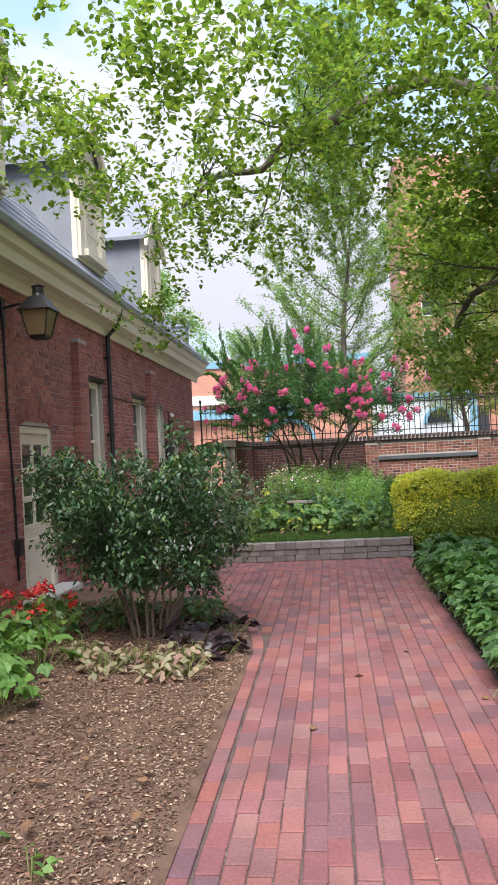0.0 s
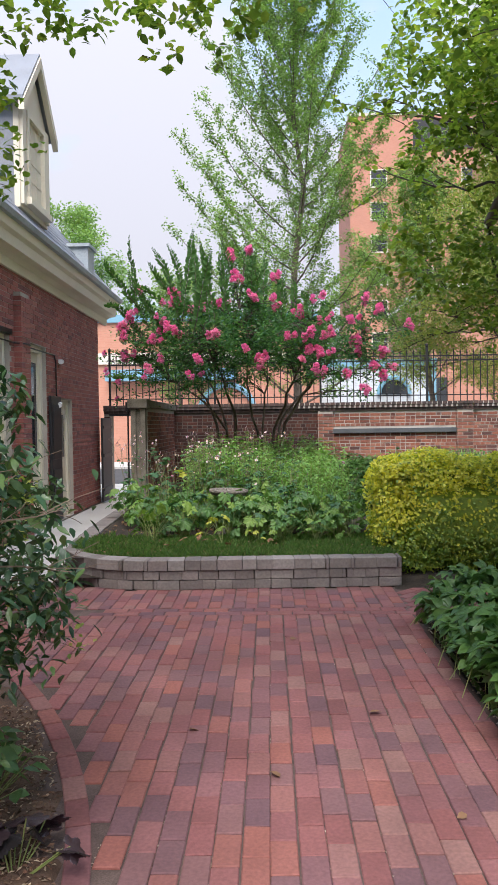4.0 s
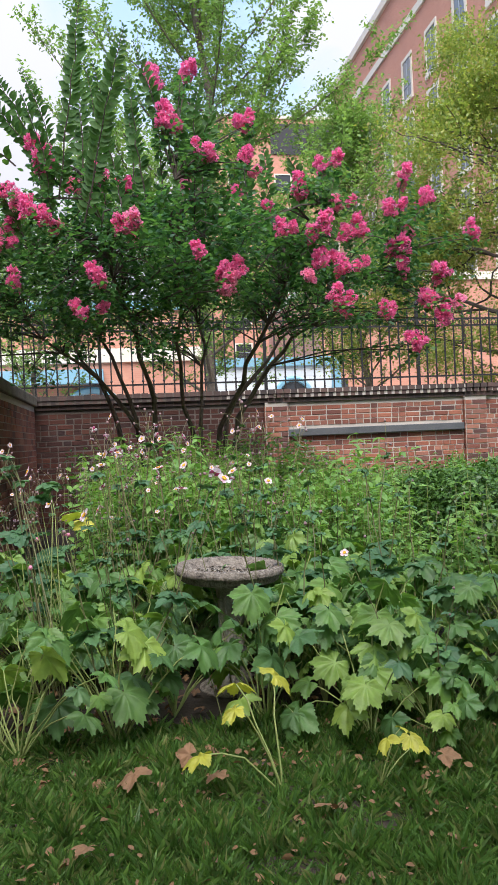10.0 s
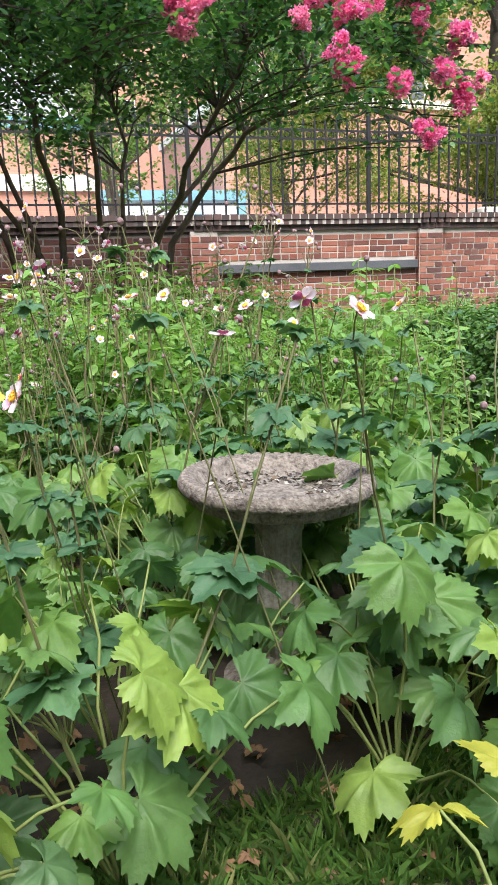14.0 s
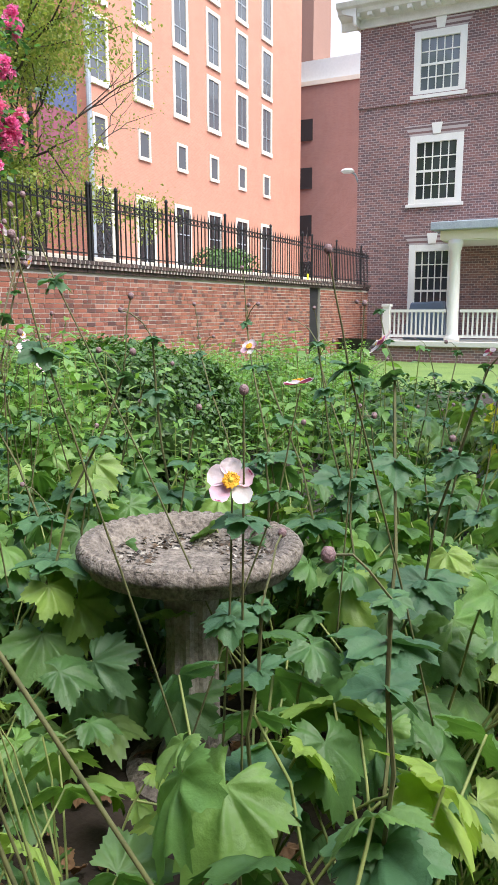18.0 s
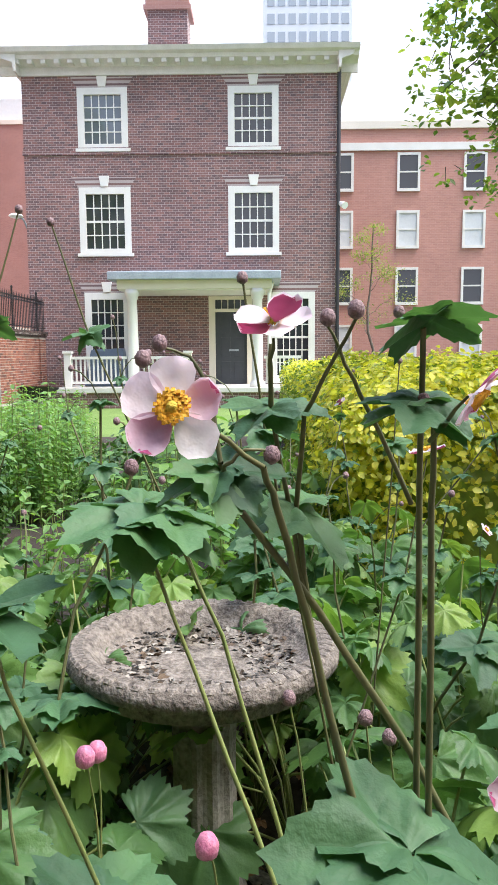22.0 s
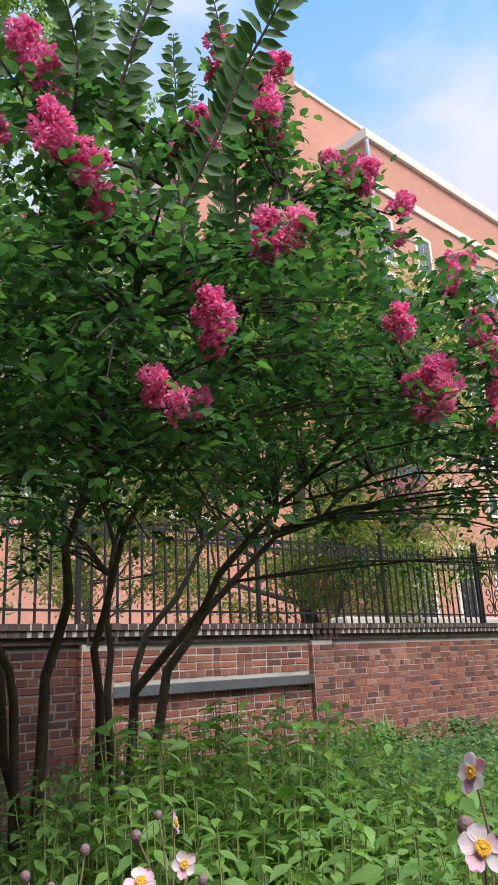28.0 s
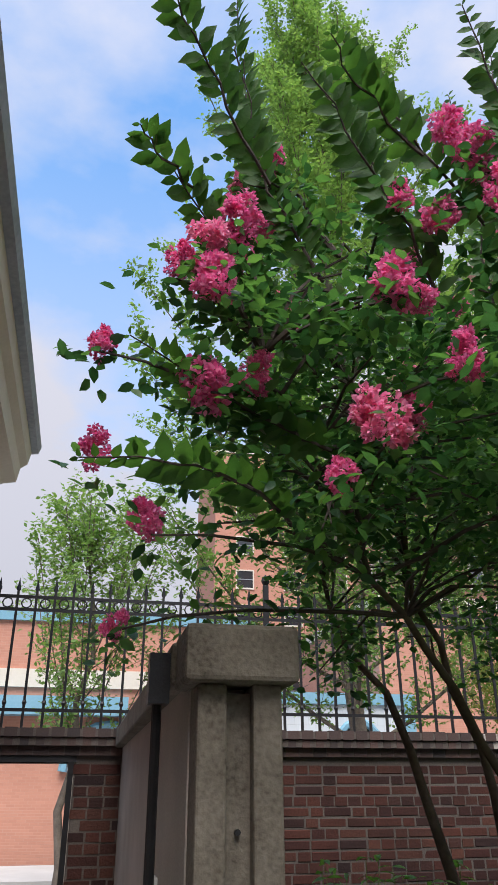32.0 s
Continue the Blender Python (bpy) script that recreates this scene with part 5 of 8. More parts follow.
part("letter_plate", box(MX + 0.04, 12.98, 1.32, MX + 0.06, 13.28, 1.38), m_lead, md, "metal letter plate")
PX = 19.4
porch = thing("front_porch", (20.4, 14.2, ZG), "white columned porch with a pale flat roof and railing", "porch")
part("floor_slab", box(PX - 0.2, 10.9, 0.16, MX - 0.001, 18.1, 0.30), m_offwhite, porch, "white porch floor edge", bevel=0.01)
part("brick_base", box(PX - 0.12, 11.0, ZG - 0.1, MX - 0.001, 18.0, 0.16), m_mansion, porch, "red brick base")
part("entablature", box(PX + 0.05, 11.97, 3.05, MX - 0.001, 16.32, 3.30), m_cream, porch, bevel=0.01)
part("roof", box(PX - 0.15, 11.72, 3.30, MX - 0.001, 16.55, 3.52), m_lead, porch, "pale blue-grey metal roof", bevel=0.02)
part("flashing", box(MX - 0.12, 12.0, 3.52, MX - 0.001, 16.3, 3.78), m_lead, porch, "stepped lead flashing")
part("ceiling", box(PX + 0.1, 12.02, 3.02, MX - 0.001, 16.27, 3.048), m_white, porch)
for yy in (15.92, 12.38):
    col = part("column", Geo().lathe([(0.0, 0.0), (0.22, 0.0), (0.22, 0.10), (0.18, 0.16), (0.165, 0.2), (0.155, 1.2), (0.135, 2.45), (0.17, 2.5), (0.17, 2.55), (0.21, 2.62), (0.21, 2.75), (0, 2.75)], 20, (PX + 0.22, yy, 0.30)), m_white, porch, smooth=True)
part("porch_downspout", Geo().tube([(PX + 0.1, 11.95, 3.2), (PX + 0.15, 12.05, 2.9), (PX + 0.15, 12.05, 0.3)], 0.045, 8), m_white, porch)
rl = thing("porch_railing", (PX, 15, 0.3), "white painted wooden porch railing with square balusters", "railing")
for y0, y1 in ((16.1, 17.75), (14.4, 15.72), (11.15, 12.2)):
    part("top_rail", box(PX + 0.16, y0, 1.10, PX + 0.28, y1, 1.18), m_white, rl)
    part("bottom_rail", box(PX + 0.18, y0, 0.40, PX + 0.26, y1, 0.47), m_white, rl)
    k = y0 + 0.07
    while k < y1:
        part("baluster", box(PX + 0.2, k, 0.47, PX + 0.24, k + 0.045, 1.10), m_white, rl)
        k += 0.125
for yy in (17.8, 14.36):
    part("newel", Geo().box(PX + 0.12, yy - 0.10, 0.3, PX + 0.32, yy + 0.10, 1.26).box(PX + 0.09, yy - 0.13, 1.26, PX + 0.35, yy + 0.13, 1.33), m_white, rl, bevel=0.008)
gr = thing("covered_grill", (20.5, 16.7, 0.3), "covered dark blue barbecue grill on the porch", "grill")
part("cover", Geo().loft([(20.2, 16.2, 0.3), (20.8, 16.2, 0.3), (20.8, 17.5, 0.3), (20.2, 17.5, 0.3)], [(20.3, 16.35, 1.42), (20.7, 16.35, 1.42), (20.7, 17.3, 1.38), (20.3, 17.3, 1.38)]), m_bluedoor, gr, bevel=0.05)
bench = thing("lawn_barrow", (18.6, 18.5, ZG), "black wheelbarrow tray parked by the wall", "wheelbarrow")
part("tray", Geo().loft([(18.3, 18.1, ZG + 0.35), (18.8, 18.1, ZG + 0.35), (18.8, 18.6, ZG + 0.35), (18.3, 18.6, ZG + 0.35)], [(18.1, 17.9, ZG + 0.7), (19.0, 17.9, ZG + 0.62), (19.0, 18.75, ZG + 0.62), (18.1, 18.75, ZG + 0.7)]), m_blackpaint, bench)
part("wheel", Geo().tube([(18.2, 18.33, ZG + 0.2), (18.2, 18.41, ZG + 0.2)], 0.2, 14), m_iron, bench)
part("leg", Geo().tube([(18.75, 18.2, ZG + 0.38), (18.75, 18.2, ZG)], 0.02, 6), m_iron, bench)
part("leg", Geo().tube([(18.75, 18.5, ZG + 0.38), (18.75, 18.5, ZG)], 0.02, 6), m_iron, bench)
chim = thing("mansion_chimney", (MX + 3, 15.2, 10.4), "red brick chimney with a stepped dark cap", "chimney")
part("stack", box(MX + 2, 14.62, 10.1, MX + 3, 15.90, 12.2), m_mansion, chim)
part("cap", box(MX + 1.9, 14.50, 12.2, MX + 3.1, 16.02, 12.34), m_darkred, chim)
part("cap", box(MX + 1.95, 14.56, 12.34, MX + 3.05, 15.96, 12.52), m_darkred, chim)
fl = thing("flood_light", (MX, 9.9, 5.6), "small white flood light on the house corner", "lamp")
part("arm", Geo().tube([(MX - 0.02, 9.98, 5.72), (MX - 0.2, 9.85, 5.74)], 0.02, 6), m_pale, fl)
part("head", Geo().tube([(MX - 0.14, 9.88, 5.72), (MX - 0.34, 9.76, 5.62)], [0.07, 0.11], 10), m_pale, fl)


# ---------------- neighbouring buildings ----------------
def block(name, x0, y0, z0, x1, y1, z1, mats, label, roof=None):
    """A plain building: four walls of coursed brick and a roof."""
    t = thing(name, ((x0 + x1) / 2, (y0 + y1) / 2, z0), label, "building", kind="structure")
    part("wall", box(x0, y0, z0, x1, y0 + 0.4, z1), mats[0], t)
    part("wall", box(x0, y1 - 0.4, z0, x1, y1, z1), mats[0], t)
    part("wall", box(x0, y0 + 0.401, z0, x0 + 0.4, y1 - 0.401, z1), mats[1], t)
    part("wall", box(x1 - 0.4, y0 + 0.401, z0, x1, y1 - 0.401, z1), mats[1], t)
    part("roof", box(x0 - 0.1, y0 - 0.1, z1, x1 + 0.1, y1 + 0.1, z1 + 0.3), roof or m_stonetrim, t, "pale coping and roof")
    return t


win_cache = {}


def facade_window(parent, at, axis, w, h, frame_w, trim, pane, rails=(0.33,), mullion=True):
    """A window set on a far facade: trim frame with a glazed pane behind it. axis y: faces -y; x: faces -x."""
    key = (axis, w, h, frame_w, trim.name, pane.name)
    if key not in win_cache:
        g, p = Geo(), Geo()

        def b(u0, z0, u1, z1, d0, d1, t):
            if axis == "y":
                t.box(u0, -d1, z0, u1, -d0, z1)
            else:
                t.box(-d1, u0, z0, -d0, u1, z1)
        b(-w / 2 - frame_w, -frame_w * 1.2, w / 2 + frame_w, 0, -0.1, 0.09, g)
        b(-w / 2 - frame_w, h, w / 2 + frame_w, h + frame_w, -0.1, 0.06, g)
        b(-w / 2 - frame_w, 0, -w / 2, h, -0.1, 0.06, g)
        b(w / 2, 0, w / 2 + frame_w, h, -0.1, 0.06, g)
        me = g.mesh("window_frame")
        me.materials.append(trim)
        b(-w / 2, 0, w / 2, h, -0.1, 0.012, p)
        pm = p.mesh("pane")
        pm.materials.append(pane)
        s = Geo()
        if mullion:
            b(-0.03, 0, 0.03, h, 0.0, 0.035, s)
        for r in rails:
            b(-w / 2, h * r - 0.03, w / 2, h * r + 0.03, 0.0, 0.04, s)
        sm = s.mesh("sash_bars")
        sm.materials.append(m_lead if trim is m_stonetrim else trim)
        win_cache[key] = (me, pm, sm)
    me, pm, sm = win_cache[key]
    win = new("window", me)
    win.matrix_basis = Matrix.Translation(at)
    win.parent = parent
    win.matrix_parent_inverse = parent.matrix_basis.inverted()
    for n, q in (("pane", pm), ("sash_bars", sm)):
        o = new(n, q)
        o.parent = win
    return win


ob_mats = (m_orange, m_orange_y)
tall = block("orange_apartment_block", 25.6, 33.0, -0.5, 49.0, 48, 28.6, ob_mats, "tall orange brick building with cream window surrounds")
part("cornice", box(25.4, 32.8, 28.2, 46.6, 33.0, 28.75), m_stonetrim, tall, "cream stone cornice")
part("band", box(25.5, 32.88, 25.2, 46.6, 33.0, 25.65), m_stonetrim, tall, "cream stone band")
part("parapet_block", box(46.6, 32.98, 28.95, 48.6, 47, 29.6), m_orange_y, tall)
foot = [(20.0, 38.1), (22.9, 35.4), (27.0, 39.8), (24.1, 42.5)]
part("penthouse", Geo().loft([(x, y, 20.0) for x, y in foot], [(x, y, 34.0) for x, y in foot]), m_orange_y, tall, "plain brick penthouse")
part("penthouse_coping", Geo().loft([(x, y, 34.0) for x, y in foot], [(x, y, 34.2) for x, y in foot]), m_stonetrim, tall)
part("setback", box(23.2, 36.0, 20.0, 46.0, 36.4, 32.7), m_orange, tall, "set-back top storey")
part("setback_coping", box(23.1, 35.9, 32.7, 46.1, 36.5, 32.95), m_stonetrim, tall)
part("return_cornice", box(25.4, 33.0, 28.2, 25.6, 36.0, 28.75), m_stonetrim, tall)
part("return_band", box(25.5, 33.0, 25.2, 25.6, 36.0, 25.65), m_stonetrim, tall)
part("downspout", Geo().tube([(25.45, 32.85, 0), (25.45, 32.85, 28)], 0.12, 8), m_lead, tall, "grey downspout")
part("base_course", box(25.6, 32.85, -0.5, 48.9, 33.0, 2.6), m_stonetrim, tall, "pale stone base")
for i in range(6):
    x = 43.4 - i * 3.42
    for z in (21.1, 17.75, 14.4, 11.05):
        facade_window(tall, (x, 33.0, z), "y", 1.15, 2.5, 0.2, m_stonetrim, m_glass_sky)
    facade_window(tall, (x, 33.0, 8.4), "y", 0.75, 1.1, 0.14, m_stonetrim, m_glass_sky, (), False)
    facade_window(tall, (x, 33.0, 3.1), "y", 1.3, 3.3, 0.18, m_stonetrim, m_glass, (0.6,))
westw = block("orange_west_wing", 17.0, 38.5, -0.5, 25.59, 65.5, 28.6, ob_mats, "orange brick wing with rows of cream framed windows")
part("cornice", box(16.8, 38.3, 28.2, 17.0, 65.7, 28.75), m_stonetrim, westw, "cream stone cornice")
part("band", box(16.88, 38.4, 25.2, 17.0, 65.6, 25.65), m_stonetrim, westw, "cream stone band")
for i in range(7):
    y = 40.6 + i * 3.42
    for z in (21.1, 17.75, 14.4, 11.05, 7.7, 4.3):
        facade_window(westw, (17.0, y, z), "x", 1.15, 2.3, 0.2, m_stonetrim, m_glass_sky)
farw = block("orange_far_wing", 8.6, 80, -0.5, 30, 92, 32.5, ob_mats, "far orange brick wing with small windows")
part("louvre", box(15.0, 79.9, 29.0, 23.5, 80.0, 32.0), m_blackpaint, farw, "dark roof louvre")
for i in range(4):
    for z in (25.4, 22.1, 18.8, 15.5, 12.2, 8.9):
        facade_window(farw, (11.5 + i * 4.6, 80.0, z), "y", 1.5, 1.6, 0.12, m_stonetrim, m_glass, (0.5,), False)
lowb = block("low_orange_shop", -34, 34, -0.5, 2.2, 44, 5.7, ob_mats, "low orange brick shop with blue coping", m_bluetrim)
part("awning", box(-6.5, 33.5, 3.3, -1.2, 34.0, 3.75), m_bluetrim, lowb, "pale blue fascia")
part("white_band", box(-34, 33.9, 4.0, 2.2, 34.0, 4.45), m_stonetrim, lowb, "white stone band")
part("arched_fanlight", Geo().tube([(-1.6 + 1.1 * math.cos(k * 0.314), 33.9, 2.0 + 1.1 * math.sin(k * 0.314)) for k in range(11)], 0.12, 6), m_bluetrim, lowb, "blue arched trim")
part("blue_door", box(-8.2, 33.9, 0.0, -7.1, 34.0, 2.3), m_bluedoor, lowb, "slate blue panelled door")
part("door_frame", Geo().box(-8.4, 33.86, 0, -8.2, 34, 2.5).box(-7.1, 33.86, 0, -6.9, 34, 2.5).box(-8.2, 33.86, 2.3, -7.1, 34, 2.5), m_white, lowb)
for i in range(4):
    facade_window(lowb, (-26 + i * 4.6, 34.0, 1.2), "y", 1.7, 1.9, 0.15, m_stonetrim, m_glass_sky)
whiteb = block("pale_block_building", 2.21, 34.2, -0.5, 6.85, 42, 3.75, (m_paleblock, m_paleblock), "low pale block building with blue trim", m_bluetrim)
part("blue_corner", box(6.6, 34.05, 0, 6.9, 34.2, 3.75), m_bluetrim, whiteb, "pale blue corner trim")
part("arch_window", Geo().tube([(5.2 + 0.62 * math.cos(k * 0.314), 34.1, 2.62 + 0.68 * math.sin(k * 0.314)) for k in range(11)], 0.10, 6), m_bluetrim, whiteb, "blue arched window trim")
part("arch_glass", Geo().loft([(5.2 + 0.58 * math.cos(k * 0.314), 34.12, 2.62 + 0.64 * math.sin(k * 0.314)) for k in range(11)], [(5.2 + 0.58 * math.cos(k * 0.314), 34.18, 2.62 + 0.64 * math.sin(k * 0.314)) for k in range(11)]), m_glass, whiteb)
side_b = block("street_side_building", 6.9, 36.5, -0.5, 16.9, 46, 7.2, ob_mats, "low orange brick building beside the pale block")
part("dark_doorway", box(7.1, 36.4, 0, 7.9, 36.5, 3.4), m_doordark, side_b, "dark doorway")
gar = thing("parked_van", (12, 24.5, 0), "white van parked in the street", "vehicle")
part("body", Geo().loft([(10.6, 23.6, 0.4), (14.6, 23.6, 0.4), (14.6, 25.4, 0.4), (10.6, 25.4, 0.4)], [(11.3, 23.75, 2.3), (14.5, 23.75, 2.3), (14.5, 25.25, 2.3), (11.3, 25.25, 2.3)]), m_pale, gar, bevel=0.12)
for xx in (11.5, 13.8):
    for yy in (23.58, 25.2):
        wh = part("wheel", Geo().tube([(xx, yy, 0.33), (xx, yy + 0.2, 0.33)], 0.33, 16), m_iron, gar, "black tyre")
part("windscreen", Geo().loft([(10.98, 23.9, 1.3), (10.98, 25.1, 1.3), (10.93, 25.1, 1.3), (10.93, 23.9, 1.3)], [(11.27, 23.95, 2.1), (11.27, 25.05, 2.1), (11.2, 25.05, 2.1), (11.2, 23.95, 2.1)]), m_glass, gar)
brown = block("brown_brick_offices", 52, 8, -0.5, 75, 36, 17.2, (m_darkred, m_darkred), "dull red brick offices with dark strip windows")
for z in (3.2, 6.6, 10.0, 13.4):
    part("strip_window", box(51.9, 33.3, z, 52.0, 35.6, z + 1.5), m_glass, brown, "dark strip window")
part("roof_screen", box(52.3, 12, 17.5, 60, 35.8, 19.0), m_tower, brown, "pale grey roof screen")
part("stair_shaft", box(60, 36.6, 17.5, 64, 39.2, 31.2), m_shaft, brown, "brown stair shaft")
wingr = block("red_brick_wing", 30, -14, -0.5, 42, 9.3, 10.3, (m_redwing, m_redwing), "red brick wing with white sash windows")
part("white_band", box(29.9, -14, 9.45, 30.0, 9.3, 9.75), m_white, wingr, "white stone band")
part("roof_house", box(33, 2, 10.6, 40, 9, 13.2), m_tower, wingr, "pale grey roof room")
for i in range(7):
    for j, z in enumerate((7.95, 5.65, 3.35, 1.0)):
        facade_window(wingr, (30.0, 8.95 - i * 2.72, z), "x", 0.74, 1.32, 0.10, m_white, m_glass if j in (0, 2) else m_curtain, (0.5,), False)
tower = thing("glass_tower", (160, 2, 0), "far pale apartment tower with banded windows", "building", kind="structure")
part("shaft", box(150, -5.2, 0, 165, 12.0, 78.2), m_tower, tower)
part("roof_plant", box(152, -3, 78.2, 163, 10, 79.6), m_lead, tower, "grey roof plant")
for k in range(11):
    for j in range(8):
        part("window_bay", box(149.9, -4.6 + j * 2.05, 41.3 + k * 3.3, 150, -3.2 + j * 2.05, 43.2 + k * 3.3), m_tower_glass, tower)
sl = thing("street_lamp", (21.0, 19.55, 5.3), "grey street lamp on an arm beside the brick house", "street lamp")
part("arm", Geo().tube([(21.7, 19.46, 5.1), (21.5, 19.5, 5.32), (21.1, 19.52, 5.36)], 0.035, 8), m_lead, sl)
part("head", Geo().lathe([(0, 0.09), (0.15, 0.06), (0.22, 0.0), (0.16, -0.05), (0, -0.06)], 12, (20.9, 19.54, 5.33)), m_pale, sl)
bp = thing("banner_pole", (10.3, 22.4, 0), "dark lamp pole with a faded plum banner", "banner")
part("pole", Geo().tube([(10.3, 22.4, 0), (10.3, 22.4, 6.25)], 0.055, 8), m_iron, bp)
part("cloth", box(10.5, 22.40, 3.9, 11.75, 22.42, 5.3), m_banner, bp, "plum lower cloth")
part("cloth_top", box(10.5, 22.40, 5.3, 11.75, 22.42, 6.0), m_bannerblue, bp, "blue upper cloth")
part("rod", Geo().tube([(10.3, 22.4, 6.03), (11.85, 22.4, 6.03)], 0.02, 6), m_iron, bp)


# ---------------- plants ----------------
def rotz(a):
    return Matrix.Rotation(a, 4, "Z")


def curve_pts(p, q, n=5, sag=0.0, wob=0.0, rng=random):
    """Points from p to q that bow by sag and wander by wob."""
    p, q = Vector(p), Vector(q)
    out = []
    for i in range(n):
        t = i / (n - 1)
        w = Vector((rng.uniform(-1, 1), rng.uniform(-1, 1), rng.uniform(-0.6, 0.6))) * wob * math.sin(math.pi * t)
        out.append(p.lerp(q, t) + Vector((0, 0, sag * math.sin(math.pi * t))) + w)
    return out


def taper(r0, r1, n):
    return [r0 + (r1 - r0) * i / (n - 1) for i in range(n)]


def ramify(g, rng, start, way, length, radius, depth, tips, fan=0.6, lift=0.15, kids=(3, 4), shrink=0.62):
    """A limb with side limbs; gathers the ends of the last order in tips."""
    way = way.normalized()
    end = start + way * length + Vector((0, 0, lift * length))
    pts = curve_pts(start, end, 5, 0.0, length * 0.07, rng)
    g.tube(pts, taper(radius, radius * 0.5, 5), 6 if radius > 0.02 else 4, False)
    if depth == 0:
        tips.append((pts[-1], way))
        tips.append((pts[3], way))
        return
    for k in range(rng.randint(*kids)):
        i = rng.choice((2, 3, 4))
        side = Vector((rng.gauss(0, 1), rng.gauss(0, 1), rng.gauss(0, 0.6)))
        ramify(g, rng, pts[i], way + side * fan, length * shrink * rng.uniform(0.75, 1.2), radius * 0.5, depth - 1, tips, fan, lift, kids, shrink)


def around(tips, per, spread, rng, flat=0.8):
    """Leaf places round the tips."""
    c = np.array([list(p) for p, _ in tips])
    k = np.repeat(c, per, 0)
    off = rng.normal(0, 1, k.shape)
    off /= np.linalg.norm(off, axis=1)[:, None] + 1e-6
    off *= (rng.uniform(0, 1, len(k)) ** 0.5)[:, None] * spread
    off[:, 2] *= flat
    return k + off


# ---- crape myrtle ----
mrng, mnp = random.Random(4), np.random.default_rng(4)
myrtle = thing("crape_myrtle", (-0.2, 16.5, 0.25), "crape myrtle with pink flower heads over the raised bed", "tree")
CANES_AT = [
    [(-0.42, 16.40, 0.2), (-0.62, 16.40, 1.5), (-0.93, 16.35, 2.3), (-1.30, 15.8, 2.9), (-1.6, 15.2, 3.2)],
    [(-0.40, 16.45, 0.2), (-0.60, 16.30, 1.4), (-1.10, 15.9, 2.0), (-1.60, 15.4, 2.4), (-1.9, 15.1, 2.7)],
    [(-0.38, 16.40, 0.2), (-0.45, 16.30, 1.5), (-0.60, 15.7, 2.2), (-0.80, 15.0, 2.7), (-0.9, 14.6, 3.1)],
    [(0.00, 16.55, 0.2), (-0.04, 16.50, 1.2), (-0.20, 16.1, 2.0), (-0.25, 15.4, 2.6), (-0.3, 14.7, 3.2)],
    [(0.03, 16.50, 0.2), (0.00, 16.50, 1.4), (0.10, 16.6, 2.2), (0.00, 16.7, 3.0), (-0.1, 16.6, 3.6)],
    [(0.06, 16.50, 0.2), (0.38, 16.50, 1.5), (0.80, 16.2, 2.1), (1.10, 15.5, 2.5), (1.5, 14.9, 2.7)],
    [(0.05, 16.55, 0.2), (0.20, 16.55, 1.4), (0.50, 15.9, 2.15), (0.65, 15.1, 2.7), (0.75, 14.6, 3.0)],
    [(0.10, 16.50, 0.2), (0.30, 16.70, 1.5), (0.90, 16.8, 2.3), (1.40, 16.5, 2.8), (1.6, 16.2, 3.2)],
    [(-0.45, 16.5, 0.2), (-0.80, 16.70, 1.5), (-1.20, 16.7, 2.3), (-1.50, 16.5, 3.0)]]
hubs = []
for line in CANES_AT:
    pts = []
    for p, q in zip(line, line[1:]):
        pts += curve_pts(p, q, 5, 0, 0.055, mrng)[:-1]
    pts.append(Vector(line[-1]))
    r = mrng.uniform(0.022, 0.036)
    part("stem", Geo().tube(pts[:-1], taper(r, r * 0.12, len(pts) - 1), 8, False), m_bark_myrtle, myrtle, smooth=True)
    hubs += [p for p in pts if p.z > 1.5]
HEADS = [(-0.38, 3.96), (-0.18, 4.06), (-1.16, 3.44), (-1.78, 3.56), (-0.35, 3.61), (0.26, 3.63), (-1.9, 3.15), (-1.97, 3.01), (-1.37, 3.06), (-0.74, 3.19), (-0.66, 2.77), (-1.14, 2.85), (-1.53, 2.77), (-0.8, 2.45), (-0.91, 2.25), (-1.57, 2.35), (-1.97, 2.56), (0.52, 3.08), (0.74, 3.29), (0.14, 3.29), (-0.06, 3.32), (0.36, 2.73), (0.65, 2.79), (0.78, 2.99), (0.96, 2.79), (1.26, 2.98), (1.36, 2.71), (0.62, 2.55), (0.82, 2.52), (-0.16, 2.58), (0.08, 2.47), (-0.05, 2.37), (0.71, 2.31), (0.85, 2.27), (1.14, 2.24), (1.55, 2.35), (1.53, 2.03), (1.72, 2.17), (1.81, 2.6), (1.89, 2.36), (2.15, 2.99), (1.72, 3.19), (1.47, 3.35), (1.34, 2.57)]
heads = [(x, 14.45 + 0.45 * (x / 1.7) ** 2 + 0.45 * max(0.0, z - 2.9), z, mrng.uniform(0.9, 1.35)) for x, z in HEADS]
heads += [(x + mrng.uniform(-0.12, 0.12), y + 0.05, z - mrng.uniform(-0.08, 0.12), mrng.uniform(0.6, 0.95)) for x, y, z, _ in heads]
heads += [(-1.17, 14.87, 3.30, 1.1), (-1.26, 14.64, 2.90, 1.2), (-1.43, 15.0, 2.93, 1.0), (-1.41, 14.99, 2.48, 0.8), (-1.39, 14.76, 2.50, 0.9), (-1.79, 15.17, 3.26, 1.0), (-0.57, 14.94, 2.85, 0.9), (-0.58, 14.5, 2.80, 1.1), (-1.98, 15.0, 2.86, 1.1), (-2.28, 15.0, 2.62, 0.7), (-2.25, 15.1, 2.35, 0.8), (-2.1, 15.2, 2.2, 0.9), (-2.2, 15.4, 1.98, 0.6)]
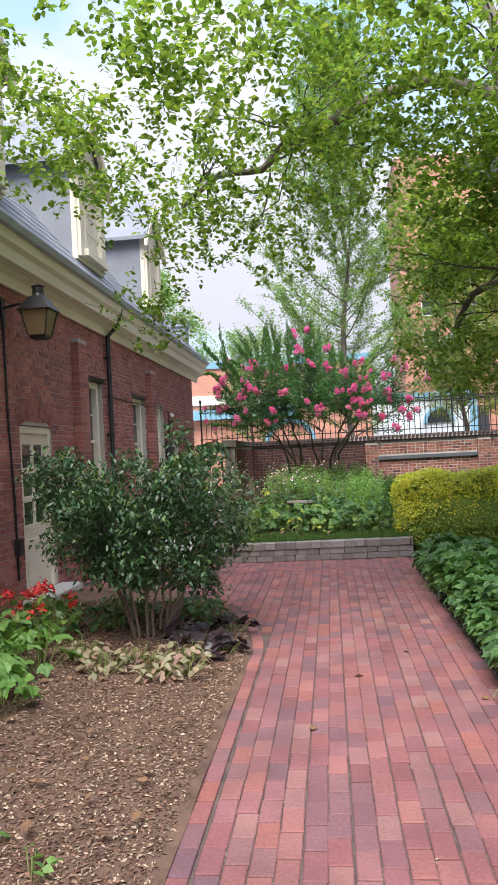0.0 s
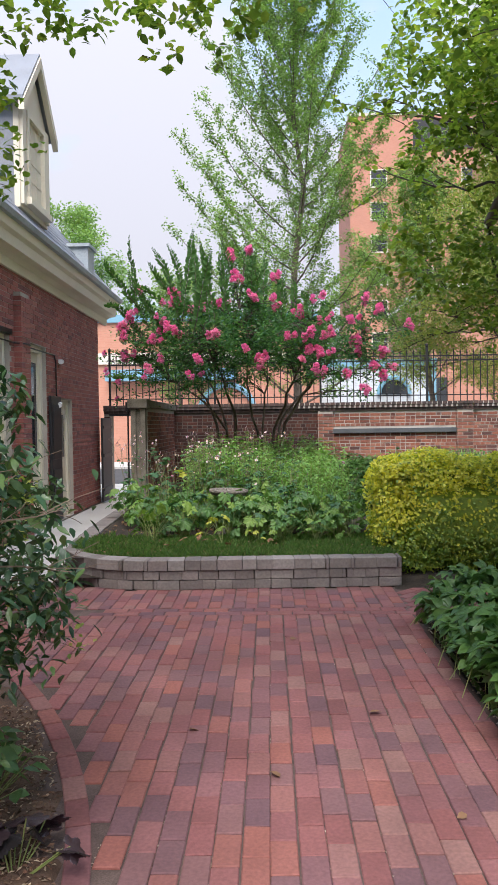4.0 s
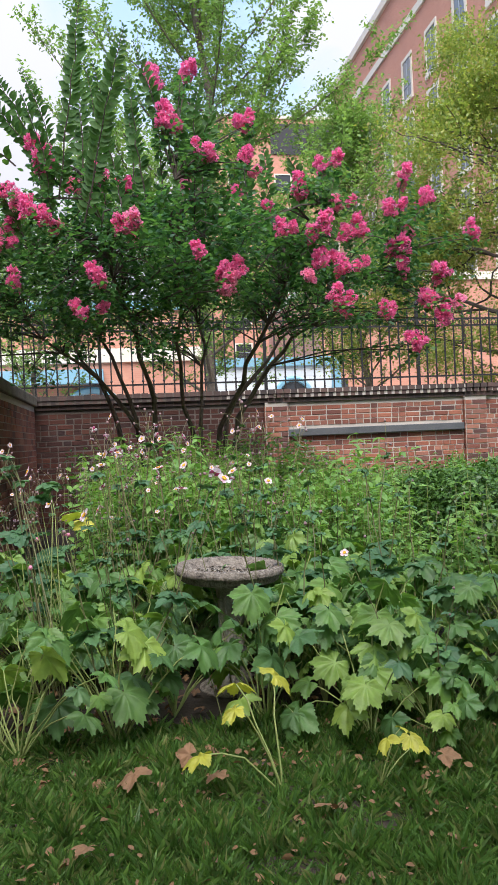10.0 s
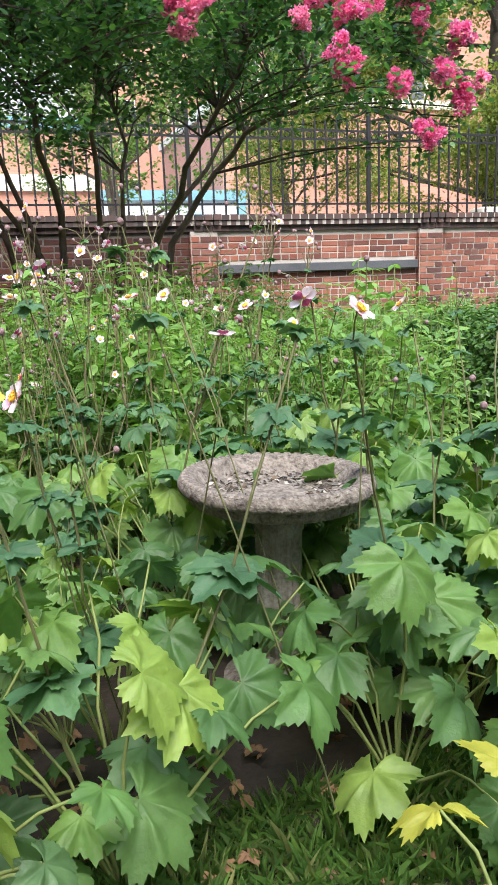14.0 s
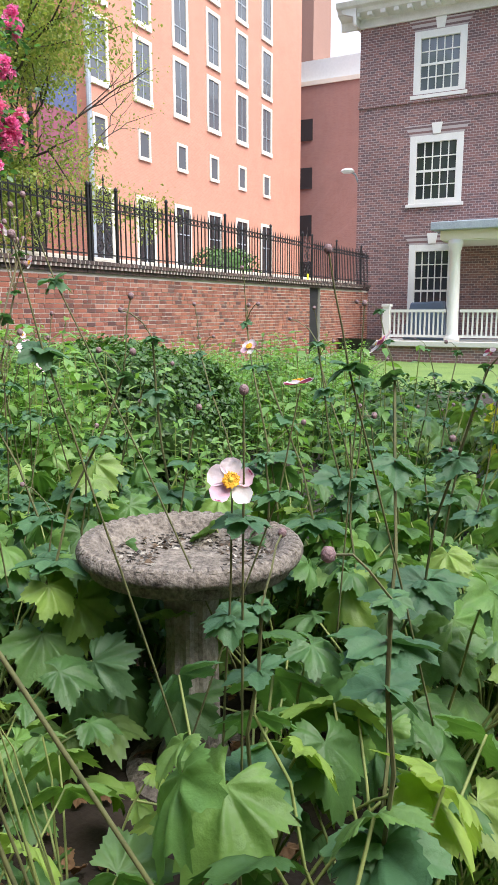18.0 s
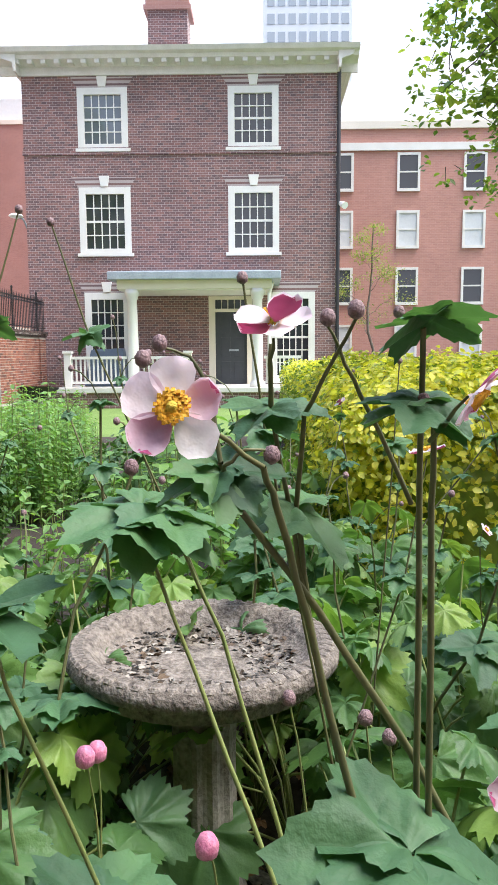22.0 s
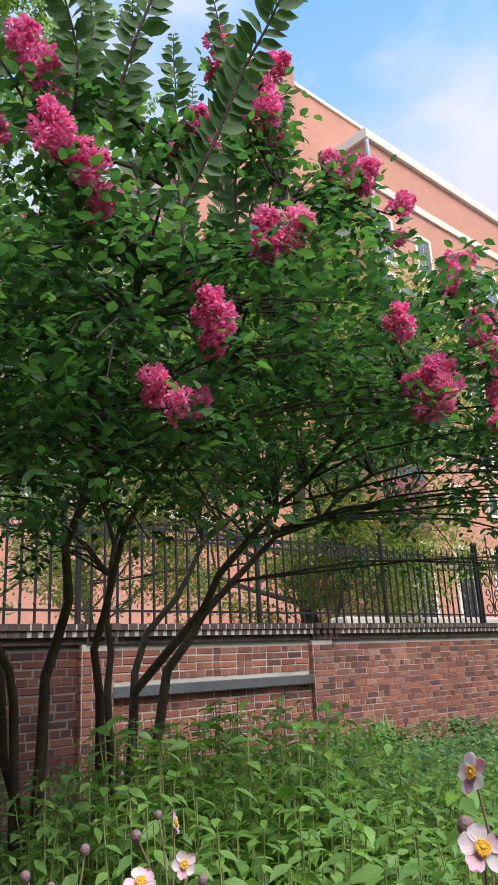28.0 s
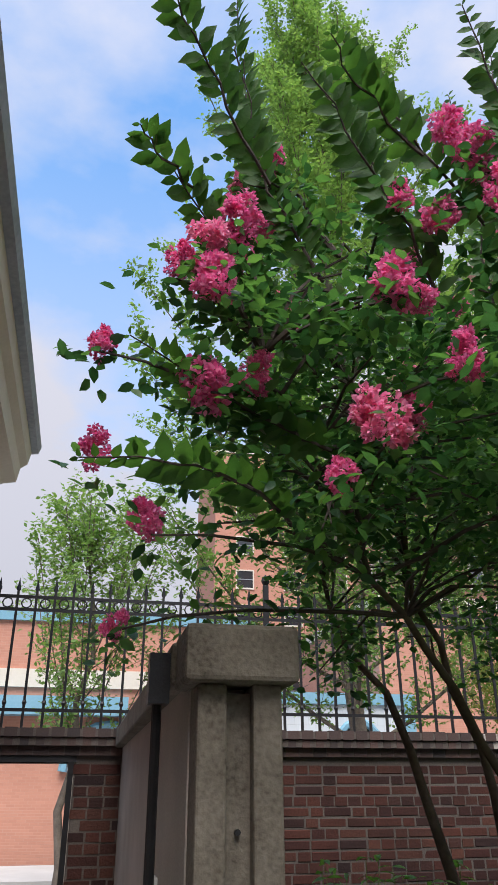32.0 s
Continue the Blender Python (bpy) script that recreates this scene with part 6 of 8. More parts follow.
heads += [(x, y, 2.98 + 0.33 * min(1.6, y - 14.3) - 0.2 * max(0, x), mrng.uniform(0.8, 1.1)) for x, y in [(mrng.uniform(-1.5, 1.5), mrng.uniform(14.9, 16.4)) for _ in range(16)]]
heart = Vector((-0.1, 15.5, 2.6))
outer = []
for x, y, z, s in heads:
    d = (Vector((x, y, z)) - heart).normalized()
    outer.append((x + d.x * 0.10, y + d.y * 0.13, z + d.z * 0.05, s))
heads = outer

# clusters of leaves fill the crown
n = 3900
q = mnp.normal(0, 1, (n, 3))
q /= np.linalg.norm(q, axis=1)[:, None]
q *= (mnp.uniform(0, 1, n) ** 0.36)[:, None]
q = q * (2.15, 1.45, 1.3) + (0.05, 15.55, 2.62)
q[:, 0] -= np.clip(2.6 - q[:, 2], 0, 1) * 0.1 * np.sign(q[:, 0])
keep = []
for x, y, z in q:
    floor_z = 1.86 + 0.56 * math.exp(-((x - 0.55) / 0.9) ** 2) + 0.06 * max(0.0, x) + 0.22 * max(0.0, x - 0.9) + 0.22 * noise.noise((x * 1.7, y * 1.7, 3))
    top = 2.92 + 0.33 * min(1.6, y - 14.3) - 0.32 * max(0, x - 0.1) + 0.30 * noise.noise((x * 1.6, y * 1.6, 8))
    p_ = Vector((x, y, z))
    free = all((p_ - Vector((hx, hy, hz))).length > 0.15 * hs and ((p_ - Vector((hx, hy, hz))).normalized().dot((Vector((hx, hy, hz)) - heart).normalized()) < 0.72 or (p_ - Vector((hx, hy, hz))).length > 0.6) for hx, hy, hz, hs in heads)
    keep.append(free and floor_z < z < top and noise.noise((x * 2.1, y * 2.1, z * 2.3)) > -0.36 + 0.52 * max(0.0, min(1.0, (2.8 - z) / 0.7)) + 0.40 * max(0.0, x - 0.6))
q = q[np.array(keep)]
hub = np.array([list(p) for p in hubs])
g = Geo()
for i, p in enumerate(q):
    if i % 3 == 0:
        h = hub[np.argmin(((hub - p) ** 2).sum(1) + 0.6 * np.clip(hub[:, 2] - p[2] + 0.2, 0, 9) + mnp.uniform(0, 0.15, len(hub)))]
        g.tube(curve_pts(h, p, 4, 0.06, 0.05, mrng), taper(0.009, 0.003, 4), 4, False)
extra = []
for x, y, z, s_ in heads:
    e = Vector((x, y, z - 0.05))
    h = min(hubs, key=lambda u: (u - e).length + 2.0 * max(0.0, u.z - e.z))
    line = curve_pts(h, e, 6, 0.05, 0.03, mrng)
    g.tube(line, taper(0.009, 0.0035, 6), 5, False)
    for w in line[2:]:
        extra.append(list(w + Vector((mrng.gauss(0, 0.03), mrng.gauss(0, 0.03), -0.03))))
q = np.concatenate([q, np.array(extra)])
part("twig_work", g, m_bark_dark, myrtle, kind="stuff")
per = 18
c = np.repeat(q, per, 0)
off = mnp.normal(0, 1, c.shape)
off /= np.linalg.norm(off, axis=1)[:, None]
c = c + off * mnp.uniform(0.02, 0.15, len(c))[:, None] * (1, 1, 0.7)
yaw = np.arctan2(-off[:, 0], off[:, 1]) + mnp.normal(0, 0.5, len(c))
scatter("crown", OVAL, c, turns(len(c), (-0.5, 0.8), yaw, 0.5, mnp), np.stack([mnp.uniform(0.036, 0.054, len(c)), mnp.uniform(0.040, 0.062, len(c)), np.full(len(c), 0.045)], 1), m_myrtle, myrtle, "dense glossy dark green crown", kind="stuff")

# long young shoots: tip, foot
SHOOTS = [((-0.92, 14.3, 4.26), (-1.14, 14.7, 3.04)), ((-0.65, 13.98, 3.90), (-0.96, 14.5, 2.82)), ((-1.66, 14.9, 3.95), (-1.11, 15.0, 3.2)), ((-1.98, 15.0, 3.85), (-1.70, 15.1, 3.0)), ((-1.36, 14.6, 3.75), (-1.2, 14.8, 2.9)), ((-1.98, 15.1, 4.4), (-1.7, 15.3, 3.2)), ((-1.66, 15.3, 4.25), (-1.3, 15.4, 3.2)), ((-2.28, 15.0, 3.4), (-1.7, 15.2, 2.7)), ((-2.30, 15.0, 2.65), (-1.7, 15.1, 2.4)), ((-2.4, 14.95, 2.25), (-1.8, 15.2, 2.2)), ((-0.98, 15.0, 4.2), (-0.95, 15.1, 3.2)), ((-0.6, 15.0, 4.1), (-0.5, 15.1, 3.2)), ((-0.2, 15.2, 3.95), (-0.1, 15.3, 3.1)), ((0.35, 15.4, 3.75), (0.3, 15.4, 2.9)), ((-1.45, 15.5, 4.35), (-1.3, 15.6, 3.2)), ((-1.1, 16.0, 4.4), (-1.0, 16.0, 3.3)), ((-1.85, 14.75, 3.55), (-1.4, 14.9, 2.8)), ((1.0, 15.0, 3.35), (0.8, 15.2, 2.7))]
SHOOTS += [((-2.29, 14.74, 3.96), (-1.88, 15.06, 3.34)), ((-1.79, 14.64, 3.55), (-1.44, 14.82, 3.32)), ((-2.32, 14.89, 3.33), (-2.01, 15.18, 3.25))]
SHOOTS += [((x + mrng.uniform(-0.12, 0.12), y, z), (x * 0.9, y + 0.15, 2.95)) for x, y, z in ((-0.75, 14.9, 4.15), (-0.45, 14.8, 4.25), (-0.15, 14.9, 4.1), (0.1, 15.0, 3.95), (0.4, 15.1, 3.8), (-0.3, 15.4, 4.35), (0.0, 15.5, 4.2), (0.6, 15.4, 3.75), (-0.9, 15.4, 4.4), (0.75, 15.0, 3.5), (-0.55, 15.8, 4.5))]
for which, (tip, root) in enumerate(SHOOTS):
    tip, root = Vector(tip), Vector(root)
    pts = curve_pts(root, tip, 11, 0.03, 0.02, mrng)
    bend = Vector((mrng.gauss(0, 0.06), mrng.gauss(0, 0.05), 0)) * (0.3 if which < 3 else 1.0)
    pts = [p + bend * math.sin(math.pi * i / 10) for i, p in enumerate(pts)]
    sh = part("shoot", Geo().tube(pts, taper(0.007, 0.002, 11), 5, False), m_bark_dark, myrtle)
    pp, rr, ss = [], [], []
    d = (tip - root).normalized()
    length = (tip - root).length
    spin = mrng.uniform(-0.25, 0.25)
    across = (Matrix.Rotation(spin, 3, d) @ d.cross(Vector((-0.5, -0.6, -0.62)))).normalized()
    count = int(length / 0.034)
    for k in range(count):
        t = 0.05 + 0.95 * k / (count - 1)
        i = min(9, int(t * 10))
        at_ = pts[i].lerp(pts[i + 1], t * 10 - i)
        for s in (-1, 1):
            if t < 0.5 and mrng.random() < 0.15:
                continue
            v = (across * s * mrng.uniform(0.75, 1.0) + d * mrng.uniform(0.4, 0.8) + Vector((mrng.gauss(0, 0.16), mrng.gauss(0, 0.16), mrng.gauss(0, 0.10)))).normalized()
            n0 = (Matrix.Rotation(mrng.gauss(0.0, 0.25), 3, v) @ (v.cross(d * s)) + d * 0.2).normalized()
            x0 = v.cross(n0).normalized()
            n0 = x0.cross(v)
            pp.append(list(at_ + v * 0.001))
            rr.append(np.array([list(x0), list(v), list(n0)]).T)
            z = mrng.uniform(0.082, 0.104) * (1.0 if t < 0.75 else 1.0 - (t - 0.75) * 2.9)
            ss.append((z * 0.82, z, z))
    scatter("shoot_leaves", OVAL, pp, np.array(rr), np.array(ss), m_myrtle_shoot, sh, kind="stuff")

panicles = []
for v in range(4):
    P, A = [], []
    for b in range(26):
        t = mnp.uniform(0, 1)
        r = 0.052 * math.sin(math.pi * (0.22 + 0.72 * t)) ** 0.6 * mnp.uniform(0.55, 1.05)
        a = mnp.uniform(0, 6.28)
        mid = np.array([r * math.cos(a), r * math.sin(a), t * 0.16])
        m = 30
        o = mnp.normal(0, 1, (m, 3))
        o /= np.linalg.norm(o, axis=1)[:, None]
        P.append(mid + o * mnp.uniform(0.010, 0.021, (m, 1)))
        A.append(np.arctan2(-o[:, 0], o[:, 1]))
    P, A = np.concatenate(P), np.concatenate(A)
    ob = scatter("flower_head", OVAL, P, turns(len(P), (-1.0, 0.6), A, 0.9, mnp), np.stack([mnp.uniform(0.016, 0.025, len(P)), mnp.uniform(0.013, 0.021, len(P)), mnp.uniform(0.01, 0.06, len(P))], 1), m_pinkpale if v == 3 else m_pinkfl)
    panicles.append(ob.data)
    bpy.data.objects.remove(ob)
for i, (x, y, z, s) in enumerate(heads):
    ob = new("flower_head", panicles[i % 4 if i % 8 != 3 else 1])
    ob.matrix_basis = Matrix.Translation((x, y, z - 0.06)) @ pose(0, 0, 0, mrng.gauss(0, 25), mrng.gauss(0, 25), mrng.uniform(0, 360)) @ Matrix.Diagonal((s * 0.86, s * 0.86, s * 0.86, 1))
    ob.parent = myrtle
    ob.matrix_parent_inverse = myrtle.matrix_basis.inverted()
    tagged(ob, "crinkled bright pink flower head", "", "", "stuff")


# ---- street trees ----
def street_tree(name, base, height, radius, lean, leaf_mat, bark, label, seed, size, limbs=16, droop=0.0, per=60, spread=0.5, low=0.28, r0=0.16):
    rng, rnp = random.Random(seed), np.random.default_rng(seed)
    t = thing(name, base, label, "tree", "street trees behind the wall")
    g, ends = Geo(), []
    top = Vector(base) + Vector((lean[0], lean[1], height))
    pts = curve_pts(base, top, 9, 0, 0.22, rng)
    part("trunk", Geo().tube(pts, taper(r0, 0.02, 9), 10, False), bark, t, smooth=True)
    for k in range(limbs):
        u = low + (0.96 - low) * (k + rng.random()) / limbs
        i = min(7, int(u * 8))
        q = pts[i].lerp(pts[i + 1], u * 8 - i)
        a = k * 2.4 + rng.uniform(-0.4, 0.4)
        reach = radius * (1.12 - 0.78 * max(0.0, (u - low) / (1 - low))) * rng.uniform(0.75, 1.15)
        ramify(g, rng, q, Vector((math.cos(a), math.sin(a), 0.55 - droop)), reach * 0.72, r0 * 0.32 * (1.15 - u), 2, ends, 0.55, 0.12 - droop * 0.4, (3, 4), 0.6)
    part("twig_work", g, bark, t, kind="stuff")
    pos = around(ends, per, spread, rnp, 0.6 + droop)
    scatter("crown", DIAMOND, pos, turns(len(pos), (-0.2, 1.0 + droop), rng=rnp), rnp.uniform(size * 0.7, size * 1.3, len(pos)), leaf_mat, t, "airy light green crown", kind="stuff")
    return t


def feather_tree(name, base, height, radius, leaf_mat, bark, label, seed, size, count=44, sprays=17, per=44, low=0.2, r0=0.16):
    """A tree of upswept branches, each feathered with short leafy sprays."""
    rng, rnp = random.Random(seed), np.random.default_rng(seed)
    t = thing(name, base, label, "tree", "street trees behind the wall")
    top = Vector(base) + Vector((0.1, 0.2, height))
    pts = curve_pts(base, top, 9, 0, 0.2, rng)
    part("trunk", Geo().tube(pts, taper(r0, 0.015, 9), 10, False), bark, t, smooth=True)
    g, P = Geo(), []
    for k in range(count):
        u = low + (0.95 - low) * (k + rng.random()) / count
        i = min(7, int(u * 8))
        q = pts[i].lerp(pts[i + 1], u * 8 - i)
        a = k * 2.4 + rng.uniform(-0.5, 0.5)
        v = (u - low) / (1 - low)
        reach = radius * (0.55 + 0.6 * math.sin(math.pi * min(1, 0.35 + 0.75 * v))) * (1.0 - 0.72 * v * v) * rng.uniform(0.6, 1.12)
        rise = min(rng.uniform(1.6, 3.4), top.z - q.z + 0.2)
        tip = q + Vector((math.cos(a) * reach, math.sin(a) * reach, rise))
        line = [q.lerp(tip, w) + Vector((0, 0, -0.35 * math.sin(math.pi * w))) for w in (0, 0.2, 0.4, 0.6, 0.8, 1.0)]
        part("limb", Geo().tube(line, taper(r0 * 0.28 * (1.1 - u), 0.006, 6), 5, False), bark, t)
        for j in range(sprays):
            w = 0.14 + 0.86 * j / (sprays - 1)
            n = min(4, int(w * 5))
            s0 = line[n].lerp(line[n + 1], w * 5 - n)
            d = Vector((math.cos(a) * 0.35 + rng.gauss(0, 0.5), math.sin(a) * 0.35 + rng.gauss(0, 0.5), rng.uniform(0.25, 1.0))).normalized()
            ln = rng.uniform(0.45, 0.95) * (1.15 - 0.5 * w)
            g.tube([s0, s0 + d * ln], [0.006, 0.002], 3, False)
            f = rnp.uniform(0.05, 1.05, per)
            P.append(np.array(list(s0)) + np.outer(f * ln, np.array(list(d))) + rnp.normal(0, 0.058, (per, 3)))
    part("twig_work", g, bark, t, kind="stuff")
    P = np.concatenate(P)
    scatter("crown", DIAMOND, P, turns(len(P), (-0.6, 0.9), rng=rnp), rnp.uniform(size * 0.7, size * 1.3, len(P)), leaf_mat, t, "feathery light green crown", kind="stuff")
    return t


feather_tree("locust_tree", (0.85, 22.0, 0.0), 14.4, 3.0, m_locust, m_bark, "tall honey locust with feathery light green leaves", 3, 0.074, 72, 22, 66, 0.13, 0.115)
feather_tree("small_street_tree", (-2.5, 24.5, 0.0), 5.4, 1.3, m_locust, m_bark, "small light green street tree behind the fence", 31, 0.085, 20, 12, 40, 0.3, 0.07)
feather_tree("young_street_tree", (4.6, 25.0, 0.0), 8.4, 2.1, m_locust, m_bark, "smaller street tree with light green leaves", 8, 0.078, 38, 15, 66, 0.25, 0.1)
street_tree("elm_tree", (7.55, 22.0, 0.0), 9.6, 3.3, (-0.5, 0.3), m_elm, m_bark_dark, "yellow-green street tree with drooping twigs", 5, 0.068, 30, 0.25, 150, 0.62, 0.22, 0.2)
street_tree("street_sapling", (6.6, 20.6, 0.0), 3.3, 1.5, (0.1, 0.0), m_elm, m_bark_dark, "leafy young street tree behind the iron fence", 45, 0.07, 14, 0.1, 60, 0.4, 0.5, 0.05)
street_tree("sparse_street_tree", (10.9, 22.8, 0.0), 11.5, 2.4, (0.3, 0.2), m_elm, m_bark_dark, "thin yellow-green street tree with bare top twigs", 15, 0.06, 14, 0.0, 13, 0.45, 0.3, 0.13)
street_tree("far_left_tree", (-9.5, 36.0, 0.0), 10.8, 3.8, (0.3, 0), m_locust, m_bark, "green tree behind the carriage house", 12, 0.14, 18, 0.0, 60, 0.7, 0.3, 0.2)
street_tree("mansion_yard_tree", (27.4, 8.0, -0.3), 6.4, 1.5, (0, 0), m_elm, m_bark, "small thin tree by the red brick wing", 22, 0.09, 10, 0.0, 10, 0.4, 0.3, 0.07)

# ---- tree that reaches over the path ----
orng, onp = random.Random(9), np.random.default_rng(9)
over = thing("garden_tree", (3.9, 5.6, 0.0), "spreading tree with oval leaves reaching over the path", "tree")
BOUGHS = [
    [(3.9, 5.6, 0.0), (3.8, 5.55, 1.0), (3.3, 5.4, 1.8), (2.39, 5.3, 2.53), (2.21, 5.45, 3.03)],
    [(2.42, 5.29, 2.5), (2.24, 5.42, 3.0), (2.2, 5.7, 3.51), (2.23, 6.3, 4.22), (2.1, 6.8, 4.77), (2.07, 7.4, 5.44), (2.24, 7.9, 6.14), (2.1, 8.3, 6.8)],
    [(2.24, 5.42, 2.95), (2.21, 5.6, 3.2), (2.18, 6.0, 3.4), (2.12, 6.4, 3.43), (2.2, 7.0, 3.34), (2.46, 7.2, 3.23), (2.48, 8.2, 3.41), (2.49, 9.2, 3.63), (2.23, 10.0, 3.64), (2.06, 10.37, 3.23)],
    [(2.08, 6.9, 4.85), (1.47, 7.6, 5.47), (0.97, 7.5, 5.32), (0.25, 7.3, 4.93), (-0.16, 7.4, 4.8), (-0.35, 7.5, 4.61), (-0.88, 7.7, 4.69), (-1.31, 7.8, 4.4)],
    [(3.4, 5.45, 1.7), (4.1, 7.0, 3.6), (4.2, 8.6, 4.2), (3.9, 10.0, 4.1)],
]
radii = [(0.16, 0.128), (0.128, 0.06), (0.07, 0.042), (0.07, 0.025), (0.08, 0.025)]
ends = []
for i, (line, (r0, r1)) in enumerate(zip(BOUGHS, radii)):
    pts = []
    for p, q in zip(line, line[1:]):
        pts += curve_pts(p, q, 4, 0, 0.02, orng)[:-1]
    pts.append(Vector(line[-1]))
    pts = [pts[0]] + [(u + v * 4 + w) / 6 for u, v, w in zip(pts, pts[1:], pts[2:])] + [pts[-1]]
    part("trunk" if i == 0 else "limb", Geo().tube(pts, taper(r0, r1, len(pts)), 10, False), m_bark, over, smooth=True)
    if i:
        g = Geo()
        for k in range(12 if i > 1 else 9):
            q = pts[orng.randrange(len(pts) // 3, len(pts))]
            ramify(g, orng, q, Vector((orng.gauss(0, 1), orng.gauss(0, 1), orng.gauss(0.1, 0.5))), orng.uniform(0.5, 0.95), 0.016, 2, ends, 0.6, 0.05, (2, 3), 0.66)
        part("twig_work", g, m_bark_dark, over, kind="stuff")
CLOUDS = [(-0.7, 7.5, 4.3, 1.6, 1.2, 0.9, 430), (1.0, 7.7, 4.9, 1.5, 1.3, 0.85, 330), (2.6, 10.0, 3.2, 1.7, 1.0, 1.15, 820), (-1.75, 8.1, 3.35, 0.65, 0.6, 0.5, 80), (-2.3, 7.2, 4.9, 0.9, 0.9, 0.7, 110), (3.5, 7.4, 4.7, 1.2, 1.3, 0.9, 260), (4.3, 10.2, 3.4, 1.0, 1.0, 1.1, 330), (0.2, 6.2, 5.3, 1.8, 0.9, 0.5, 160), (1.5, 4.6, 4.5, 1.9, 0.9, 0.5, 380), (3.1, 5.5, 3.9, 1.0, 1.0, 0.8, 260), (-1.3, 5.2, 4.75, 1.2, 0.8, 0.4, 150), (2.7, 10.0, 4.6, 1.6, 1.0, 0.9, 520), (-1.6, 5.7, 4.4, 1.3, 1.1, 0.6, 190), (3.0, 7.2, 4.5, 1.5, 1.4, 1.0, 420), (0.9, 6.2, 4.75, 1.7, 1.0, 0.55, 330), (3.3, 9.0, 2.9, 1.2, 0.9, 0.8, 260), (1.75, 6.7, 3.9, 0.7, 0.9, 0.6, 200), (1.9, 9.0, 4.2, 0.9, 0.8, 0.9, 200)]
cl = []
for x, y, z, a, b, c, n in CLOUDS:
    n = int(n * (2.7 if x > 1.2 and z > 3.7 else 2.1))
    q = onp.normal(0, 1, (n, 3))
    q /= np.linalg.norm(q, axis=1)[:, None]
    q *= (onp.uniform(0, 1, n) ** 0.45)[:, None]
    keep = np.array([noise.noise((x + u[0] * a, (y + u[1] * b) * 1.1, (z + u[2] * c) * 1.3)) > -0.13 for u in q])
    cl.append((q * (a, b, c) + (x, y, z))[keep])
whorls = np.concatenate(cl + [np.array([list(p) for p, _ in ends])])
whorls = whorls[whorls[:, 2] > np.where(whorls[:, 0] > 1.35, 2.0, 2.6)]
k = np.repeat(whorls, 7, 0) + onp.normal(0, 0.03, (len(whorls) * 7, 3))
scatter("crown", OVAL, k, turns(len(k), (-0.5, 0.9), rng=onp), onp.uniform(0.044, 0.08, len(k)), m_magnolia, over, "loose crown of oval green leaves", kind="stuff")
tw = Geo()
for p in whorls[::7]:
    e = Vector(p) + Vector((orng.gauss(0, 0.06), orng.gauss(0, 0.06), orng.uniform(0.0, 0.12)))
    tw.tube([p, e], [0.002, 0.0035], 3, False)
part("twig_work", tw, m_bark_dark, over, kind="stuff")


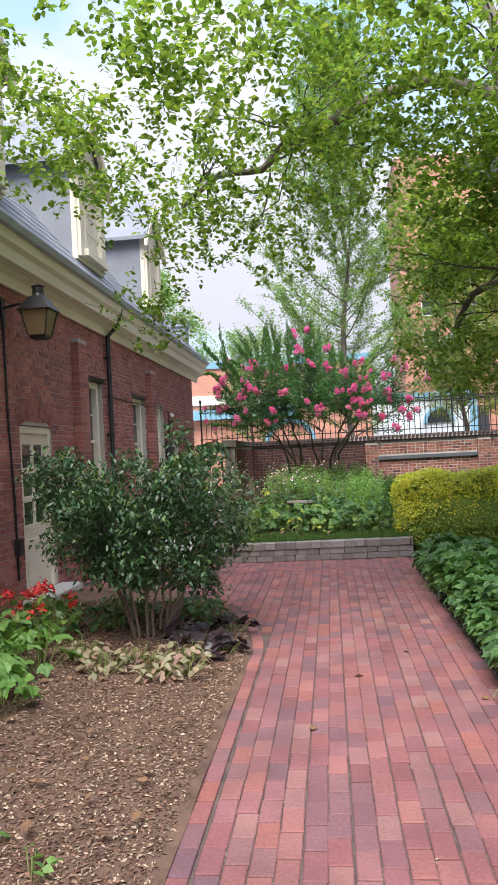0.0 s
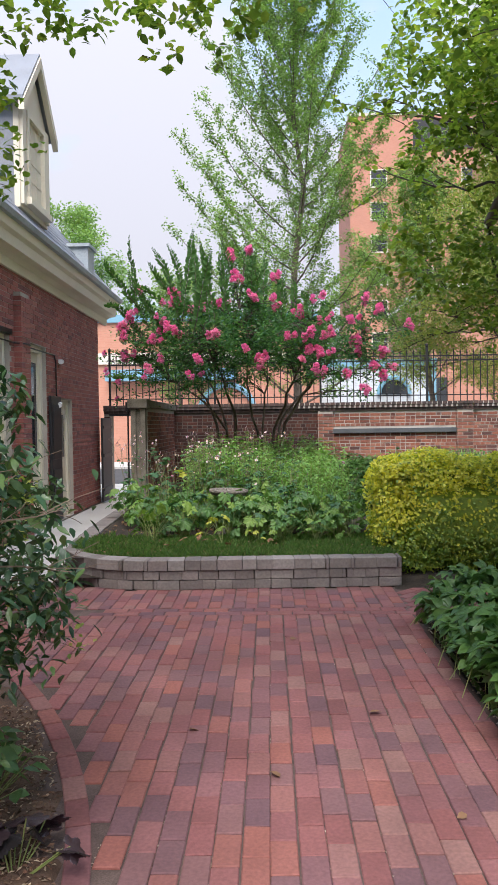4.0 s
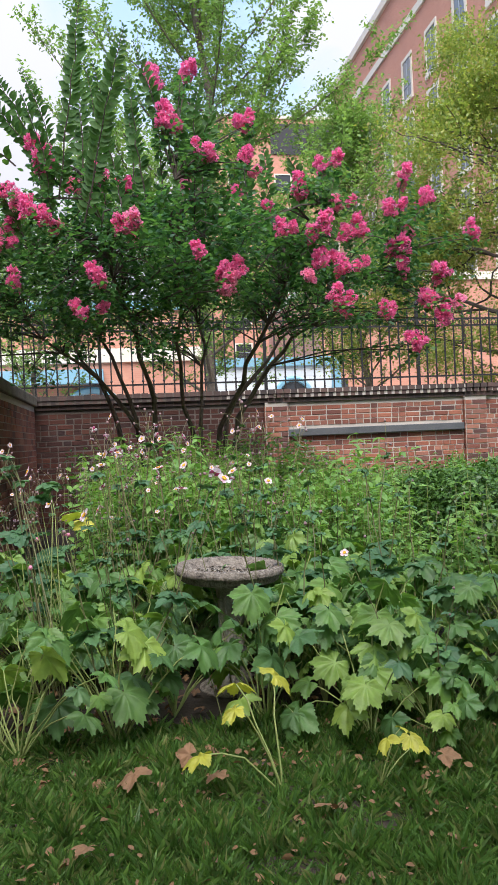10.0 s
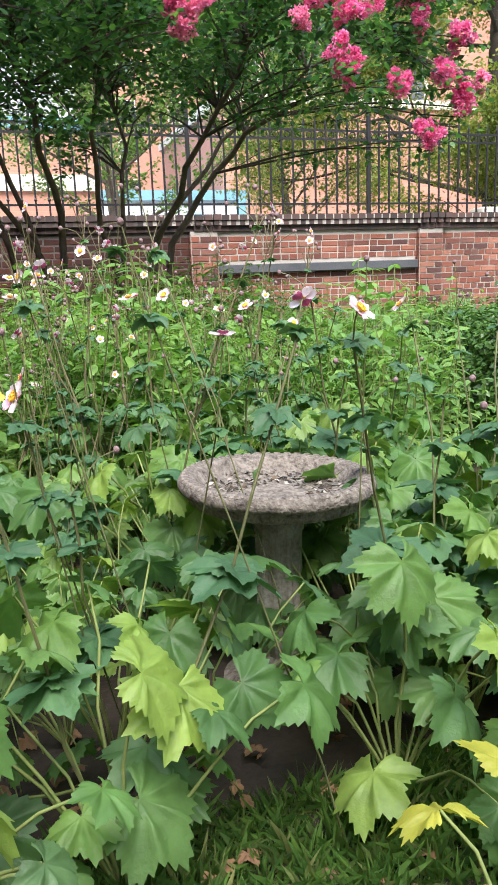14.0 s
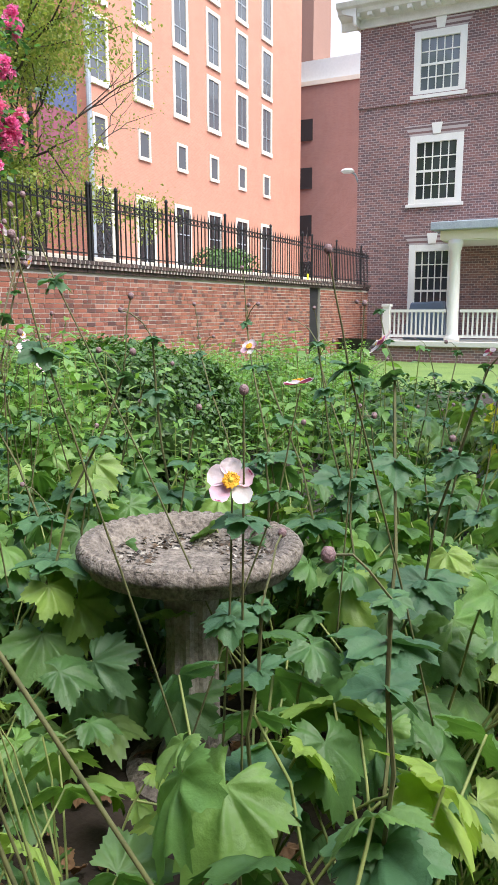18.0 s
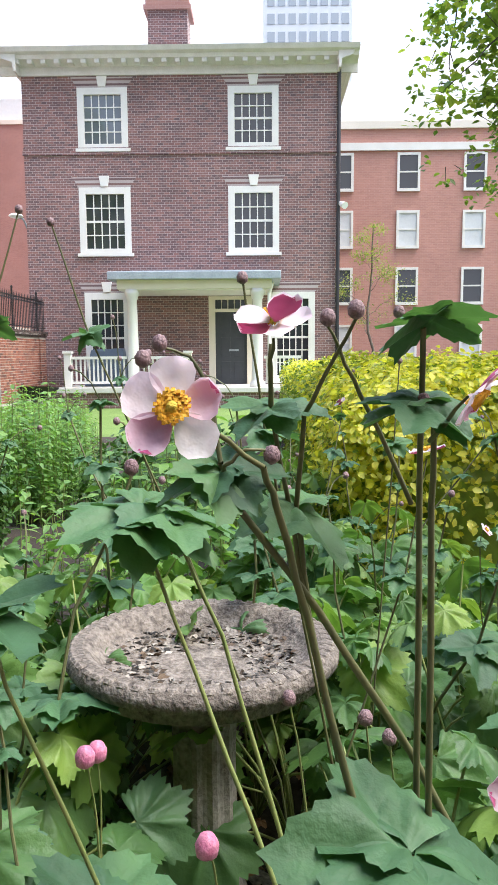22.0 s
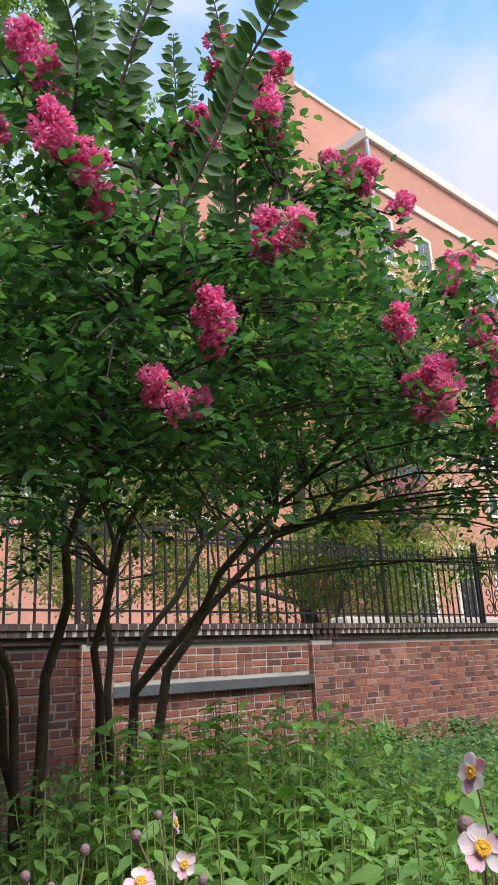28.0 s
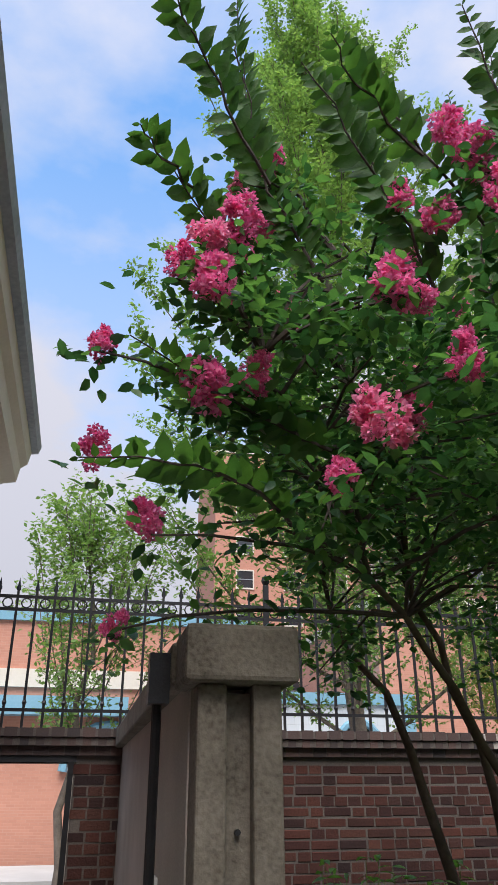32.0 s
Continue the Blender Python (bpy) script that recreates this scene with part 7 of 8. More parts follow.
# ---- hedges ----
def hedge(name, x0, x1, y0, y1, z0, z1, mats, n, size, label, seed, rnd=0.22, lo=0.3, tilt=0.0, deep=0.09):
    rnp = np.random.default_rng(seed)
    h = thing(name, ((x0 + x1) / 2, (y0 + y1) / 2, z0), label, "hedge")
    # Solid lump added inside, in a leaf colour, so the leaf shell reads as opaque.
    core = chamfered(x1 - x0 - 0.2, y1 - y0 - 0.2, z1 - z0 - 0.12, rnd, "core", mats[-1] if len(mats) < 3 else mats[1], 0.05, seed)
    c = part("core", core, m_box, h, "solid green core under the leaves")
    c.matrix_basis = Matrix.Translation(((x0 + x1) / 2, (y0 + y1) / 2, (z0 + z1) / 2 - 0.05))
    half = np.array([(x1 - x0) / 2, (y1 - y0) / 2, (z1 - z0) / 2])
    u = rnp.uniform(-1, 1, (n, 3))
    area = np.array([half[1] * half[2], half[0] * half[2], half[0] * half[1]])
    f = rnp.choice(3, n, p=area / area.sum())
    s = np.where(rnp.uniform(0, 1, n) < 0.5, -1, 1)
    s[f == 2] = np.where(rnp.uniform(0, 1, (f == 2).sum()) < 0.85, 1, -1)
    u[np.arange(n), f] = s
    p = u * half
    lim = half - rnd
    q = np.clip(p, -lim, lim)
    d = p - q
    ln = np.linalg.norm(d, axis=1)[:, None] + 1e-6
    p = q + d / ln * np.minimum(ln, rnd)
    lump = np.array([noise.noise((a[0] * 2.2 + seed, a[1] * 2.2, a[2] * 2.2)) for a in p])
    p += d / ln * (lump[:, None] * 0.11 - rnp.uniform(0, deep, n)[:, None])
    p += ((x0 + x1) / 2, (y0 + y1) / 2, (z0 + z1) / 2)
    open_ = np.array([noise.noise((a[0] * 11, a[1] * 11, a[2] * 11 + seed)) for a in p]) < -0.22
    p -= d / ln * np.where(open_, 0.13, 0.0)[:, None]
    face = d / ln + (0, 0, 0.55) + rnp.normal(0, 0.6, (n, 3))
    face /= np.linalg.norm(face, axis=1)[:, None]
    along_ = np.cross(face, rnp.normal(0, 1, (n, 3)))
    along_ /= np.linalg.norm(along_, axis=1)[:, None]
    turn_ = np.stack([np.cross(along_, face), along_, face], 2)
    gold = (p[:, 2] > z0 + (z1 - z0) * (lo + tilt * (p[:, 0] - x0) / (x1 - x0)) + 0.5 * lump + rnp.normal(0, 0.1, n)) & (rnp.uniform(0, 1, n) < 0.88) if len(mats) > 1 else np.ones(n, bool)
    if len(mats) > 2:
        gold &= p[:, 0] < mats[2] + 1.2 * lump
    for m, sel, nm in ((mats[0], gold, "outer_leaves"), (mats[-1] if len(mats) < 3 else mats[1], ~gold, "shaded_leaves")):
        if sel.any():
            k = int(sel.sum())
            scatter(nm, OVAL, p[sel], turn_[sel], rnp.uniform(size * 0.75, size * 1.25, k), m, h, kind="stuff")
    return h


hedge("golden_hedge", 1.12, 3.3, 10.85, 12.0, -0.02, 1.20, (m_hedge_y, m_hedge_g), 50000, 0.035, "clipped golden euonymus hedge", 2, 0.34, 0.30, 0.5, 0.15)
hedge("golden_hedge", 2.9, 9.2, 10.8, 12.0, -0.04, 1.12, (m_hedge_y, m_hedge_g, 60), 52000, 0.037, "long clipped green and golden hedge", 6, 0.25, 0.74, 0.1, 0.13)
hedge("box_mound", 1.12, 2.5, 13.5, 14.8, 0.1, 1.03, (m_box,), 17000, 0.034, "rounded dark green box bush", 3, 0.45)
hedge("box_mound", 2.5, 4.2, 12.4, 13.4, 0.05, 0.72, (m_box,), 4200, 0.04, "low dark green box bush", 13, 0.3)
hedge("box_hedge", 0.7, 4.6, 16.6, 17.4, 0.1, 0.92, (m_box,), 5200, 0.045, "low dark box hedge before the brick wall", 23, 0.25)
hedge("street_shrub", 13.5, 15.8, 19.8, 21.0, 0.0, 2.65, (m_box,), 2600, 0.08, "dark shrub behind the iron fence", 33, 0.5)

# ---- creeper mass beside the path ----
cnp = np.random.default_rng(17)
n = 6400
x = 1.22 + 3.94 * cnp.uniform(0, 1, n) ** 1.4
y = cnp.uniform(-1.5, 9.25, n)
hgt = np.array([0.30 + 0.16 * noise.noise((a * 1.2, b * 1.2, 0)) for a, b in zip(x, y)]) * np.clip((x - 1.06) / 0.30, 0.25, 1) * np.clip((9.5 - y) / 0.4, 0.3, 1) + 0.06
z = hgt * cnp.uniform(0.55, 1.12, n) + 0.05
creeper = thing("creeper_bed", (2.6, 5, 0), "mass of five-fingered green creeper beside the path", "ground cover", kind="stuff")
scatter("leaves", FIVE, np.stack([x, y, z], 1), turns(n, (0.0, 0.55), rng=cnp), cnp.uniform(0.10, 0.18, n), m_creeper, creeper, kind="stuff")
st = Geo()
for i in range(0, n, 5):
    st.tube([(x[i] + cnp.normal(0, 0.05), y[i] + cnp.normal(0, 0.05), 0.02), (x[i], y[i], z[i])], 0.003, 3, False)
part("stalk_tuft", st, m_stem, creeper, kind="stuff")

# ---- nandina bush ----
nrng, nnp = random.Random(6), np.random.default_rng(6)
nan = thing("nandina_bush", (-1.45, 6.05, 0.05), "bushy nandina with fine dark green leaves in the mulch", "shrub")
ends = []
for i in range(13):
    a = i * 2.4
    top = Vector((-1.42 + 0.80 * math.cos(a) * nrng.uniform(0.35, 1), 6.05 + 0.7 * math.sin(a) * nrng.uniform(0.35, 1), nrng.uniform(0.95, 1.75)))
    foot = Vector((-1.45 + 0.13 * math.cos(a), 6.05 + 0.13 * math.sin(a), 0.0))
    pts = curve_pts(foot, top, 6, 0.05, 0.05, nrng)
    g = Geo().tube(pts, taper(0.013, 0.006, 6), 6, False)
    for k in (2, 3, 3, 4, 4, 5, 5):
        ramify(g, nrng, pts[k], Vector((nrng.gauss(0, 1) + math.cos(a) * 0.6, nrng.gauss(0, 1) + math.sin(a) * 0.6, nrng.uniform(-0.1, 0.7))), nrng.uniform(0.20, 0.38), 0.004, 1, ends, 0.7, 0.0, (2, 3), 0.7)
    part("cane", g, m_bark_smooth, nan, kind="stuff")
ends = [(p, w) for p, w in ends if p.z > 0.42]
pos = around(ends, 56, 0.17, nnp, 0.8)
pos = pos[pos[:, 0] < -0.70 + 0.12 * nnp.normal(0, 1, len(pos))]
scatter("foliage", LANCE, pos, turns(len(pos), (0.0, 1.0), rng=nnp), np.stack([nnp.uniform(0.06, 0.09, len(pos)), nnp.uniform(0.04, 0.07, len(pos)), np.full(len(pos), 0.05)], 1), m_nandina, nan, "fine pointed leaflets", kind="stuff")
pos = around(ends[::9], 16, 0.07, nnp, 1.0) + (0, 0, 0.05)
scatter("new_growth", DIAMOND, pos, turns(len(pos), (-0.8, 0.6), rng=nnp), nnp.uniform(0.02, 0.035, len(pos)), m_elm, nan, "yellowish young growth", kind="stuff")


# ---- small plants of the mulch bed ----
def clump(name, at, r, h, template, n, size, mat, label, category, seed, stems=True, droop=(0.0, 0.7), flowers=None):
    rnp = np.random.default_rng(seed)
    t = thing(name, (*at, 0.04), label, category)
    a, d = rnp.uniform(0, 6.28, n), r * rnp.uniform(0, 1, n) ** 0.6
    z = h * (1.05 - 0.6 * (d / r) ** 2) * rnp.uniform(0.35, 1.0, n) + 0.05
    p = np.stack([at[0] + d * np.cos(a), at[1] + d * np.sin(a), z], 1)
    scatter("foliage", template, p, turns(n, droop, a - 1.57 + rnp.normal(0, 0.7, n), 0.4, rnp), rnp.uniform(size * 0.7, size * 1.25, n), mat, t, kind="stuff")
    if stems:
        g = Geo()
        for q in p:
            g.tube([(at[0] + (q[0] - at[0]) * 0.3, at[1] + (q[1] - at[1]) * 0.3, 0.02), ((at[0] + q[0] * 2) / 3, (at[1] + q[1] * 2) / 3, q[2] * 0.6), tuple(q)], 0.003, 3, False)
        part("stalk_tuft", g, m_stem, t, kind="stuff")
    if flowers:
        k, fm, fs = flowers
        aa, dd = rnp.uniform(0, 6.28, k), r * rnp.uniform(0, 0.9, k) ** 0.5
        c = np.stack([at[0] + dd * np.cos(aa), at[1] + dd * np.sin(aa), h * (1.1 - 0.5 * (dd / r) ** 2) + 0.05], 1)
        q = np.repeat(c, 8, 0) + rnp.normal(0, fs * 0.35, (k * 8, 3))
        scatter("blossoms", OVAL, q, turns(len(q), (-1.0, 0.5), rng=rnp), rnp.uniform(fs * 0.8, fs * 1.2, len(q)), fm, t, kind="stuff")
    return t


for i, (x, y) in enumerate(((-1.75, 5.25), (-1.55, 4.95), (-1.32, 5.2), (-1.1, 4.85), (-1.0, 5.25), (-1.9, 5.5), (-0.92, 4.95))):
    clump("begonia_clump", (x, y), 0.19, 0.17, OVAL, 46, 0.07, m_dusty, "faded cream and pink begonia in the mulch", "flower", 50 + i)
for i, (x, y, r) in enumerate(((-0.95, 5.62, 0.24), (-0.72, 5.5, 0.16), (-1.15, 5.95, 0.2), (-0.75, 6.2, 0.2))):
    clump("coral_bells", (x, y), r, 0.16, PALM, 17, 0.14, m_purple, "dark purple coral bells in the mulch", "flower", 60 + i)
for i, (x, y) in enumerate(((-2.45, 6.2), (-2.6, 5.85), (-2.3, 5.9))):
    clump("red_begonia", (x, y), 0.26, 0.42, OVAL, 70, 0.10, m_anem, "red flowering begonia with green leaves", "flower", 70 + i, True, (0, 0.7), (11, m_redpetal, 0.05))
for i, (x, y) in enumerate(((-2.05, 5.0), (-2.15, 4.55), (-1.98, 4.2), (-2.35, 5.2))):
    clump("leafy_plant", (x, y), 0.25, 0.42, PALM3, 26, 0.17, m_phlox, "light green broad-leaved plant in the mulch", "plant", 80 + i)
for i, (x, y) in enumerate(((-1.75, 6.75), (-2.05, 7.1), (-1.3, 7.0), (-1.9, 6.35), (-2.5, 6.9), (-1.05, 6.7), (-2.8, 7.2))):
    clump("low_green_plant", (x, y), 0.24, 0.20, OVAL, 60, 0.085, m_creeper, "low green bedding plant", "plant", 90 + i)
for i, (x, y) in enumerate(((-1.35, 2.6), (-1.0, 2.35), (-1.2, 1.9))):
    clump("seedling", (x, y), 0.10, 0.10, OVAL, 9, 0.07, m_phlox, "small green seedling in the mulch", "plant", 97 + i)
wnp = np.random.default_rng(40)
n = 60000
x, y = wnp.uniform(-3.1, -0.55, n), 1.2 + 6.5 * wnp.uniform(0, 1, n) ** 1.4
keep = np.array([a < bed_edge(b) - 0.02 for a, b in zip(x, y)])
x, y = x[keep], y[keep]
z = np.array([0.018 + 0.05 * min(1, max(0, bed_edge(b) - a)) + 0.03 * noise.noise((a * 2, b * 2, 0)) for a, b in zip(x, y)])
m_chip = leaf("bark_chip", [(0.055, 0.026, 0.017), (0.15, 0.075, 0.048), (0.26, 0.155, 0.105), (0.10, 0.048, 0.031), (0.52, 0.40, 0.29), (0.075, 0.038, 0.025)], 0.95, 0.02, (1, 1, 1))
tagged(scatter("mulch_chips", DIAMOND, np.stack([x, y, z], 1), turns(len(x), (-0.35, 0.35), rng=wnp), np.stack([wnp.uniform(0.010, 0.028, len(x)), wnp.uniform(0.010, 0.036, len(x)), np.full(len(x), 0.04)], 1), m_chip), "loose bark chips strewn over the bed", "mulch", kind="stuff")
x, y = wnp.uniform(-2.9, -0.6, 60), wnp.uniform(2.6, 5.4, 60)
tagged(scatter("fallen_leaves", OVAL, np.stack([x, y, np.full(60, 0.085)], 1), turns(60, (-0.2, 0.2), rng=wnp), wnp.uniform(0.05, 0.09, 60), m_deadleaf), "dry tan leaves fallen on the mulch", "leaves", kind="stuff")
# grit in the joints and litter along the path's edge
n = 5200
x, y = np.where(wnp.uniform(0, 1, n) < 0.4, 1.24 + 0.2 * wnp.uniform(0, 1, n) ** 1.5, wnp.uniform(-0.5, 1.22, n)), wnp.uniform(0.5, 9.5, n)
on = x > 1.24
z = np.where(on, 0.022, -0.005)
x = np.where(on, x, np.round((1.24 - 0.06 - x) / 0.204) * -0.204 + 1.24 - 0.06 - 0.051 + wnp.normal(0, 0.0025, n))
m_grit = leaf("pale_grit", [(0.20, 0.14, 0.10), (0.42, 0.34, 0.27), (0.10, 0.06, 0.04), (0.50, 0.43, 0.36), (0.16, 0.09, 0.05)], 0.95, 0.02, (1, 1, 1))
tagged(scatter("joint_grit", DIAMOND, np.stack([x, y, z], 1), turns(n, (-0.4, 0.4), rng=wnp), wnp.uniform(0.005, 0.014, n) * np.where(on, 2.0, 1.0), m_grit), "grit and litter in the paving joints", "litter", kind="stuff")
for i, (x, y) in enumerate(((0.55, 5.55), (0.72, 5.5), (0.35, 4.9), (0.86, 6.6), (0.15, 6.9), (0.62, 7.6), (1.05, 4.4), (0.25, 8.9), (0.9, 9.1), (-0.3, 7.4), (0.02, 3.9))):
    p = np.array([[x, y, 0.012]])
    tagged(scatter("fallen_leaf", OVAL, p, turns(1, (-0.15, 0.15), rng=wnp), np.array([wnp.uniform(0.04, 0.075)]), m_deadleaf), "small dry leaf lying on the bricks", "leaf", "leaves on the paving")
for i, (x, y) in enumerate(((-0.79, 11.42), (-0.55, 11.36), (-0.3, 11.1), (-0.9, 11.05), (0.1, 11.3), (-0.62, 11.5))):
    p = np.array([[x, y, 0.33]])
    tagged(scatter("fallen_leaf", PALM3, p, turns(1, (-0.2, 0.2), rng=wnp), np.array([0.13 if i == 0 else 0.085]), m_deadleaf), "curled brown leaf lying in the grass", "leaf", "leaves in the grass")

# grass strip along the retaining wall
def rim_back(x):
    """Where the earth begins behind the retaining wall."""
    return np.interp(x, [-1.98, -1.9, -1.72, -1.48, -1.2, -0.85, 1.3], [11.7, 11.28, 11.0, 10.82, 10.72, 10.68, 10.76])


n = 95000
x, y = wnp.uniform(-1.95, 1.3, n), 10.66 + 1.25 * wnp.uniform(0, 1, n) ** 1.15
keep = y > rim_back(x)
x, y = x[keep], y[keep]
n = len(x)
tuft = np.array([0.7 + 0.6 * noise.noise((a * 5, b * 5, 2)) + 0.7 * noise.noise((a * 14, b * 14, 5)) for a, b in zip(x, y)]).clip(0.12, 2)
r = turns(n, (-0.35, 0.35), rng=wnp, roll=0.25)
tagged(scatter("grass", BLADE, np.stack([x, y, np.full(n, 0.245)], 1), r, np.stack([wnp.uniform(0.022, 0.042, n), wnp.uniform(0.05, 0.25, n), wnp.uniform(0.03, 0.09, n) * tuft], 1), m_grass), "shaggy green grass along the retaining wall", "grass", kind="stuff")
n = 520
x, y = wnp.uniform(-1.6, 1.2, n), wnp.uniform(10.8, 11.7, n)
tagged(scatter("grass_litter", OVAL, np.stack([x, y, np.full(n, 0.29)], 1), turns(n, (-0.4, 0.4), rng=wnp), wnp.uniform(0.010, 0.034, n), m_deadleaf), "small dry litter caught in the grass", "litter", kind="stuff")
n = 650
x, y = wnp.uniform(-1.85, 1.0, n), wnp.uniform(11.4, 13.3, n)
tagged(scatter("bed_litter", PALM3, np.stack([x, y, np.full(n, 0.275)], 1), turns(n, (-0.5, 0.5), rng=wnp), wnp.uniform(0.02, 0.06, n), m_deadleaf), "brown fallen leaves under the anemones", "litter", kind="stuff")
sheet("grass_strip", steps(-2.0, 1.3, 40), steps(10.6, 12.0, 28), lambda x, y: 0.245 + 0.02 * noise.noise((x * 3, y * 3, 0)) if y > float(rim_back(x)) - 0.1 else 0.1, m_soil, "grassy verge behind the retaining wall", "grass")

# ---- bird bath ----
BX, BY, BZ = -0.360, 12.335, 0.738
bath = thing("bird_bath", (BX, BY, 0.24), "weathered cast stone bird bath among the flowers", "bird bath")
bowl_g = Geo().lathe([(0.0, -0.062), (0.10, -0.060), (0.196, -0.050), (0.206, -0.044), (0.209, -0.026), (0.214, -0.022), (0.225, -0.020), (0.229, -0.012), (0.229, -0.002), (0.222, 0.010), (0.206, 0.014), (0.190, 0.009), (0.180, -0.006), (0.168, -0.022), (0.12, -0.032), (0.05, -0.036), (0.0, -0.036)], 64, (BX, BY, BZ + 0.004), 0.012)
bowl_g.v = [(x, y, z - 0.035 * (x - BX)) for x, y, z in bowl_g.v]
part("bowl", bowl_g, m_bath, bath, "shallow leaning bowl", smooth=True)
bead = chamfered(0.023, 0.028, 0.012, 0.005, "rim_bead", m_bath, 0.002, 3)
for k in range(52):
    a = 6.2832 * k / 52
    piece("rim_bead", bead, (BX + 0.209 * math.cos(a), BY + 0.209 * math.sin(a), BZ + 0.0125 - 0.035 * 0.217 * math.cos(a)), bath, math.degrees(a) + 90)
ped = Geo()
prof = [(0.085, 0.0), (0.075, 0.04), (0.058, 0.07), (0.054, 0.30), (0.056, 0.36), (0.060, 0.40), (0.068, 0.433)]
nn = 40
for k in range(nn):
    c, s = math.cos(6.2832 * k / nn), math.sin(6.2832 * k / nn)
    fl = 1 - (0.10 if k % 4 < 2 else 0.0)
    for i, (r, z) in enumerate(prof):
        q = fl if 1 < i < 5 else 1.0
        ped.v.append((BX + r * c * q, BY + r * s * q, 0.245 + z))
m_ = len(prof)
ped.f = [(k * m_ + i, ((k + 1) % nn) * m_ + i, ((k + 1) % nn) * m_ + i + 1, k * m_ + i + 1) for k in range(nn) for i in range(m_ - 1)]
part("pedestal", ped, m_pedestal, bath, "fluted pedestal")
part("foot", Geo().lathe([(0.0, -0.02), (0.14, -0.02), (0.145, 0.015), (0.12, 0.03), (0.09, 0.035)], 28, (BX, BY, 0.235)), m_bath, bath)
n = 1000
a, r = wnp.uniform(0, 6.28, n), 0.165 * wnp.uniform(0.35, 1, n) ** 0.7
m_husk = leaf("seed_husk", [(0.02, 0.018, 0.015), (0.06, 0.05, 0.04), (0.40, 0.37, 0.33), (0.015, 0.015, 0.015), (0.13, 0.09, 0.06), (0.03, 0.026, 0.022)], 0.9, 0.02, (1, 1, 1))
scatter("seed_husks", DIAMOND, np.stack([BX + r * np.cos(a), BY + r * np.sin(a), BZ - 0.033 + 0.015 * (r / 0.165) ** 3 - 0.035 * r * np.cos(a)], 1), turns(n, (-0.4, 0.4), rng=wnp), wnp.uniform(0.008, 0.02, n), m_husk, bath, "seed husks and dirt in the bowl")


# ---- anemones ----
def petal_flower(rad, seed, back=False):
    """Petals of one anemone flower, facing up at the origin: verts, faces."""
    rng = random.Random(seed)
    v, f = [], []
    for k in range(5):
        a = k * 1.2566 + rng.uniform(-0.16, 0.16)
        w, ln = rng.uniform(0.47, 0.56), rng.uniform(0.85, 1.08)
        lift = (0.02 if k % 2 else -0.04) + rng.uniform(-0.05, 0.05)
        base = len(v)
        for i in range(6):
            t = i / 5
            wid = w * math.sin(math.pi * min(0.97, 0.06 + 0.78 * t ** 1.1)) ** 0.9
            for s in (-1, -0.5, 0, 0.5, 1):
                x, y = s * wid * (0.92 if i < 5 else 0.75), 0.14 + ln * t - (0.07 * s * s if i == 5 else 0)
                z = 0.16 * t * t + lift * t + 0.10 * s * s * (1 - t * 0.4) - 0.04 * math.cos(s * 3) * t
                v.append(((x * math.cos(a) + y * math.sin(a)) * rad, (-x * math.sin(a) + y * math.cos(a)) * rad, z * rad))
        f += [(base + i * 5 + j, base + i * 5 + j + 1, base + (i + 1) * 5 + j + 1, base + (i + 1) * 5 + j) for i in range(5) for j in range(4)]
    return v, f


def flower_meshes(rad, seed):
    v, f = petal_flower(rad, seed)
    pm = bpy.data.meshes.new("flower")
    pm.from_pydata(v, [], f)
    pm.polygons.foreach_set("use_smooth", [True] * len(pm.polygons))
    pm.materials.append(m_petal)
    bm_ = bpy.data.meshes.new("petal_backs")
    bm_.from_pydata([(x * 0.97, y * 0.97, z - 0.03 * rad) for x, y, z in v], [], [tuple(reversed(q)) for i, q in enumerate(f) if (i // 20) % 2 == 1])
    bm_.polygons.foreach_set("use_smooth", [True] * len(bm_.polygons))
    bm_.materials.append(m_petal_dark)
    g = Geo()
    rng = random.Random(seed + 5)
    for k in range(64):
        a, r = k * 2.4, rad * 0.30 * math.sqrt((k + 8) / 64)
        p = (r * math.cos(a), r * math.sin(a), rad * 0.10)
        q = (r * 1.15 * math.cos(a), r * 1.15 * math.sin(a), rad * (0.26 + rng.uniform(0, 0.06)))
        g.tube([p, q], [rad * 0.022, rad * 0.055], 4)
    sm = g.mesh("stamen_ring")
    sm.materials.append(m_stamen)
    e = Geo().lathe([(0.0, 0.34 * rad), (0.10 * rad, 0.32 * rad), (0.16 * rad, 0.22 * rad), (0.15 * rad, 0.08 * rad), (0.0, 0.0)], 12).mesh("eye", True)
    e.materials.append(m_eye)
    return pm, bm_, sm, e


FLOWERS = [flower_meshes(0.025, 3), flower_meshes(0.023, 8), flower_meshes(0.024, 14)]
bud_me = Geo().lathe([(0.0, 0.011), (0.006, 0.009), (0.0095, 0.002), (0.0085, -0.006), (0.003, -0.010), (0.0, -0.011)], 12).mesh("bud", True)
bud_me.materials.append(m_bud)
pink_me = bud_me.copy()
pink_me.materials[0] = m_bud_pink


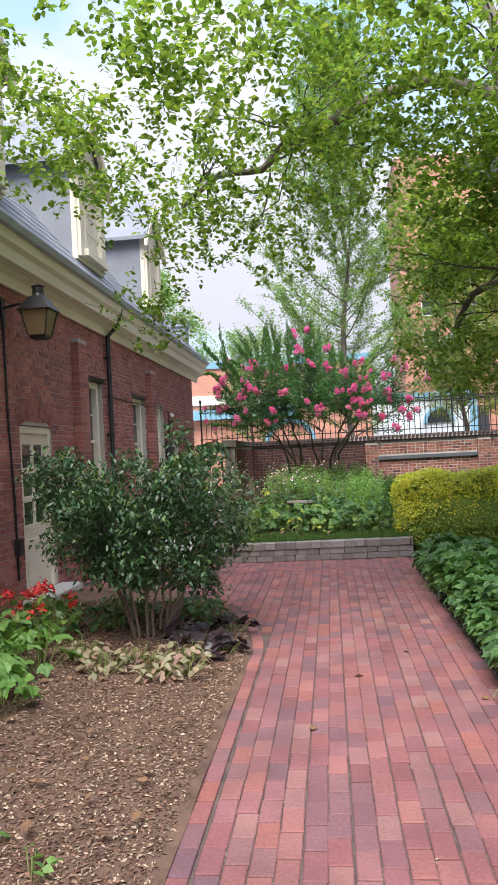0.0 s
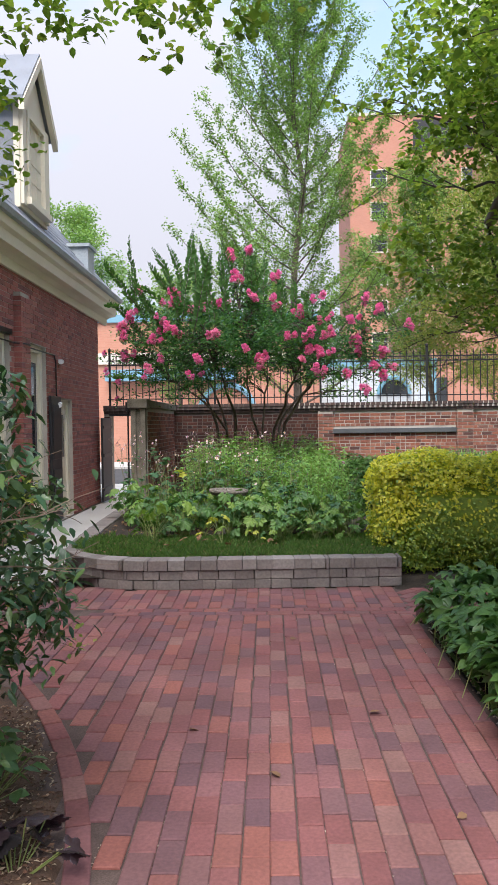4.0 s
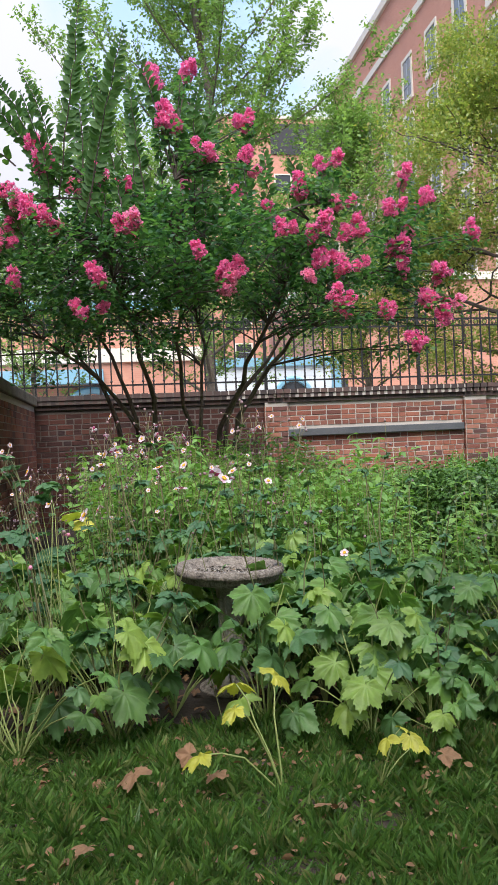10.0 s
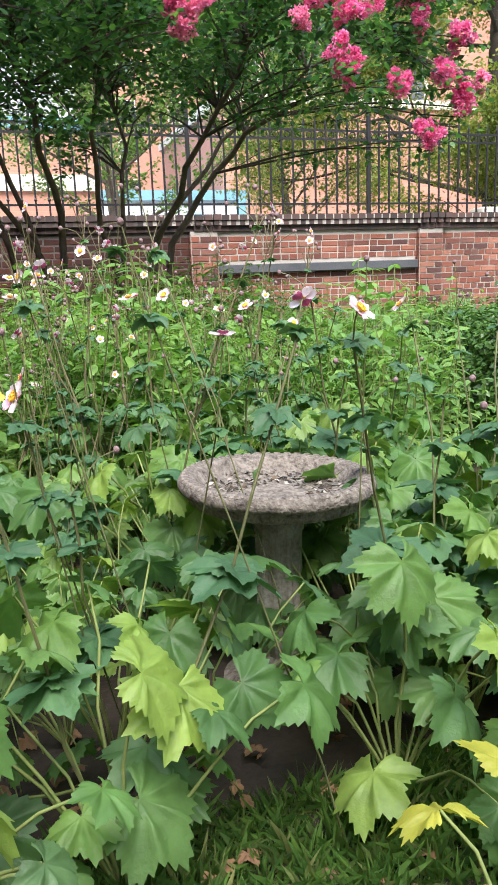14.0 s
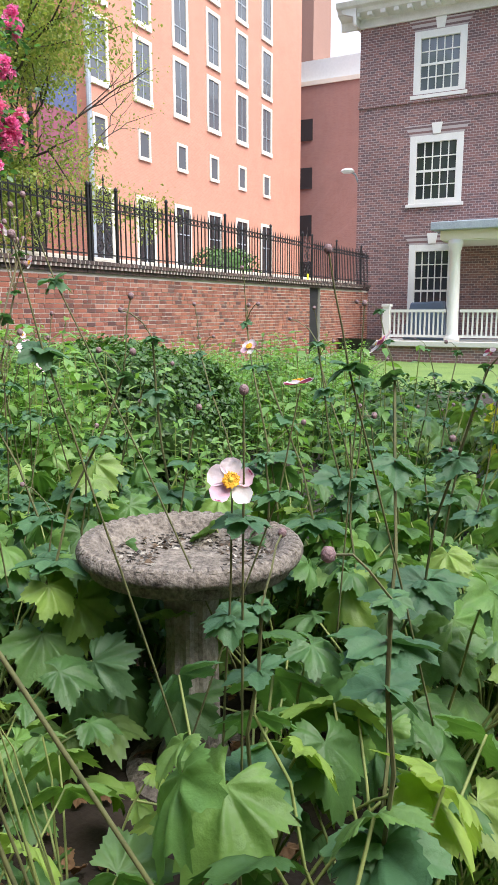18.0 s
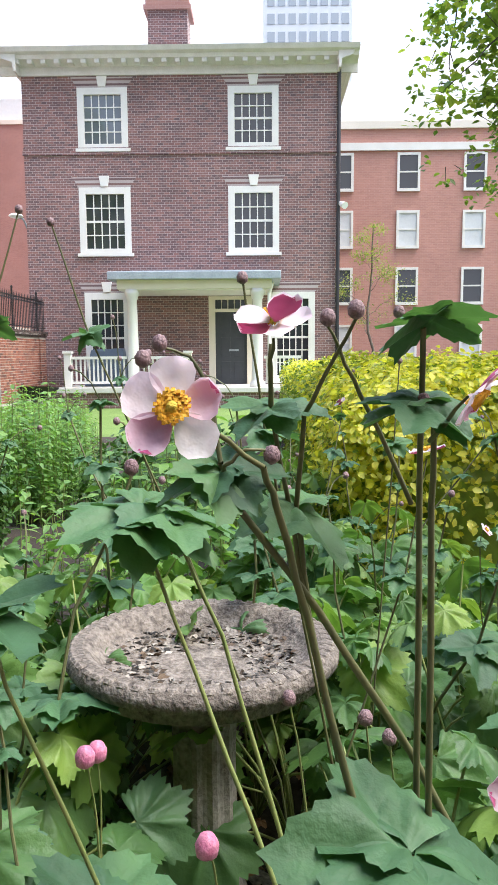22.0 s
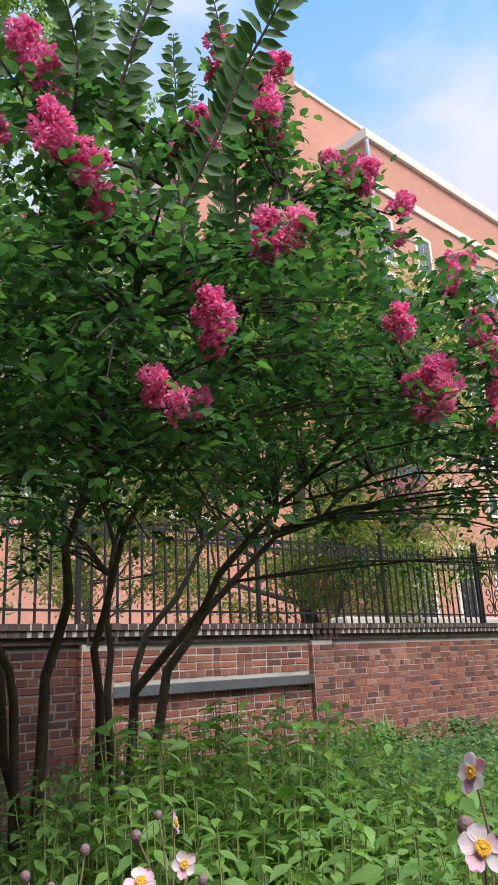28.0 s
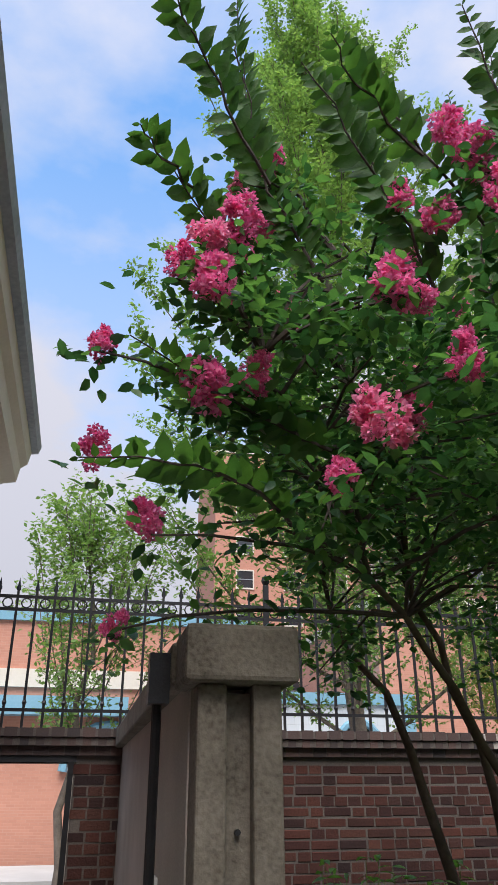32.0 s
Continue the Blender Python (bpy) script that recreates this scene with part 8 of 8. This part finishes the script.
def put_flower(parent, at, toward, kind=0, size=1.0):
    """Sets a flower with its eye and stamens, facing along toward."""
    pm, bk, sm, eye = FLOWERS[kind % 3]
    m = Matrix.Translation(at) @ Vector(toward).to_track_quat("Z", "Y").to_matrix().to_4x4() @ rotz(kind * 1.3) @ Matrix.Diagonal((size, size, size, 1))
    ob = new("flower", pm)
    ob.matrix_basis = m
    ob.parent = parent
    ob.matrix_parent_inverse = parent.matrix_basis.inverted()
    tagged(ob, "pale pink anemone flower")
    for n_, me in (("petal_back", bk), ("stamen_ring", sm), ("eye", eye)):
        o = new(n_, me)
        o.parent = ob
        tagged(o, "", "", "", "" if n_ == "eye" else "stuff")
    return ob


def put_bud(parent, at, size=1.0):
    ob = new("bud", bud_me)
    ob.matrix_basis = Matrix.Translation(at) @ Matrix.Diagonal((size, size, size, 1))
    ob.parent = parent
    ob.matrix_parent_inverse = parent.matrix_basis.inverted()
    return ob


def anemone(seed, leaves=9, stalks=1, hi=0.85, mat=None, leaf_size=0.165, low=(0.14, 0.50), blooms=0.07, bits=(1, 3), stem_mat=None, fsize=0.9, split=True):
    """One anemone plant about the origin: basal leaves on stalks, and tall flower stems with leaf whorls."""
    rng, rnp = random.Random(seed), np.random.default_rng(seed)
    t = thing("anemone_plant", (0, 0, 0), "japanese anemone with lobed leaves and pink flowers", "flower", "anemones in the raised bed")
    g, P, Y, S = Geo(), [], [], []
    for k in range(leaves):
        a, d = rng.uniform(0, 6.28), rng.uniform(0.06, 0.32)
        h = rng.uniform(*low) * (1.15 - d)
        q = Vector((d * math.cos(a), d * math.sin(a), h))
        if not split:
            g.tube(curve_pts((0, 0, 0), q, 5, 0.05, 0.012, rng), taper(0.0034, 0.0022, 5), 5, False)
        P.append(list(q))
        Y.append(a - 1.57 + rng.gauss(0, 0.5))
        S.append(leaf_size * rng.uniform(0.6, 1.2))
    R = [turns(len(P), (0.0, 0.8), Y, 0.38, rnp)]
    if split:
        for k, (p, rot, size) in enumerate(zip(P, R[0], S)):
            tv, tf = BROAD[(seed + k) % 4]
            stalk = Geo().tube(curve_pts((0, 0, 0), p, 5, 0.05, 0.012, rng), taper(0.0036, 0.0022, 5), 5, False)
            cut = len(stalk.f)
            stalk.add([tuple(np.array(p) + rot @ (np.array(q) * size)) for q in tv], tf)
            me = stalk.mesh("leaf", True)
            me.materials.append(m_stem)
            me.materials.append(mat or m_anem1)
            me.polygons.foreach_set("material_index", [0] * cut + [1] * (len(stalk.f) - cut))
            part("leaf", me, m_stem, t)
    w_p, w_y, w_s, ends_ = [], [], [], []
    for k in range(stalks):
        a = rng.uniform(0, 6.28)
        h = hi * rng.uniform(0.72, 1.12)
        tip = Vector((rng.gauss(0, 0.2), rng.gauss(0, 0.2), h))
        pts = curve_pts((0, 0, 0), tip, 8, 0.0, 0.014, rng)
        gs = Geo().tube(pts, taper(0.0036, 0.0022, 8), 6, False)
        for j, u in ((4, 0.85), (6, 0.5), (7, 0.30)):
            for b in range(3 if j != 6 else 2):
                w_p.append(list(pts[j]))
                w_y.append(b * 2.09 + a + j)
                w_s.append(leaf_size * u * rng.uniform(0.75, 1.15))
        for b in range(rng.randint(*bits)):
            e = tip + Vector((rng.gauss(0, 0.045), rng.gauss(0, 0.045), rng.uniform(0.03, 0.16)))
            gs.tube(curve_pts(tip, e, 4, 0.015, 0.004, rng), 0.0013, 4, False)
            ends_.append(e)
        part("flower_stem", gs, stem_mat or m_stem_tall, t, kind="stuff")
    if not split:
        scatter("foliage", BROAD[seed % 4], P, R[0], np.array(S), mat or m_anem, t, kind="stuff", smooth=True)
        part("stalk_tuft", g, m_stem, t, kind="stuff")
    if w_p:
        scatter("stem_leaves", PALM3, w_p, turns(len(w_p), (-0.3, 0.5), w_y, 0.3, rnp), np.array(w_s), mat or m_anem_dark, t, kind="stuff", smooth=True)
    for i, e in enumerate(ends_):
        if rng.random() < blooms:
            put_flower(t, e, (rng.gauss(0, 0.8), rng.gauss(0, 0.8), 0.55), i, fsize)
        else:
            put_bud(t, e, rng.uniform(0.5, 0.8))
    return t


arng = random.Random(77)
protos = [anemone(100 + i, arng.randint(12, 17), (1, 0, 1, 0, 2, 0, 1)[i], 0.78) for i in range(7)]
far_p = [anemone(160 + i, 15, (1, 0, 2, 1)[i], 0.8, None, 0.15, split=False) for i in range(4)]
protos.append(anemone(130, 4, 0, 0.7, m_anem_y, 0.15, (0.16, 0.30), 0.0))
tall_p = [anemone(140 + i, 7, 3, 0.90, None, 0.11, (0.2, 0.5), 0.28, (4, 7), m_stem_red, 0.62, False) for i in range(3)]
STEPS_AT = [(-1.0, 10.4), (-0.93, 10.8), (-1.32, 11.26), (-1.6, 11.6), (-1.72, 11.85), (-1.65, 12.1), (-1.57, 12.27), (-1.89, 12.38), (-2.05, 12.7), (-2.2, 13.1)]


def line_gap(x, y, a, b):
    """How far a spot lies from the line a to b."""
    k = max(0.0, min(1.0, ((x - a[0]) * (b[0] - a[0]) + (y - a[1]) * (b[1] - a[1])) / ((b[0] - a[0]) ** 2 + (b[1] - a[1]) ** 2)))
    return math.hypot(x - a[0] - k * (b[0] - a[0]), y - a[1] - k * (b[1] - a[1]))


def walk_gap(x, y):
    """How far a spot lies from the trodden line through the bed."""
    return min(line_gap(x, y, a, b) for a, b in zip(STEPS_AT, STEPS_AT[1:]))


spots = []
for gx in range(19):
    for gy in range(13):
        x, y = -1.72 + gx * 0.21 + arng.uniform(-0.08, 0.08), 11.46 + gy * 0.19 + arng.uniform(-0.08, 0.08)
        if math.hypot(x - BX, y - BY) < 0.20 or math.hypot(x + 1.62, y - 12.15) < 0.28:
            continue
        if x > 1.0 and y < 12.1:
            continue
        if y < 11.62 and arng.random() < 0.4:
            continue
        if walk_gap(x, y) < 0.42 or (y < 11.72 and -1.2 < x < -0.15):
            continue
        if line_gap(x, y, (BX, BY), (-0.55, 11.8)) < 0.15 or line_gap(x, y, (BX, BY), (-0.66, 12.3)) < 0.18:
            continue
        spots.append((x, y))
used = set()
for i, (x, y) in enumerate(spots):
    p = protos[(i * 3 + i // 7) % 7]
    if x > 0.5 and y > 12.3:
        continue
    if y > 13.15 or x > 0.75:
        p = far_p[i % 4]
    if x < 0.0 and y > 12.95 and i % 2 == 0:
        p = tall_p[(i // 2) % 3]
    if walk_gap(x, y) < 0.5:
        p = protos[(1, 3, 5)[i % 3]]
    front = 0.75 if y < 11.75 else 1.0
    near_cam = 0.8 if math.hypot(x + 1.55, y - 12.2) < 0.75 else (0.78 if x < -0.8 and y > 12.4 else 1.0)
    s = arng.uniform(0.85, 1.15) * front * near_cam
    m = Matrix.Translation((x, y, 0.25)) @ rotz(arng.uniform(0, 6.28)) @ Matrix.Diagonal((s, s, s, 1))
    if p.name in used:
        copy_thing(p, m)
    else:
        used.add(p.name)
        p.matrix_basis = Matrix.Translation((x, y, 0.25))
for x, y in ((-0.37, 11.34), (-0.10, 11.30)):
    m = Matrix.Translation((x, y, 0.25)) @ rotz(arng.uniform(0, 6.28)) @ Matrix.Diagonal((0.62, 0.62, 0.62, 1))
    if protos[7].name in used:
        copy_thing(protos[7], m)
    else:
        used.add(protos[7].name)
        protos[7].matrix_basis = Matrix.Translation((x, y, 0.25))
for p in protos + tall_p + far_p:
    if p.name not in used:
        p.matrix_basis = Matrix.Translation((arng.uniform(-1.4, -0.4), 14.3, 0.25))

# the tall stems close to the bird bath, each with its flower or bud
hero = thing("anemone_plant", (-1.02, 12.05, 0.25), "tall pink japanese anemone in flower beside the bird bath", "flower", "anemones in the raised bed")


def tall_stem(line, r=0.0034, foot=True, mat=None):
    """A flower stem through the given places, led on down to the soil."""
    line = [Vector(p) for p in line]
    if foot:
        d = (line[-1] - line[-2]).normalized()
        line.append(line[-1] + Vector((d.x * 0.42, d.y * 0.42, -0.42)))
        line.append(Vector((line[-1].x + d.x * 0.12, line[-1].y + d.y * 0.12, 0.25)))
    pts = []
    for p, q in zip(line, line[1:]):
        pts += curve_pts(p, q, 4, 0, 0.001, arng)[:-1]
    pts.append(line[-1])
    part("flower_stem", Geo().tube(pts, taper(r * 0.48, r * 1.0, len(pts)), 7, False), mat or m_stem_tall, hero, smooth=True)


LP, LY, LS = [], [], []


def whorl(p, size, n=3, turn=0.0):
    for k in range(n):
        LP.append(list(p))
        LY.append(turn + k * 6.28 / n)
        LS.append(size)


tall_stem([(-1.236, 12.232, 1.182), (-1.218, 12.226, 1.161), (-1.188, 12.209, 1.095), (-1.153, 12.166, 0.910)], 0.0032)
tall_stem([(-1.224, 12.252, 1.182), (-1.207, 12.245, 1.158), (-1.169, 12.201, 1.090), (-1.139, 12.142, 0.990)], 0.0032)
tall_stem([(-1.192, 12.228, 1.238), (-1.189, 12.228, 1.206), (-1.159, 12.212, 1.115), (-1.125, 12.173, 0.914)], 0.0022)
tall_stem([(-1.222, 12.189, 1.249), (-1.200, 12.201, 1.223), (-1.191, 12.211, 1.202), (-1.170, 12.214, 1.149), (-1.152, 12.206, 1.090)], 0.0018, False)
tall_stem([(-1.210, 12.201, 1.246), (-1.198, 12.194, 1.235), (-1.185, 12.182, 1.212), (-1.163, 12.150, 1.150)], 0.0015, False)
tall_stem([(-1.208, 12.155, 1.245), (-1.161, 12.145, 1.148), (-1.139, 12.137, 0.904)], 0.003)
tall_stem([(-1.203, 12.148, 1.202), (-1.181, 12.143, 1.153), (-1.157, 12.134, 0.916)], 0.003)
tall_stem([(-1.077, 12.319, 1.124), (-1.061, 12.282, 1.009), (-1.065, 12.243, 0.901)], 0.0026, mat=m_stem)
tall_stem([(-1.074, 12.297, 1.124), (-1.051, 12.262, 1.030), (-1.045, 12.223, 0.883)], 0.0026, mat=m_stem)
tall_stem([(-1.118, 12.409, 1.069), (-1.114, 12.399, 1.020), (-1.096, 12.365, 0.912)], 0.0024, mat=m_stem)
tall_stem([(-1.229, 12.277, 1.236), (-1.222, 12.266, 1.232), (-1.218, 12.256, 1.215), (-1.222, 12.252, 1.182)], 0.0013, False)
tall_stem([(-1.240, 12.283, 1.229), (-1.226, 12.270, 1.227), (-1.219, 12.258, 1.213), (-1.222, 12.252, 1.182)], 0.0012, False)
tall_stem([(-1.232, 12.230, 1.189), (-1.236, 12.240, 1.190), (-1.232, 12.250, 1.182), (-1.224, 12.252, 1.175)], 0.0013, False)
tall_stem([(-1.290, 12.264, 1.210), (-1.265, 12.255, 1.203), (-1.236, 12.232, 1.182)], 0.0014, False)
tall_stem([(-1.213, 12.227, 1.240), (-1.200, 12.228, 1.226), (-1.189, 12.228, 1.206)], 0.0016, False)
tall_stem([(-1.300, 12.128, 1.062), (-1.272, 12.122, 1.030), (-1.235, 12.110, 0.93), (-1.19, 12.10, 0.80)], 0.0022)
tall_stem([(-1.245, 12.143, 1.214), (-1.230, 12.146, 1.205), (-1.205, 12.150, 1.19)], 0.0014, False)
put_flower(hero, (-1.300, 12.264, 1.213), (-0.92, 0.10, 0.30), 0, 0.74)
put_flower(hero, (-1.216, 12.227, 1.247), (0.42, 0.1, 0.90), 1, 0.80)
put_flower(hero, (-1.308, 12.129, 1.068), (-0.93, 0.1, 0.22), 2, 0.72)
put_flower(hero, (-1.252, 12.142, 1.215), (-0.30, -0.55, -0.45), 1, 0.6)
for p, foot in (((-1.01, 12.366, 0.916), (-0.99, 12.37, 0.82)), ((-1.025, 12.372, 0.92), (-1.0, 12.37, 0.83)), ((-1.125, 12.269, 0.917), (-1.09, 12.262, 0.84)), ((-1.131, 12.087, 0.836), (-1.10, 12.08, 0.74))):
    tall_stem([p, ((p[0] + foot[0]) / 2 + 0.006, (p[1] + foot[1]) / 2, (p[2] + foot[2]) / 2), foot], 0.0014, mat=m_stem)
    pink = put_bud(hero, p, 0.85)
    pink.data = pink_me
    tagged(pink, "swelling pink flower bud")
for b, s in (((-1.229, 12.279, 1.238), 0.62), ((-1.240, 12.285, 1.231), 0.62), ((-1.210, 12.201, 1.250), 0.66), ((-1.222, 12.189, 1.253), 0.70), ((-1.232, 12.228, 1.187), 0.68), ((-1.236, 12.292, 1.182), 0.60), ((-1.198, 12.165, 1.253), 0.5), ((-1.203, 12.153, 1.210), 0.55)):
    put_bud(hero, b, s * 0.62)
whorl((-1.185, 12.150, 0.955), 0.135, 4, 0.3)
whorl((-1.088, 12.344, 0.835), 0.13, 4, 0.9)
whorl((-1.209, 12.152, 1.248), 0.055, 3, 0.4)
whorl((-1.206, 12.155, 1.208), 0.06, 3, 1.3)
whorl((-1.222, 12.252, 1.178), 0.055, 4, 0.2)
whorl((-1.19, 12.228, 1.205), 0.05, 3, 0.9)
whorl((-1.170, 12.214, 1.149), 0.07, 2, 2.4)
whorl((-1.077, 12.319, 1.126), 0.10, 3, 1.0)
whorl((-1.074, 12.297, 1.126), 0.09, 3, 2.0)
whorl((-1.118, 12.409, 1.070), 0.10, 3, 0.3)
# seed heads and small buds lower down
for p in ((-1.115, 12.216, 1.013), (-1.125, 12.168, 1.005), (-1.132, 12.154, 0.996)):
    put_bud(hero, p, 0.5)
    tall_stem([p, (p[0] + 0.015, p[1] - 0.008, p[2] - 0.05), (p[0] + 0.03, p[1] - 0.015, p[2] - 0.12)], 0.0013, mat=m_stem)
# flowers set farther along the bed
FL = [((-0.92, 11.94, 1.03), (-0.75, -0.3, 0.5), 0), ((-0.569, 12.012, 1.10), (0.1, 0.2, 1), 1), ((-0.62, 12.65, 1.16), (-0.3, -0.1, 1), 2), ((-0.25, 12.85, 1.12), (-0.5, -0.3, 0.8), 1)]
BUDS = [(-0.61, 12.50, 1.40), (-0.64, 12.53, 1.41), (-0.9, 12.25, 1.30), (-0.75, 11.9, 1.28), (-0.93, 11.92, 1.13), (-0.1, 12.9, 1.2), (-0.3, 12.0, 1.22)]
for i, (p, d, k) in enumerate(FL):
    q = Vector(p) - Vector(d).normalized() * 0.010
    lean = Vector((arng.uniform(-0.12, 0.2), arng.uniform(-0.14, 0.14), 0))
    tall_stem([q, q + lean * 0.25 + Vector((0, 0, -0.16)), q + lean + Vector((0, 0, -0.42))], 0.0024)
    put_flower(hero, p, d, k, 1.0)
    whorl(q + lean * 0.25 + Vector((0, 0, -0.16)), 0.07, 3, i)
for i, b in enumerate(BUDS):
    q = Vector(b)
    lean = Vector((arng.uniform(-0.15, 0.25), arng.uniform(-0.18, 0.18), 0))
    tall_stem([q, q + lean * 0.25 + Vector((0, 0, -0.14)), q + lean + Vector((0, 0, -0.45))], 0.0022)
    put_bud(hero, b, 0.55)
    whorl(q + lean * 0.25 + Vector((0, 0, -0.14)), 0.06, 3, i * 1.7)
scatter("stem_leaves", PALM3, LP, turns(len(LP), (-0.35, 0.45), LY, 0.3, np.random.default_rng(3)), np.array(LS), m_anem_dark, hero, kind="stuff", smooth=True)
# flowers that lean towards the walk
side = thing("anemone_plant", (-1.2, 12.75, 0.25), "pink japanese anemone leaning towards the walk", "flower", "anemones in the raised bed")
SIDE = [((-0.895, 12.586, 0.988), (-0.9, 0.0, 0.35)), ((-1.181, 12.556, 1.174), (-0.85, -0.2, 0.35)), ((-1.12, 12.795, 1.016), (-0.7, -0.4, 0.5)), ((-0.863, 13.106, 1.227), (-0.8, -0.4, 0.3)), ((-0.888, 13.233, 1.226), (0.1, -0.3, 0.9)), ((-0.804, 13.214, 1.231), (0.3, -0.2, 0.9)), ((-0.891, 13.28, 1.168), (0.0, -0.3, 0.9)), ((-0.883, 13.118, 1.061), (-0.5, 0.3, 0.5)), ((-0.673, 13.162, 1.3), (-0.4, -0.6, 0.3)), ((-0.82, 12.772, 1.246), (-0.3, 0.6, 0.5)), ((-0.484, 13.474, 1.006), (-0.2, -0.5, 0.8))]
for i, (p, d) in enumerate(SIDE):
    foot = Vector((p[0] + arng.uniform(0.0, 0.18), p[1] + arng.uniform(-0.06, 0.14), 0.25))
    part("flower_stem", Geo().tube(curve_pts(foot, p, 7, 0.0, 0.01, arng), taper(0.003, 0.0014, 7), 5, False), m_stem_tall, side)
    put_flower(side, p, d, i, 0.95 if i < 8 else 0.75)
scatter("yellow_leaf", PALM, [[-1.04, 13.13, 0.94], [-0.98, 13.18, 0.89]], turns(2, (0.3, 0.6), [0.4, 2.0], 0.2, np.random.default_rng(2)), np.array([0.16, 0.13]), m_anem_y, side, "yellow-green leaf", kind="stuff")


# ---- fresh green perennials behind ----
def perennial(seed, stems=28, r=0.32, h=0.88):
    rng, rnp = random.Random(seed), np.random.default_rng(seed)
    t = thing("perennial_clump", (0, 0, 0), "clump of fresh green leafy perennials", "plant", "perennials along the brick wall")
    g, P, Y, S = Geo(), [], [], []
    for k in range(stems):
        a, d = rng.uniform(0, 6.28), r * rng.random() ** 0.5
        foot = Vector((d * math.cos(a), d * math.sin(a), 0))
        tip = foot + Vector((rng.gauss(0, 0.07), rng.gauss(0, 0.07), h * rng.uniform(0.7, 1.12)))
        pts = curve_pts(foot, tip, 5, 0, 0.015, rng)
        g.tube(pts, taper(0.004, 0.0018, 5), 4, False)
        for j in range(13):
            u = 0.22 + 0.78 * j / 12
            i = min(3, int(u * 4))
            q = pts[i].lerp(pts[i + 1], u * 4 - i)
            for s in (0, 1):
                P.append(list(q))
                Y.append(j * 1.57 + s * 3.14 + a)
                S.append(rng.uniform(0.06, 0.11) * (1.1 - 0.45 * u))
    scatter("leaves", LANCE, P, turns(len(P), (-0.25, 0.55), Y, 0.3, rnp), np.stack([np.array(S) * 1.5, S, S], 1), m_phlox, t, kind="stuff")
    part("stem_tuft", g, m_stem, t, kind="stuff")
    return t


pr = [perennial(200 + i) for i in range(5)]
seen_ = set()
k = 0
for gx in range(26):
    for gy in range(-3, 9):
        x, y = -0.85 + gx * 0.36 + arng.uniform(-0.12, 0.12), 13.7 + gy * 0.42 + arng.uniform(-0.12, 0.12)
        if y < 13.55 and (x < 0.5 or 1.0 < x < 4.4 or (y < 12.25 and x < 3.5)):
            continue
        if math.hypot(x + 0.2, y - 16.5) < 0.35 or (1.0 < x < 2.5 and 13.4 < y < 15.0) or (0.5 < x < 4.8 and 16.3 < y < 17.6):
            continue
        if x > 4 and (y > 16.4 or y < 13.6 + (x - 4) * 0.25):
            continue
        if y > 17.4 or (x > 2.3 and (gx + gy) % 2 and y > 15.4):
            continue
        p = pr[k % 5]
        k += 1
        s = (0.92 + 0.35 * noise.noise((x * 1.1, y * 1.1, 6))) * arng.uniform(0.85, 1.12) * ((1.0 if x > -0.6 else 0.88) if x < 1.4 else 0.84)
        m = Matrix.Translation((x, y, 0.24 if x < 2.6 else max(0.0, 0.24 - (x - 2.6) * 0.12))) @ rotz(arng.uniform(0, 6.28)) @ Matrix.Diagonal((s, s, s, 1))
        if p.name in seen_:
            copy_thing(p, m)
        else:
            seen_.add(p.name)
            p.matrix_basis = Matrix.Translation(m.translation)
lily = thing("lily_clump", (3.6, 17.9, 0.2), "clump of strap-leaved lilies before the brick wall", "plant")
n = 150
a = wnp.uniform(0, 6.28, n)
scatter("leaves", BLADE, np.stack([3.6 + 0.35 * wnp.uniform(-1, 1, n), 17.8 + 0.25 * wnp.uniform(-1, 1, n), np.full(n, 0.2)], 1), turns(n, (-0.4, 0.4), rng=wnp), np.stack([np.full(n, 0.45), wnp.uniform(0.5, 1.5, n), wnp.uniform(0.5, 0.85, n)], 1), m_phlox, lily)
